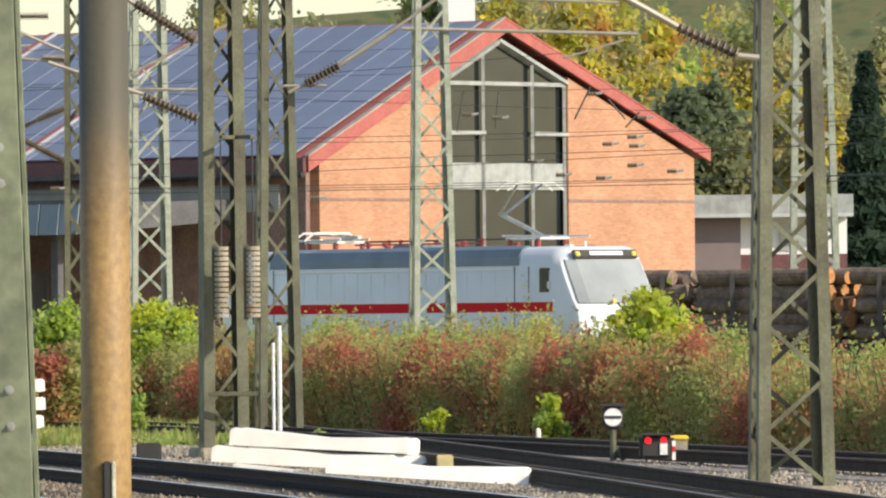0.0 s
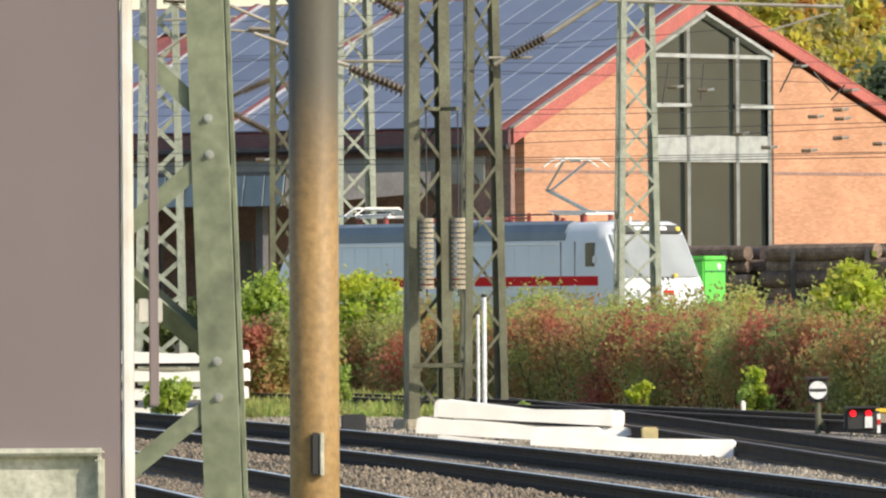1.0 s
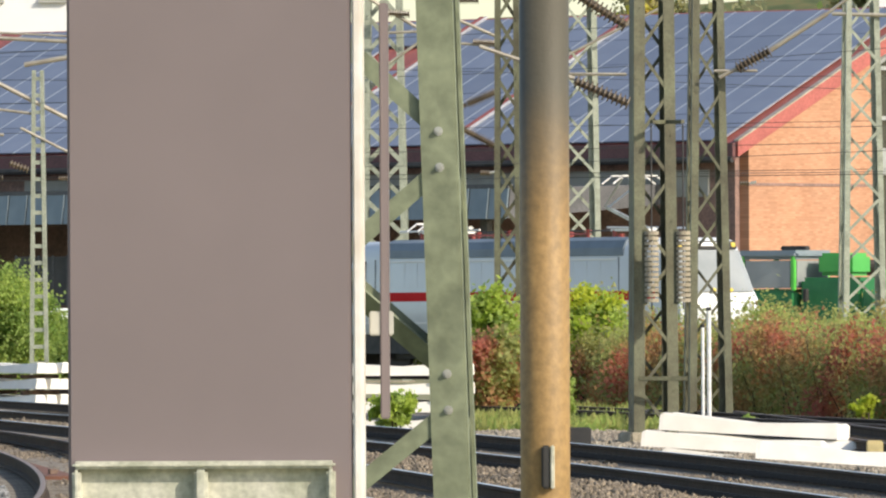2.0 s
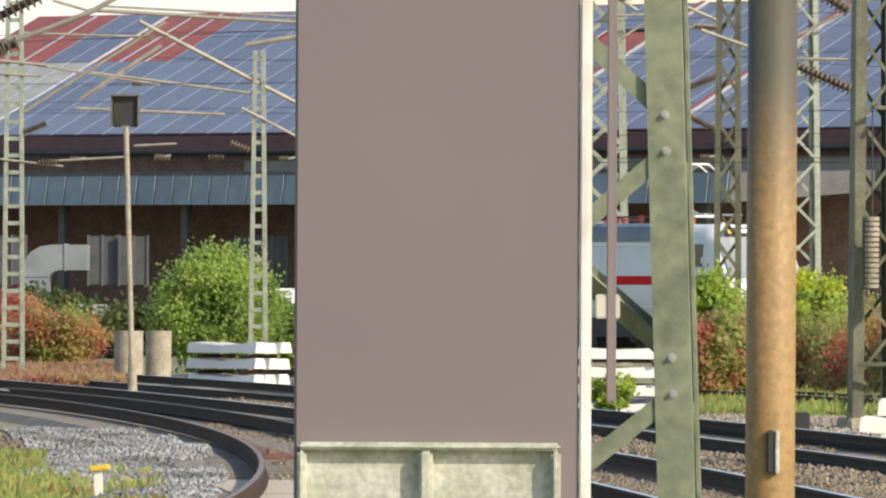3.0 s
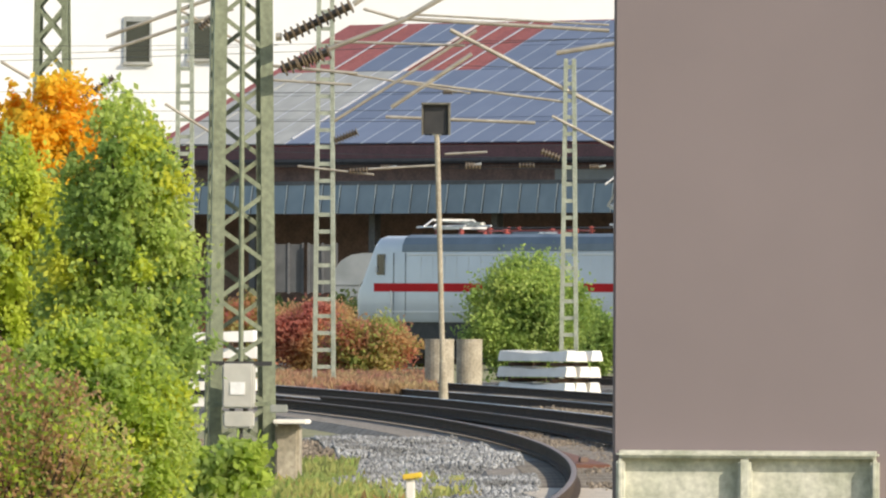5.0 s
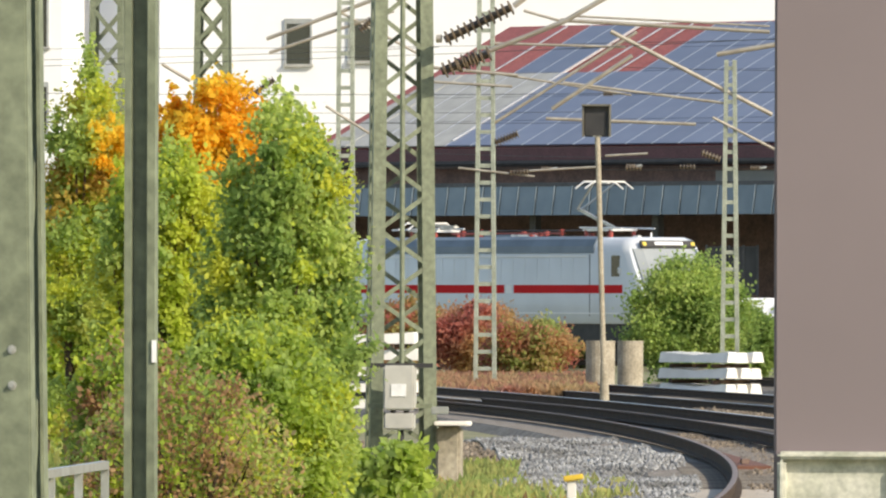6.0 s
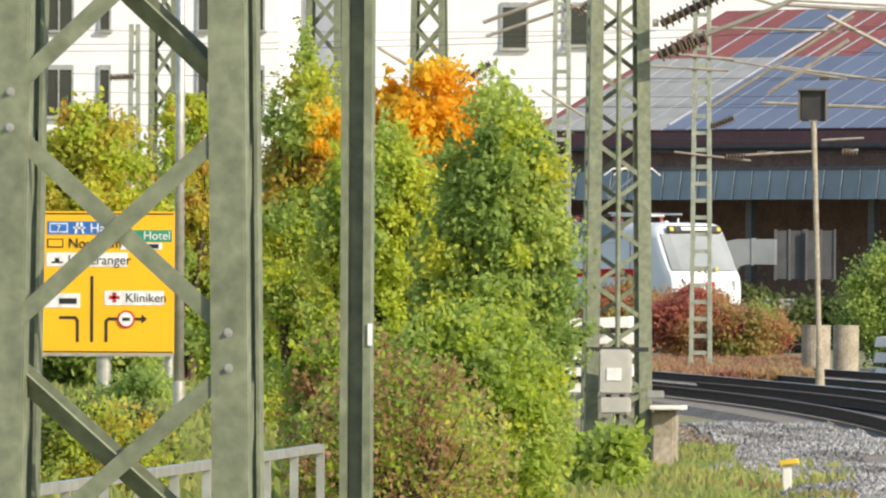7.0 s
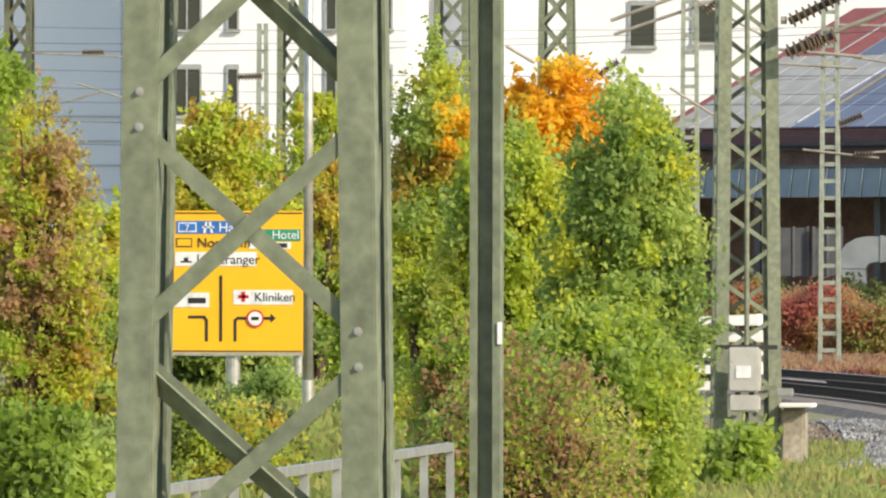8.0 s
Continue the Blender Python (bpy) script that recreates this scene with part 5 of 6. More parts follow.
def cantilever(label, d, tubes, rods, r=0.035):
    """Tubes ((u, v), (u, v)) and ribbed insulators, all at one distance."""
    root = empty("cantilever", Matrix(), label, "cantilever", "overhead line cantilevers")
    for (u0, v0), (u1, v1), w in tubes:
        part("tube", tube(bmesh.new(), spot(u0, d, high(v0, d)), spot(u1, d, high(v1, d)), w * d / FAN / 2, 8), "wire_pale", root)
    for (u0, v0), (u1, v1), w in rods:
        a, b = spot(u0, d, high(v0, d)), spot(u1, d, high(v1, d))
        n = max(5, int((b - a).length / 0.075))
        part("insulator", rod_string(bmesh.new(), a, b, w * d / FAN * 0.30, n, w * d / FAN * 0.60), "insulator", root, "brown ribbed insulator")
    return root


TXT = "pale tubular catenary cantilever with brown ribbed insulators"
cantilever(TXT, 120.6, [((1100, -582), (1205, -522), 13), ((1310, -470), (1348, -466), 12), ((1105, -574), (980, -584), 8)], [((1205, -522), (1312, -470), 26)])
cantilever(TXT, 158.6, [((130, -640), (245, -572), 9), ((215, -424), (258, -412), 8), ((258, -412), (90, -470), 7)], [((245, -572), (352, -504), 24), ((258, -408), (356, -366), 22)])
cantilever(TXT, 186.5, [((515, -412), (545, -428), 7), ((605, -460), (705, -524), 9), ((505, -424), (582, -424), 5), ((705, -524), (780, -578), 6)], [((545, -428), (606, -460), 20)])
cantilever(TXT, 235.7, [((715, -524), (1134, -510), 7), ((1000, -468), (1110, -500), 4), ((840, -578), (1100, -566), 5)], [])
cantilever(TXT, 321, [((220, -420), (352, -419), 6), ((25, -530), (130, -484), 6), ((25, -478), (130, -470), 5), ((220, -440), (420, -540), 5)], [((35, -352), (70, -368), 11), ((70, -368), (128, -392), 16), ((35, -338), (125, -290), 15), ((30, -552), (92, -552), 13), ((80, -478), (128, -476), 12)])
cantilever(TXT, 317, [((-110, -560), (-20, -505), 6), ((-70, -495), (60, -500), 5), ((-70, -440), (30, -510), 5)], [((-70, -530), (-30, -528), 14)])
# at the turnout
cantilever(TXT, 111.6, [((-1068, -528), (-985, -590), 10), ((-1128, -442), (-980, -500), 9), ((-980, -500), (-850, -575), 9), ((-1205, -470), (-1195, -470), 14)],
           [((-1190, -468), (-1068, -528), 24), ((-1195, -412), (-1128, -440), 26), ((-1170, -420), (-1105, -446), 24)])
cantilever(TXT, 238, [((-985, -503), (-615, -482), 7), ((-1050, -520), (-980, -500), 5), ((-960, -510), (-615, -492), 4), ((-896, -483), (-610, -335), 8), ((-850, -482), (-1105, -318), 6), ((-858, -440), (-1000, -345), 8),
                      ((-1010, -328), (-745, -318), 6), ((-980, -392), (-690, -355), 5), ((-1110, -462), (-870, -455), 5), ((-1080, -405), (-860, -370), 4), ((-708, -442), (-600, -460), 9)],
           [((-1100, -285), (-1058, -302), 14), ((-735, -268), (-700, -255), 12)])
cantilever(TXT, 237.9, [((-1165, -240), (-1030, -225), 4), ((-1040, -235), (-920, -242), 4), ((-905, -262), (-830, -266), 4), ((-1230, -420), (-1060, -405), 6), ((-1240, -395), (-1070, -385), 5), ((-715, -330), (-560, -250), 5), ((-1400, -350), (-1320, -300), 5)],
           [((-1075, -231), (-1040, -233), 10), ((-870, -240), (-840, -240), 9), ((-775, -242), (-745, -242), 9), ((-1340, -485), (-1300, -520), 14)])
cantilever(TXT, 262, [((-1505, -470), (-1260, -560), 7), ((-1500, -445), (-1280, -520), 6), ((-1380, -520), (-1230, -440), 5), ((-1690, -425), (-1640, -395), 6)], [((-1545, -360), (-1490, -398), 14), ((-2165, -370), (-2120, -372), 12), ((-2440, -415), (-2400, -415), 10)])
# hanging fittings along the wires
for u, v, d in ((945, -286, 226), (995, -262, 222), (1078, -316, 224), (1125, -312, 223), (1066, -256, 218), (1122, -278, 218), (1192, -267, 216), (830, -370, 250), (884, -364, 250), (1122, -328, 223), (560, -225, 250),
                (-1010, -238, 258), (-860, -243, 256), (-640, -240, 250), (-555, -246, 250), (100, -246, 250), (-900, -372, 256), (1050, -405, 228), (1140, -362, 226)):
    root = new("wire_clamp")
    root.matrix_basis = Matrix.Translation(spot(u, d, high(v, d)))
    root.parent = WIRES[0]
    k = d / FAN
    part("insulator", rod_string(bmesh.new(), Vector((-9 * k, 0, 0)), Vector((9 * k, 0, 0)), 3 * k, 4, 5.5 * k), "insulator", root)
    part("fitting", tube(bmesh.new(), (9 * k, 0, 0), (20 * k, 0, 2 * k), 2.4 * k, 6), "galvanised", root)
for u0, v0, u1, v1, d in ((1050, -420, 1020, -360, 226), (1080, -395, 1110, -360, 226), (1110, -345, 1135, -372, 226), (824, -412, 812, -340, 251), (886, -410, 880, -345, 251)):
    line(u0, v0, d, u1, v1, d, 0.022, 0, "wire", "dropper wire with insulators", 2)
# ---- vegetation ----
def clump_points(rng, centre, radii, clumps, per, size_k=0.34, floor=-0.4):
    """Leaf places in soft clumps that fill a larger ellipsoid unevenly."""
    centre, radii = np.array(centre), np.array(radii)
    q = rng.normal(size=(clumps, 3))
    q /= np.linalg.norm(q, axis=1)[:, None]
    q *= (rng.uniform(0.2, 1.0, size=(clumps, 1))) ** 0.55
    cs = centre + q * radii
    rr = size_k * radii.mean() * rng.uniform(0.5, 1.3, size=(clumps, 1))
    w = rng.normal(size=(clumps, per, 3)) * 0.52
    pts = (cs[:, None, :] + w * rr[:, None, :] * np.array([1, 1, 0.8])).reshape(-1, 3)
    return pts[pts[:, 2] > floor], cs


def shoot_points(rng, cs, centre, count, length, per):
    """Leaves along thin shoots that leave the clumps outwards and up."""
    base = cs[rng.integers(len(cs), size=count)]
    way = base - np.array(centre)
    way /= np.linalg.norm(way, axis=1)[:, None] + 1e-6
    way = way * 0.8 + rng.normal(size=(count, 3)) * 0.35 + np.array([0, 0, 0.9])
    way /= np.linalg.norm(way, axis=1)[:, None]
    ln = length * rng.uniform(0.5, 1.3, size=(count, 1))
    t = rng.uniform(0, 1, size=(count, per, 1))
    pts = base[:, None, :] + way[:, None, :] * ln[:, None, :] * t + rng.normal(size=(count, per, 3)) * length * 0.05
    return pts.reshape(-1, 3)


def shrub(name, label, category, u, d, z0, width, height, mats, leaf_size, clumps=40, per=260, depth=None, stems=5, lean=0.0, group="", seed=1, size_k=0.34, loose=0):
    """A shrub or tree: tapered stems with limbs, and a crown of leaf clumps in one or more leaf colours."""
    rng = np.random.default_rng(seed)
    root = empty(name, Matrix.Translation(spot(u, d, z0)), label, category, group)
    k = d / FAN
    w, h = width * k, height * k
    dp = depth * k if depth else w * 0.8
    share_n = len(mats)
    tips = []
    for i, mt in enumerate(mats):
        pts, cs = clump_points(rng, (lean * k, 0, h * 0.54), (w / 2 * 0.86, dp / 2, h * 0.44), max(4, clumps // share_n), per, size_k, floor=0.02)
        tips.append(cs)
        pts = np.concatenate([pts, shoot_points(rng, cs, (lean * k, 0, h * 0.4), max(6, clumps // share_n), 0.085 * h, max(14, per // 8))])
        pts = pts[pts[:, 2] > 0.02]
        if loose:
            ball = rng.normal(size=(loose // share_n, 3))
            ball *= (rng.uniform(0, 1, size=(len(ball), 1)) ** 0.4) / np.linalg.norm(ball, axis=1)[:, None]
            extra = ball * np.array([w * 0.50, dp * 0.5, h * 0.47]) + np.array([lean * k, 0, h * 0.53])
            pts = np.concatenate([pts, extra[extra[:, 2] > 0.02]])
        ob = new("crown", leaf_mesh("crown", rng, pts, leaf_size, mt))
        ob.parent = root
    cs = np.concatenate(tips)
    bm = bmesh.new()
    for i in range(stems):
        b = Vector((rng.uniform(-0.12, 0.12) * w, rng.uniform(-0.12, 0.12) * dp, -0.1))
        t = Vector(cs[rng.integers(len(cs))])
        mid = b.lerp(t, 0.5) + Vector((0, 0, 0.08 * h))
        r = 0.012 * h + 0.012
        tube(bm, b, mid, r, 7, r * 0.7)
        tube(bm, mid, t, r * 0.7, 6, r * 0.25)
        for j in range(3):
            t2 = Vector(cs[rng.integers(len(cs))])
            tube(bm, mid, t2, r * 0.4, 5, r * 0.12)
    part("trunk", bm, "bark", root)
    return root


# long hedge behind the siding
def hedge_front(u):
    """Distance of the hedge's foot on bearing step u."""
    return 224 - 0.0455 * u


rng = np.random.default_rng(11)


def hedge_rows(name, label, u0, u1, back, zt, n, size, mat, wob=0.3, thick=1.2):
    """Soft clumps side by side along the hedge, with upright shoots above them."""
    per = 260
    m = n // per
    us = rng.uniform(u0, u1, size=m)
    ds = np.array([hedge_front(u) for u in us]) + back + rng.uniform(0, thick, size=m)
    tops = np.array([zt - 0.45 * min(1.0, max(0.0, (u - 1230) / 80)) + wob * noise.noise((u * 0.011, back * 0.7, 3.1)) + 0.6 * wob * noise.noise((u * 0.045, back, 9.2)) for u in us])
    r = rng.uniform(0.28, 0.55, size=m)
    zs = -0.25 + (tops - r * 0.8 + 0.25) * rng.uniform(0, 1, size=m) ** 0.6
    cs = np.stack([(us - 784) / FAN * ds, ds + zs * 0.4, zs], axis=1)
    pts = (cs[:, None, :] + rng.normal(size=(m, per, 3)) * (r[:, None, None] * 0.55)).reshape(-1, 3)
    up = cs[rng.integers(m, size=m)]
    t = rng.uniform(0, 1, size=(m, 22, 1))
    way = rng.normal(size=(m, 1, 3)) * 0.25 + np.array([0, 0, 1.0])
    sh = (up[:, None, :] + way * t * rng.uniform(0.3, 0.85, size=(m, 1, 1)) + rng.normal(size=(m, 22, 3)) * 0.04).reshape(-1, 3)
    pts = np.concatenate([pts, sh])
    return leaf_mesh(name, rng, pts[pts[:, 2] > -0.4], size, mat)


for name, label, u0, u1, back, zt, n, size, mat, wob, thick in (
    ("hedge", "dense autumn hedge of red, orange and green shrubs behind the siding", 60, 1800, 3.0, 1.36, 230000, 0.056, "leaf_hedge", 0.5, 2.4),
    ("hedge", "yellow green tops of the hedge further back", 60, 1800, 9.0, 1.72, 130000, 0.056, "leaf_olive", 0.6, 8.0),
    ("hedge", "fine green weeds rising above the hedge", 180, 1500, 19.0, 1.78, 56000, 0.05, "leaf_olive", 0.6, 10.0)):
    ob = new(name, hedge_rows(name, label, u0, u1, back, zt, n, size, mat, wob, thick))
    tagged(ob, label, "hedge", kind="stuff")
# dark twigs inside the hedge
bm = bmesh.new()
for i in range(900):
    u = rng.uniform(60, 1780)
    d = hedge_front(u) + rng.uniform(3.2, 6.0)
    p = spot(u, d, -0.4)
    t = p + Vector((rng.normal() * 0.3, rng.normal() * 0.3, rng.uniform(0.8, 1.8)))
    tube(bm, p, t, 0.014, 4, 0.005)
tagged(part("hedge_twigs", bm, "bark"), "bare brown twigs inside the hedge", "twigs", kind="stuff")
# dark foliage core, added behind the hedge to close its gaps
bank = sweep("earth_bank", lambda q: ((224 - (q - 8)) / 0.0455 - 784) / FAN * q, -0.5, 150, 228, [(0.0, 0.0), (0.0, 0.9), (6.0, 1.0), (14.0, 0.0)], "leaf_dark", None)
tagged(bank, "dark foliage core added behind the hedge", "bank", kind="structure")

B = "autumn shrub with loose leaves in the hedge"
shrub("shrub", "tall yellow green shrub with some red leaves in the hedge", "shrub", 1160, 181, -0.3, 200, 275, ["leaf_lime", "leaf_yellow"], 0.09, 46, 120, seed=2, loose=900)
shrub("shrub", "pale green flowering shrub above the hedge", "shrub", 285, 216, -0.3, 150, 235, ["leaf_lime", "leaf_mid"], 0.08, 40, 150, seed=3, loose=700)
shrub("shrub", "mid green shrub above the hedge", "shrub", 95, 222, -0.3, 130, 220, ["leaf_mid", "leaf_green"], 0.09, 36, 150, seed=4, loose=400)
shrub("shrub", "green shoots at the foot of the hedge", "shrub", 975, 176, -0.3, 70, 100, ["leaf_mid", "leaf_lime"], 0.07, 18, 90, seed=5)
shrub("shrub", "green weeds at the foot of the hedge", "shrub", 770, 183, -0.3, 60, 60, ["leaf_lime"], 0.06, 12, 80, seed=6)
shrub("shrub", "green weeds between the rails and the mast", "shrub", 570, 178, -0.3, 46, 38, ["leaf_mid"], 0.06, 10, 70, seed=7)
shrub("shrub", "small green weed beside the pole", "shrub", 240, 186, -0.3, 46, 90, ["leaf_mid"], 0.06, 12, 80, seed=8)
shrub("shrub", "green weed in front of the sleepers", "shrub", -60, 180, -0.35, 90, 80, ["leaf_mid", "leaf_green"], 0.07, 22, 100, seed=9)
shrub("shrub", "pale weeds before the log wagon", "shrub", 1440, 190, -0.3, 260, 130, ["leaf_yellow", "leaf_mid"], 0.07, 40, 100, seed=10, loose=1500)
shrub("shrub", "pale weeds before the log wagon", "shrub", 1640, 186, -0.3, 220, 140, ["leaf_yellow", "leaf_hedge"], 0.07, 40, 100, seed=12, loose=1500)
shrub("shrub", "dull red shrub with thin twigs", "shrub", 90, 200, -0.35, 190, 175, ["leaf_hedge", "leaf_rust"], 0.075, 50, 110, seed=13, loose=900)
shrub("shrub", "dull red shrub with thin twigs", "shrub", 180, 205, -0.35, 150, 140, ["leaf_hedge", "leaf_yellow"], 0.075, 36, 110, seed=14, loose=600)
# by the platform
shrub("shrub", "deep red smoke bush beside the track", "shrub", -1130, 268, -0.3, 190, 150, ["leaf_rust"], 0.07, 70, 300, seed=20, loose=2600)
shrub("shrub", "dull orange red shrub beside the track", "shrub", -1040, 264, -0.3, 190, 120, ["leaf_rust", "leaf_olive"], 0.07, 60, 300, seed=21, loose=2200)
shrub("shrub", "red shrub beside the track", "shrub", -1260, 272, -0.3, 170, 150, ["leaf_rust", "leaf_hedge"], 0.085, 60, 180, seed=22, loose=2000)
shrub("shrub", "large bright green elder bush", "shrub", -755, 252, -0.3, 240, 228, ["leaf_moss", "leaf_mid"], 0.062, 120, 520, seed=23, loose=1500)
shrub("shrub", "bright green bush beside the elder", "shrub", -640, 256, -0.3, 120, 150, ["leaf_moss"], 0.07, 46, 300, seed=24)
for i, (u, w, h) in enumerate(((-1080, 200, 120), (-960, 190, 110), (-880, 150, 100), (-1200, 190, 110), (-560, 160, 120), (-430, 180, 130), (-300, 190, 130), (-120, 200, 130), (20, 160, 130))):
    shrub("shrub", "dark green undergrowth below the platform", "shrub", u, 337, -0.3, w, h, ["leaf_dark"], 0.13, 36, 120, seed=30 + i)

# shrubs and trees between the road and the line
shrub("tree", "leafy green maple with yellow tips", "tree", -1475, 96, -0.5, 290, 800, ["leaf_mid", "leaf_moss", "leaf_mid", "leaf_lime"], 0.042, 200, 360, seed=41, size_k=0.17, loose=3500, depth=330)
shrub("tree", "lime green tree turning yellow", "tree", -1680, 104, -0.5, 280, 700, ["leaf_lime", "leaf_mid", "leaf_lime"], 0.042, 190, 360, seed=42, size_k=0.17, loose=3500, depth=300)
slender = shrub("tree", "pale green slender tree with orange leaves", "tree", -1815, 112, -0.5, 200, 830, ["leaf_mid", "leaf_lime", "leaf_yellow"], 0.042, 130, 300, seed=43, size_k=0.18, loose=1500, depth=220)
shrub("tree", "maple with bright orange autumn crown", "tree", -1594, 150, -0.5, 300, 705, ["leaf_orange", "leaf_orange"], 0.075, 150, 420, seed=44, size_k=0.2, loose=1200)
shrub("shrub", "brown red undergrowth with bare twigs", "shrub", -1740, 86, -0.6, 260, 470, ["leaf_brown", "leaf_mid", "leaf_lime"], 0.035, 120, 220, seed=45, loose=9000, stems=14, size_k=0.22)
shrub("shrub", "bright green bramble bank", "shrub", -1530, 82, -0.7, 390, 540, ["leaf_lime", "leaf_mid", "leaf_green"], 0.036, 200, 340, seed=46, loose=14000, size_k=0.16)
shrub("shrub", "brown red bramble with bare arching twigs", "shrub", -1645, 79, -0.7, 430, 470, ["leaf_brown", "leaf_lime", "leaf_brown", "leaf_mid"], 0.032, 36, 60, seed=56, loose=11000, stems=26, size_k=0.2)
rng = np.random.default_rng(57)
spray, tips = clump_points(rng, (0.22, -0.35, 4.1), (0.24, 0.3, 0.5), 16, 130, 0.26)
ob = new("orange_spray", leaf_mesh("orange_spray", rng, spray, 0.042, "leaf_orange"))
ob.parent = slender
shrub("shrub", "green ivy growing round the mast foot", "shrub", -1285, 100, -0.5, 170, 175, ["leaf_mid", "leaf_green"], 0.07, 50, 110, seed=47, loose=400)
shrub("shrub", "green shrub behind the road sign", "shrub", -1915, 120, -0.5, 170, 520, ["leaf_mid", "leaf_green", "leaf_lime"], 0.05, 100, 330, seed=48, size_k=0.22, loose=900)
shrub("tree", "yellow green shrub with thin tops", "tree", -2210, 196, -0.5, 330, 560, ["leaf_yellow", "leaf_lime"], 0.08, 130, 240, seed=49, size_k=0.17, loose=2400, stems=10)
shrub("tree", "yellow green shrub with thin tops", "tree", -2030, 204, -0.5, 220, 560, ["leaf_yellow", "leaf_lime", "leaf_mid"], 0.08, 100, 240, seed=50, size_k=0.17, loose=1800, stems=10)
shrub("shrub", "dark green bushes under the road sign", "shrub", -2180, 182, -0.5, 360, 250, ["leaf_mid", "leaf_dark", "leaf_mid"], 0.09, 80, 170, seed=51, loose=600)
shrub("tree", "brown leaved shrub with thin branches", "tree", -2520, 108, -0.6, 270, 760, ["leaf_brown", "leaf_yellow", "leaf_lime"], 0.042, 150, 180, seed=52, size_k=0.14, loose=7000, stems=12)
shrub("tree", "yellow green shrub with thin branches", "tree", -2420, 130, -0.6, 190, 520, ["leaf_lime", "leaf_yellow", "leaf_mid"], 0.07, 70, 150, seed=53, size_k=0.18, loose=1200)
shrub("shrub", "dark green bush reaching before the road sign", "shrub", -2108, 160, -0.5, 170, 118, ["leaf_moss", "leaf_mid"], 0.06, 40, 90, seed=58, loose=900)
shrub("shrub", "tangled green and yellow weeds by the railing", "shrub", -2240, 92, -0.6, 460, 290, ["leaf_lime", "leaf_mid", "leaf_dark", "leaf_yellow"], 0.036, 110, 170, seed=59, loose=7000, stems=16, size_k=0.2)
shrub("shrub", "glossy green cherry laurel bush", "shrub", -2510, 74, -0.8, 300, 420, ["leaf_green", "leaf_mid"], 0.048, 110, 330, seed=54, loose=500)
shrub("tree", "green tree tops beyond the platform end", "tree", -2640, 118, -0.5, 260, 860, ["leaf_mid", "leaf_green"], 0.07, 80, 200, seed=55, size_k=0.2, loose=900)

# grass and weeds
def grass_patch(label, u0, u1, d0, d1, n, hgt, mat="grass", z=-0.36, seed=60):
    g = np.random.default_rng(seed)
    ds = g.uniform(d0, d1, size=n)
    us = g.uniform(u0, u1, size=n)
    x = (us - 784) / FAN * ds
    patchy = np.sin(x * 2.3 + seed) * np.sin(ds * 1.1 + x * 0.9) + 0.6 * np.sin(x * 6.1) + g.normal(size=n) * 0.7
    keep = patchy > -0.35
    ds, us, patchy = ds[keep], us[keep], patchy[keep]
    n = len(ds)
    pts = np.stack([(us - 784) / FAN * ds, ds, np.full(n, z) + (g.uniform(0.05, 0.5, size=n) + 0.12 * np.clip(patchy, 0, 1.5)) * hgt], axis=1)
    ob = new("grass", leaf_mesh("grass", g, pts, hgt * 0.20, mat, 0.5, 3.6, 1.6))
    return tagged(ob, label, "grass", kind="stuff")


grass_patch("dry yellow grass and weeds beside the turnout", -1240, -1080, 78, 128, 11000, 0.34, seed=61)
grass_patch("short weeds on the ballast shoulder", -1100, -880, 84, 100, 2500, 0.28, seed=62)
grass_patch("sparse weeds between the stones of the turnout", -1120, -860, 84, 116, 2600, 0.26, "leaf_olive", -0.3, seed=70)
grass_patch("long green and yellow grass by the railing", -2500, -1700, 50, 110, 30000, 0.5, seed=63)
grass_patch("rough grass under the road sign", -2560, -1850, 110, 200, 26000, 0.5, "grass", seed=68)
grass_patch("long green grass under the shrubs", -1800, -1250, 66, 92, 16000, 0.5, "grass", seed=64)
grass_patch("dry grass between the tracks and the hedge", 20, 420, 176, 208, 16000, 0.4, seed=65)
grass_patch("dry grass along the hedge foot", 400, 1700, 172, 184, 9000, 0.25, seed=66)
grass_patch("reddish dry weeds before the red shrubs", -1290, -930, 226, 264, 60000, 0.42, "dry_weed", -0.3, seed=67)
grass_patch("yellow weeds on the shoulder of the turnout", -1230, -1060, 84, 112, 7000, 0.34, "leaf_olive", -0.36, seed=69)

# wooded slope in the distance
rng = np.random.default_rng(77)
for i in range(46):
    u = 380 + i * 32 + rng.uniform(-26, 26)
    d = rng.uniform(420, 640)
    top = -560 - 90 * noise.noise((u * 0.006, 0.4, 0)) + rng.uniform(-90, 150)
    zt = high(top, d)
    wide = rng.uniform(150, 240)
    mt = [["leaf_far_haze", "leaf_far_haze"], ["leaf_far_haze", "leaf_wood_haze"], ["leaf_wood_haze", "leaf_mid"], ["leaf_wood_haze", "leaf_yellow"]][rng.integers(4)]
    shrub("tree", "tall woodland tree in early autumn colour", "tree", u, d, -0.5, wide, (zt + 0.5) * FAN / d, mt, 0.26, 80, 170, stems=4, seed=100 + i, group="wood behind the hall", size_k=0.26)
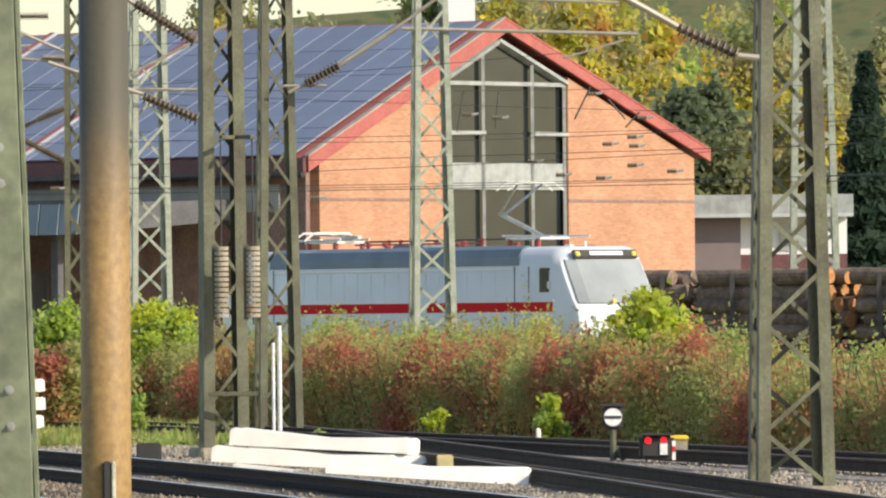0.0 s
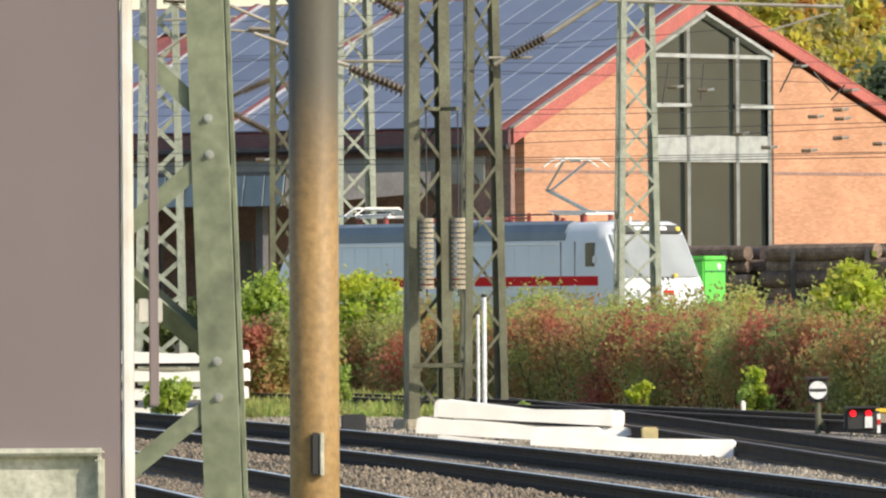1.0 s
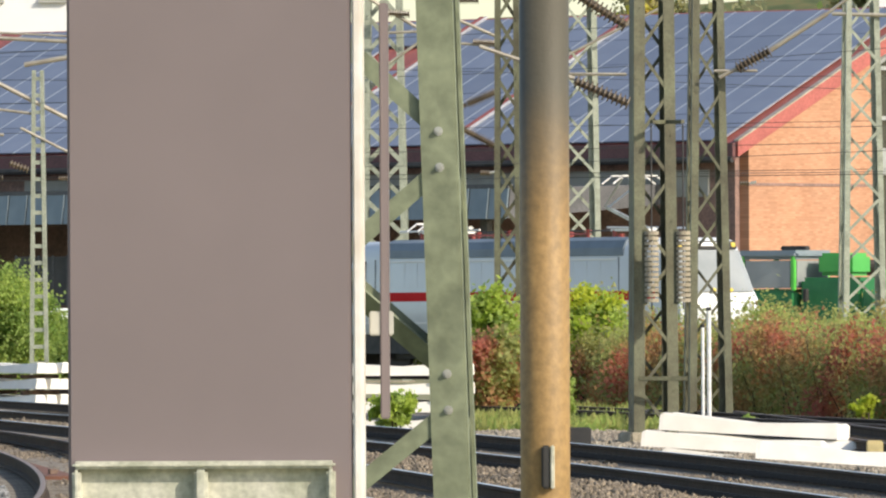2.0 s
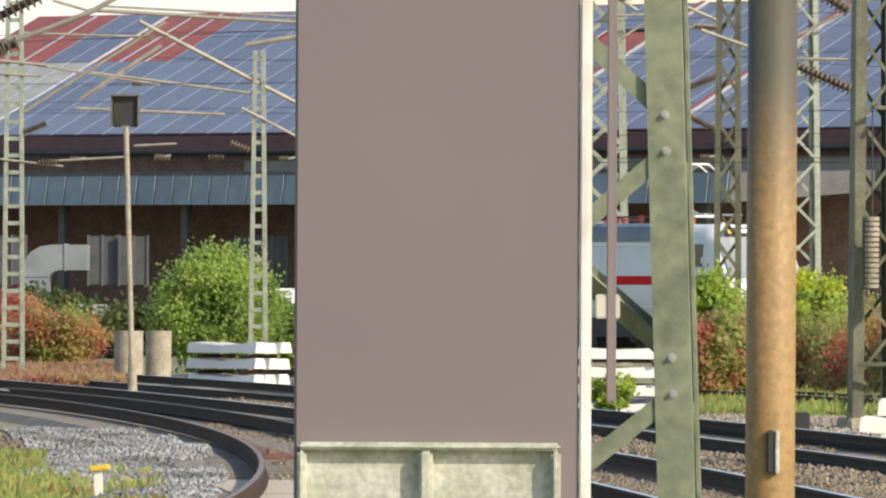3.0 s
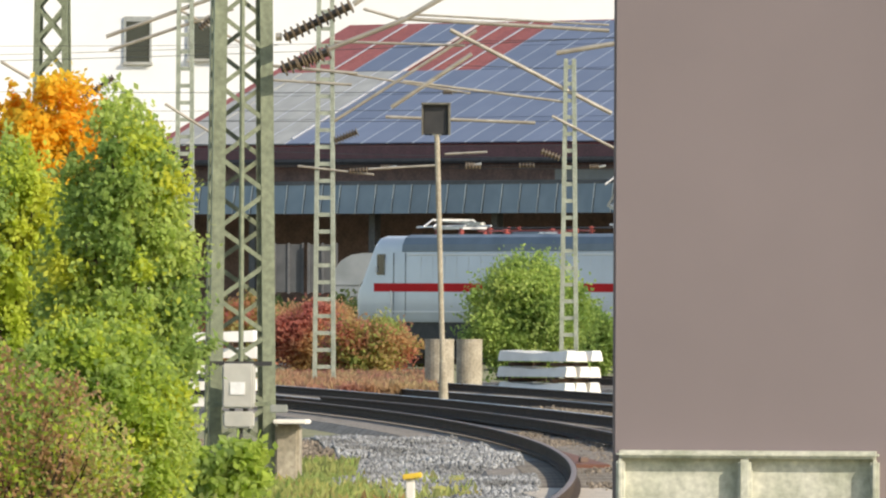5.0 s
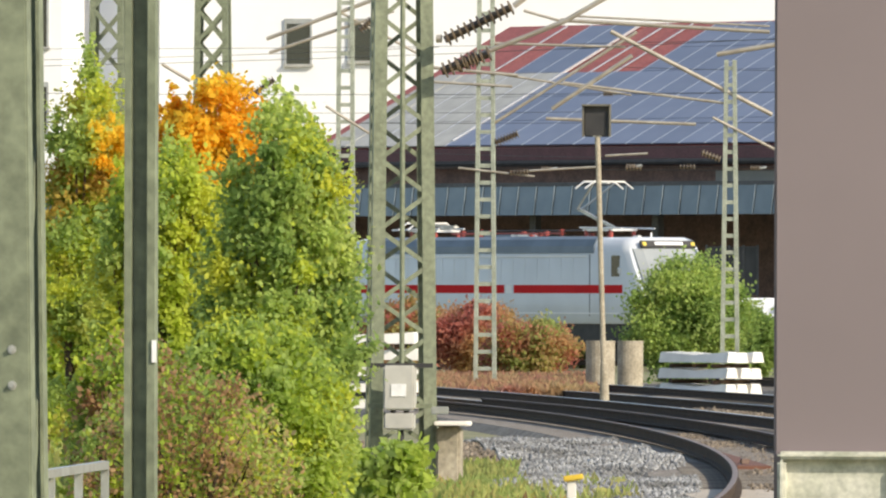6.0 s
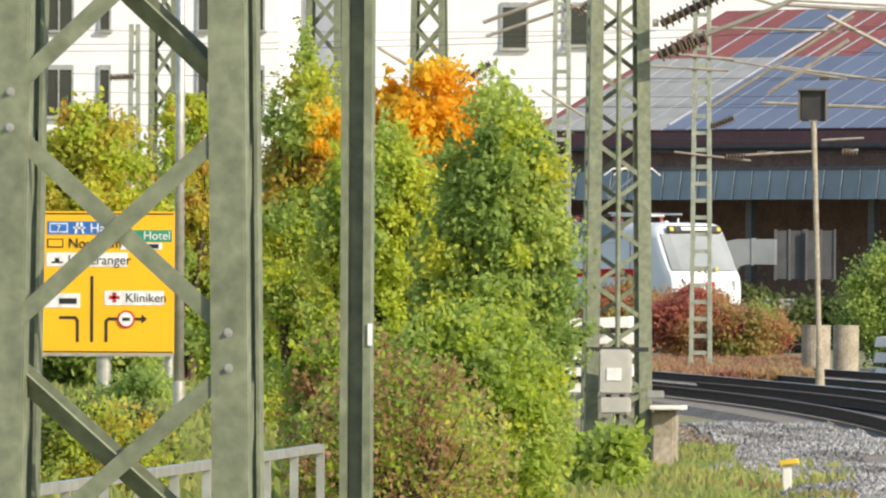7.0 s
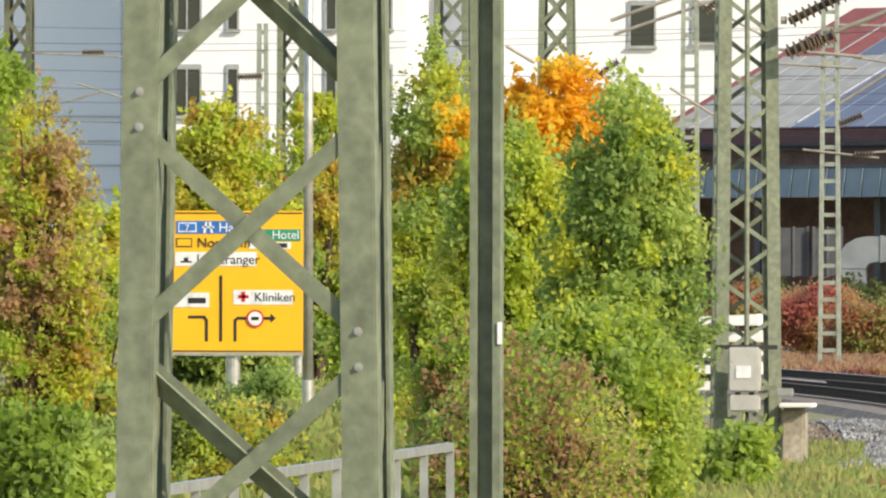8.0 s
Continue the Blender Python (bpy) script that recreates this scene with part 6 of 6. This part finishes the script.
for u, d, w, tv in ((1535, 400, 230, -470), (1640, 420, 260, -600)):
    root = empty("conifer", Matrix.Translation(spot(u, d, -0.5)), "dark green spruce beside the low building", "tree")
    k = d / FAN
    hh = high(tv, d) + 0.5
    g = np.random.default_rng(int(u))
    n = 9000
    t = g.uniform(0.08, 1, size=n) ** 0.8
    ang = g.uniform(0, 2 * math.pi, size=n)
    tier = 0.55 + 0.45 * np.abs(np.sin(t * 34))
    rad = (1 - t) * w * k / 2 * tier * g.uniform(0.5, 1.0, size=n) + 0.1
    pts = np.stack([rad * np.cos(ang), rad * np.sin(ang), t * hh], axis=1)
    ob = new("crown", leaf_mesh("crown", g, pts, 0.30, "leaf_conifer"))
    ob.parent = root
    part("trunk", tube(bmesh.new(), (0, 0, 0), (0, 0, hh * 0.95), 0.2, 8, 0.03), "bark", root)
# far hills
bm = bmesh.new()
pts = [spot(-3600 + i * 160, 2600, 0) for i in range(54)]
lo = [bm.verts.new(p + Vector((0, 0, -5))) for p in pts]
hi = [bm.verts.new(p + Vector((0, 260, high(-560 - 70 * noise.noise((i * 0.13, 2.2, 0)) - (18 * max(0, i - 24)), 2600)))) for i, p in enumerate(pts)]
for i in range(len(pts) - 1):
    bm.faces.new((lo[i], lo[i + 1], hi[i + 1], hi[i]))
tagged(part("backdrop", bm, "leaf_far_haze"), "hazy wooded hills", "hills", kind="structure")

# loose ballast stones
def stones(label, n, d0, d1, left, right, z, size, seed, mat="stone", heap=0.05):
    g = np.random.default_rng(seed)
    ds = d0 + (d1 - d0) * g.uniform(0, 1, size=n) ** 1.1
    ls = np.array([left(q) for q in ds])
    rs = np.array([right(q) for q in ds])
    xs = ls + (rs - ls) * g.uniform(0, 1, size=n)
    zz = z + heap * np.array([noise.noise((x * 0.8, q * 0.12, 0)) for x, q in zip(xs, ds)])
    ob = new("ballast_stones", stone_mesh("ballast_stones", g, np.stack([xs, ds, zz], axis=1), size, mat))
    return tagged(ob, label, "ballast", kind="stuff")


stones("grey brown crushed stone between the tracks", 34000, 92, 178, lambda q: line_1(q) + 0.35, lambda q: line_4(q) - 1.75, -0.22, 0.036, 201)
stones("grey brown crushed stone beside the siding", 22000, 112, 190, lambda q: line_4(q) + 0.25, lambda q: line_4(q) + 5.5, -0.24, 0.036, 202)
stones("grey crushed stone heaped inside the turnout curve", 30000, 80, 150, lambda q: line_3(q) - 4.2, lambda q: line_3(q) - 1.9, -0.20, 0.034, 203, "stone_grey", 0.16)
stones("brown dirty crushed stone on the shoulder of the turnout", 22000, 84, 150, lambda q: line_3(q) - 6.0, lambda q: line_3(q) - 3.2, -0.24, 0.034, 208, "stone_dark", 0.14)
stones("brown crushed stone between the main lines", 22000, 88, 200, lambda q: line_2(q) + 0.3, lambda q: line_1(q) - 1.9, -0.25, 0.036, 204, "stone_dark")
stones("brown crushed stone between the rails", 14000, 88, 150, lambda q: line_2(q) - 1.3, lambda q: line_2(q) - 0.2, -0.22, 0.030, 205, "stone_dark")
stones("brown crushed stone in the turnout", 22000, 84, 165, lambda q: line_3(q) - 1.35, lambda q: line_2(q) - 1.8, -0.22, 0.032, 206, "stone_dark")
stones("brown crushed stone on the main line", 6000, 92, 160, lambda q: line_1(q) - 1.4, lambda q: line_1(q) - 0.1, -0.24, 0.030, 207, "stone_dark")
# ---- white buildings behind the hall ----
def face_box(root, name, u0, u1, v0, v1, d, deep, mat, label=""):
    """A block whose front stands at distance d between two bearings and two levels."""
    a, b = spot(u0, d).x, spot(u1, d).x
    z0, z1 = high(v1, d), high(v0, d)
    return part(name, cube(((a + b) / 2, d + deep / 2, (z0 + z1) / 2), (b - a, deep, z1 - z0)), mat, root, label)


def window_unit(root, u0, u1, v0, v1, d, bars=1, blind=0.0):
    w = face_box(root, "window", u0, u1, v0, v1, d - 0.03, 0.10, "window_dark", "dark window")
    face_box(w, "window_frame", u0 - 1.5, u0 + 2, v0, v1, d - 0.10, 0.1, "frame_grey")
    face_box(w, "window_frame", u1 - 2, u1 + 1.5, v0, v1, d - 0.10, 0.1, "frame_grey")
    face_box(w, "window_sill", u0 - 3, u1 + 3, v1 - 1, v1 + 4, d - 0.22, 0.24, "wall_grey")
    face_box(w, "roller_box", u0, u1, v0 - 1, v0 + 8, d - 0.09, 0.1, "frame_grey")
    for i in range(bars):
        x = u0 + (u1 - u0) * (i + 1) / (bars + 1)
        face_box(w, "window_bar", x - 1.2, x + 1.2, v0, v1, d - 0.10, 0.08, "frame_grey")
    return w


D1 = 430
white = empty("office_building", Matrix(), "white rendered office building with dark windows", "building")
face_box(white, "wall", -2305, -1866, -1100, 110, D1, 14, "plaster_white")
for v0, v1 in ((-392, -300), (-560, -455), (-720, -615)):
    for u0, u1, bars in ((-2280, -2230, 1), (-2184, -2164, 0), (-2010, -1990, 0), (-1906, -1892, 0)):
        window_unit(white, u0, u1, v0, v1, D1, bars)
blue = empty("office_building", Matrix(), "white office building with a bluish shade tint in its colour", "building")
face_box(blue, "wall", -2900, -2372, -1100, 110, D1 + 12, 14, "plaster_blue")
face_box(blue, "wall", -1870, -1690, -1100, 110, D1 + 9, 14, "plaster_blue", "recessed white wing with a bluish shade tint in its colour")
for i in range(4):
    face_box(blue, "cladding_joint", -2900, -2372, -300 + i * 44, -299.2 + i * 44, D1 + 11.9, 0.1, "frame_grey")
long_b = empty("office_building", Matrix(), "long white rendered building with a row of windows behind the hall", "building")
face_box(long_b, "wall", -1694, -520, -1100, 110, D1 + 4, 16, "plaster_white")
for i in range(11):
    u = -1472 + i * 113
    window_unit(long_b, u, u + 46, -505 if i < 1 else -640, -424 if i < 1 else -556, D1 + 4, 0)
window_unit(long_b, -1360, -1312, -505, -430, D1 + 4, 0)
small_w = empty("office_building", Matrix(), "white house top above the roof ridge", "building")
face_box(small_w, "wall", 782, 846, -720, -300, 470, 10, "plaster_white")

# low building beside the gable
D2 = 372
lowb = empty("low_building", Matrix(), "low flat roofed building with pinkish walls and white windows", "building")
face_box(lowb, "roof", 1222, 1512, -224, -188, D2 - 0.8, 12, "frame_grey", "grey flat roof edge")
face_box(lowb, "gutter", 1222, 1512, -190, -184, D2 - 0.9, 0.3, "alu")
face_box(lowb, "wall", 1228, 1312, -186, 40, D2, 10, "panel_mauve", "pinkish rendered wall")
face_box(lowb, "wall", 1312, 1500, -186, -118, D2 + 0.2, 10, "plaster_white", "white window band")
face_box(lowb, "wall", 1306, 1500, -118, 40, D2 + 0.1, 10, "fascia_red", "red plinth wall")
for u in (1334, 1380, 1432):
    face_box(lowb, "window", u, u + 34, -172, -124, D2 + 0.15, 0.1, "glass_sky_grey")

# logs on a stake wagon
wag = empty("log_wagon", Matrix(), "flat railway wagon with steel stakes for logs", "wagon")
TW = Vector((math.sin(radians(50)), -math.cos(radians(50)), 0))
CW = Vector((TW.y, -TW.x, 0)) * -1
o0 = spot(1360, 318)
part("deck", beam(bmesh.new(), o0 - TW * 14 + UP * 0.95, o0 + TW * 16 + UP * 0.95, 0.35, 2.6, (0, 0, 1)), "dark_iron", wag)
for t in (-12, -9, -6.2, -3.2, -0.4, 2.6, 5.4, 8.4, 11.4):
    for sgn in (-1, 1):
        p = o0 + TW * t + CW * 1.32 * sgn
        part("stake", beam(bmesh.new(), p + UP * 0.9, p + UP * 3.3, 0.16, 0.16), "dark_iron", wag)
for t in (-11, -4, 4, 11):
    for sgn in (-1, 1):
        p = o0 + TW * t + CW * 0.75 * sgn
        part("wheel", tube(bmesh.new(), p + UP * 0.46 - CW * 0.06, p + UP * 0.46 + CW * 0.06, 0.46, 18), "dark_iron", wag)
g = random.Random(8)
for bay, (t0, t1) in enumerate(((-12.8, -8.2), (-7.8, -2.4), (-2.0, 3.6), (4.2, 10.4))):
    for layer in range(5):
        for j in range(5):
            r = g.uniform(0.20, 0.29)
            across = -1.05 + j * 0.52 + (0.2 if layer % 2 else 0) + g.uniform(-0.04, 0.04)
            z = 1.22 + 0.26 + layer * 0.43 + g.uniform(-0.04, 0.04)
            a = o0 + TW * (t0 + g.uniform(0, 0.5)) + CW * across + UP * z
            b = o0 + TW * (t1 - g.uniform(0, 0.6)) + CW * across + UP * (z + g.uniform(-0.05, 0.05))
            root = empty("log", Matrix(), "felled pine log with dark bark on the wagon", "log", "logs on the wagon")
            part("stem", tube(bmesh.new(), a, b, r, 12, r * 0.92), "log_bark", root)
            w = (b - a).normalized()
            part("cut_face", tube(bmesh.new(), b, b + w * 0.012, r * 0.90, 12), "log_end" if bay >= 2 else "log_bark", root, "orange sawn end" if bay >= 2 else "")

# green vehicle and skip
D3 = 312
truck = empty("rail_truck", Matrix.Translation(spot(690, D3, 0)) @ pose(0, 0, 0, 0, 0, -30), "dark green road rail truck with a pale cab roof", "truck")
k = D3 / FAN
part("chassis", cube((0.6, 0, 0.75), (6.2, 1.9, 0.3), None, 0.03), "dark_iron", truck)
part("cab", cube((-1.2, 0, 1.75), (2.0, 2.2, 1.5), None, 0.12), "deep_green", truck, "dark green cab")
part("cab_roof", cube((-1.2, 0, 3.55), (2.2, 2.3, 0.28), None, 0.1), "sheet_blue", truck, "pale green roof")
for sx in (-2.1, -0.3):
    for sy in (-1.02, 1.02):
        part("pillar", cube((sx, sy, 3.0), (0.14, 0.12, 1.1), None, 0.02), "vivid_green", truck)
part("windscreen", cube((-0.24, 0, 2.95), (0.05, 1.9, 0.85)), "glass_sky_grey", truck)
part("side_glass", cube((-1.2, -1.03, 2.95), (1.6, 0.04, 0.85)), "glass_sky_grey", truck, "side window")
part("side_glass", cube((-1.2, 1.03, 2.95), (1.6, 0.04, 0.85)), "glass_sky_grey", truck)
part("bonnet", cube((1.0, 0, 2.1), (2.2, 2.0, 1.5), None, 0.12), "deep_green", truck, "green front body")
part("upper_body", cube((0.8, 0.2, 3.25), (1.2, 1.3, 0.7), None, 0.12), "mid_green", truck, "bright green upper body")
part("mirror", cube((0.3, -1.3, 2.3), (0.12, 0.2, 0.4), None, 0.02), "dark_iron", truck)
part("roof_beacon", cube((-1.0, 0.3, 3.76), (0.9, 0.3, 0.14), None, 0.03), "dark_iron", truck)
for sx in (-1.4, 1.6):
    for sy in (-0.95, 0.95):
        part("wheel", tube(bmesh.new(), (sx, sy - 0.12, 0.5), (sx, sy + 0.12, 0.5), 0.5, 18), "dark_iron", truck)
skip = empty("waste_container", Matrix.Translation(spot(862, D3 - 3, 0)) @ pose(0, 0, 0, 0, 0, -30), "bright green steel container with a lid", "container")
part("shell", cube((0, 0, 1.75), (1.65, 1.35, 2.4), None, 0.05), "vivid_green", skip)
part("lid", cube((0, 0, 3.0), (1.75, 1.45, 0.14), None, 0.04), "vivid_green", skip)
part("seam", cube((0.83, 0, 2.6), (0.02, 1.2, 0.05)), "deep_green", skip)
part("lock", tube(bmesh.new(), (0.82, 0.2, 2.75), (0.86, 0.2, 2.75), 0.10, 16), "sign_white", skip)
part("skid", cube((0, 0, 0.3), (1.6, 1.3, 0.5)), "dark_iron", skip)

# things under the canopy
D4 = 338
duct = empty("ventilation_duct", Matrix.Translation(spot(-1040, D4, -0.34)), "grey curved ventilation duct under the canopy", "duct")
bend = [(-1.15, 2.9), (-1.08, 3.25), (-0.86, 3.55), (-0.52, 3.74), (-0.15, 3.80)]
side = [(-1.15, 0.0)] + bend + [(1.05, 3.80), (1.05, 2.95), (0.10, 2.95), (-0.12, 2.88), (-0.24, 2.70), (-0.26, 0.0)]
part("channel", prism(bmesh.new(), [Vector((x, -0.45, z)) for x, z in side], Vector((0, 0.9, 0))), "duct_grey", duct)
for z in (0.9, 1.9, 2.75):
    part("flange", cube((-0.70, 0, z), (0.96, 0.97, 0.05)), "duct_grey", duct)
part("flange", cube((0.30, 0, 3.375), (0.05, 0.97, 0.92)), "duct_grey", duct)
for u, w, h, mt, lab in ((-978, 52, 96, "wall_grey", "pale grey electrical cabinet"), (-1030, 44, 80, "wall_grey", "pale grey electrical cabinet"), (-1150, 90, 76, "plaster_blue", "pale container with painted scrawl"), (-640, 80, 126, "plaster_blue", "pale panel with sprayed scrawl")):
    root = empty("cabinet", Matrix.Translation(spot(u, D4 - 1.0, -0.34)), lab + " under the canopy", "cabinet")
    k = D4 / FAN
    part("case", cube((0, 0, h * k / 2), (w * k, 0.6, h * k), None, 0.03), mt, root)
    part("door", cube((0, -0.31, h * k / 2), (w * k * 0.9, 0.03, h * k * 0.85), None, 0.01), mt, root)
    for i in range(2):
        part("vent", cube(((i - 0.5) * w * k * 0.4, -0.33, h * k * 0.75), (w * k * 0.22, 0.02, 0.07)), "dark_iron", root)
    if "scrawl" in lab:
        gg = random.Random(int(u))
        for i in range(7):
            part("paint_stroke", beam(bmesh.new(), (gg.uniform(-0.4, 0.4) * w * k, -0.34, gg.uniform(0.1, 0.5) * h * k), (gg.uniform(-0.4, 0.4) * w * k, -0.34, gg.uniform(0.5, 0.9) * h * k), 0.06, 0.012), "dark_iron", root)
for u in (-1180, -1120, -960, -905, -700, -660, -520, -250, -100, 60):
    root = empty("wall_window", Matrix.Translation(spot(u, 352 + 0.004 * (-1 * u), 0)), "dark grey glazed panel in the platform wall", "window")
    part("pane", cube((0, 0, 3.0), (1.0, 0.1, 1.7)), "pane_dark", root)
    for x in (-0.5, 0.0, 0.5):
        part("bar", cube((x, -0.07, 3.0), (0.08, 0.06, 1.8)), "dark_wall", root)

# yellow direction sign with two posts
d = 171
k = d / FAN
sx, sz = spot(-2165, d).x, high((372 - 502 + 628 - 502) / 2, d)
sw, sh = 240 * k, 256 * k
sign = empty("road_sign", Matrix.Translation((sx, d, 0)), "large yellow road direction sign on grey posts", "sign")
part("board", cube((0, 0, sz), (sw, 0.05, sh), None, 0.01), "sign_yellow", sign)
for o in (-1, 1):
    part("border", cube((0, -0.028, sz + o * (sh / 2 - 0.04)), (sw - 0.04, 0.01, 0.022)), "sign_black", sign)
part("rim", cube((0, -0.01, sz - sh / 2 - 0.01), (sw, 0.08, 0.05)), "galvanised", sign)
for x, w in ((-10 * k, 26), (0.45 * sw, 16)):
    part("post", tube(bmesh.new(), (x, 0.12, -0.5), (x, 0.12, sz + 0.2), w / 2 * k, 14), "galvanised", sign)


def at_sign(x, y):
    return ((x - 419) * k, sz - (y - 500) * k)


def plate(name, x0, y0, x1, y1, mat, lift=0.031, parent=None, label=""):
    (a, b), (c, e) = at_sign(x0, y0), at_sign(x1, y1)
    return part(name, cube(((a + c) / 2, -lift, (b + e) / 2), (c - a, 0.008, b - e)), mat, parent or sign, label)


def words(body_text, x, y, size, mat, lift=0.040):
    cu = bpy.data.curves.new("lettering", "FONT")
    cu.body, cu.size, cu.extrude = body_text, size * k * 1.35, 0.002
    cu.materials.append(M[mat])
    ob = new("lettering", cu)
    ob.parent = sign
    a, b = at_sign(x, y)
    ob.matrix_basis = pose(a, -lift, b, 90, 0, 0)
    return ob


plate("blue_field", 308, 390, 414, 413, "sign_blue")
plate("shield", 312, 393, 345, 410, "sign_white", 0.036)
plate("shield_field", 314, 395, 343, 408, "sign_blue", 0.039)
words("7", 324, 408, 12, "sign_white", 0.046)
for o in (-1, 1):
    a, b = at_sign(366 + o * 7, 412)
    c, e = at_sign(366 + o * 3, 392)
    part("motorway_mark", beam(bmesh.new(), (a, -0.038, b), (c, -0.038, e), 4 * k, 0.008, (1, 0, 0)), "sign_white", sign)
plate("motorway_mark", 355, 400, 377, 403, "sign_white", 0.038)
words("Han", 385, 410, 18, "sign_white")
plate("green_field", 414, 405, 534, 426, "sign_green")
words("Hotel", 482, 422, 16, "sign_white")
plate("number_field", 308, 421, 337, 437, "sign_black", 0.032)
plate("number_field", 310, 423, 335, 435, "sign_yellow", 0.036)
words("Northeim", 346, 437, 18, "sign_black")
plate("white_field", 306, 446, 454, 471, "sign_white")
plate("pictogram", 316, 462, 336, 465, "sign_black", 0.038)
plate("pictogram", 322, 456, 330, 462, "sign_black", 0.038)
words("Lutteranger", 345, 467, 18, "sign_black")
plate("white_field", 440, 428, 516, 440, "sign_white")
plate("text_bar", 490, 430, 510, 438, "sign_black", 0.038)
plate("white_field", 412, 514, 520, 540, "sign_white")
words("Kliniken", 450, 534, 17, "sign_black")
plate("cross", 421, 523, 440, 529, "sign_red", 0.038)
plate("cross", 427, 517, 434, 535, "sign_red", 0.038)
plate("white_field", 300, 519, 368, 545, "sign_white")
plate("text_bar", 330, 528, 362, 538, "sign_black", 0.038)
plate("arrow", 387, 488, 392, 606, "sign_black")
plate("arrow", 361, 568, 366, 606, "sign_black")
plate("arrow", 330, 560, 360, 565, "sign_black")
plate("arrow", 413, 568, 418, 606, "sign_black")
plate("arrow", 420, 562, 484, 567, "sign_black")
for (x0, y0), (x1, y1) in (((358, 561), (365, 570)), ((414, 570), (422, 563))):
    a, b = at_sign(x0, y0)
    c, e = at_sign(x1, y1)
    part("arrow", beam(bmesh.new(), (a, -0.032, b), (c, -0.032, e), 5 * k, 0.008, (1, 0, 0)), "sign_black", sign)
a, b = at_sign(480, 564.5)
part("arrow_head", prism(bmesh.new(), [Vector((a, -0.036, b + 8 * k)), Vector((a + 10 * k, -0.036, b)), Vector((a, -0.036, b - 8 * k))], Vector((0, 0.008, 0))), "sign_black", sign)
a, b = at_sign(452, 565)
lim = part("limit_disc", tube(bmesh.new(), (a, -0.040, b), (a, -0.048, b), 16 * k, 28), "sign_red", sign, "round red rimmed limit disc")
part("disc_field", tube(bmesh.new(), (a, -0.048, b), (a, -0.054, b), 12.5 * k, 28), "sign_white", lim)
part("text_bar", cube((a, -0.056, b), (14 * k, 0.006, 6 * k)), "sign_black", lim)

# lamp post beside the sign
d = 150
p = spot(-2040, d, -0.5)
lamp = empty("street_lamp_post", Matrix.Translation(p), "tall smooth galvanised lamp post", "lamp post")
part("shaft", tube(bmesh.new(), (0, 0, 0), (0, 0, 9.5), 9.5 * d / FAN, 20, 7.5 * d / FAN), "galvanised", lamp, smooth=True)
part("foot_collar", tube(bmesh.new(), (0, 0, 0), (0, 0, 0.9), 11 * d / FAN, 20), "galvanised", lamp)
part("arm", tube(bmesh.new(), (0, 0, 9.45), (1.2, 0, 9.9), 0.04, 8), "galvanised", lamp)
part("head", cube((1.5, 0, 9.93), (0.7, 0.25, 0.12), None, 0.04), "galvanised", lamp)
# railing
rail = empty("railing", Matrix(), "pale galvanised steel railing in the grass", "railing")
ra, rb = spot(-1790, 61, 0.86), spot(-2420, 46, 0.86)
part("top_rail", beam(bmesh.new(), ra, rb, 0.05, 0.05), "galvanised", rail)
part("mid_rail", beam(bmesh.new(), ra - UP * 0.42, rb - UP * 0.42, 0.04, 0.04), "galvanised", rail)
n = 10
for i in range(n + 1):
    p = ra.lerp(rb, i / n)
    part("post", beam(bmesh.new(), p - UP * 1.35, p, 0.045, 0.045), "galvanised", rail)
motions()
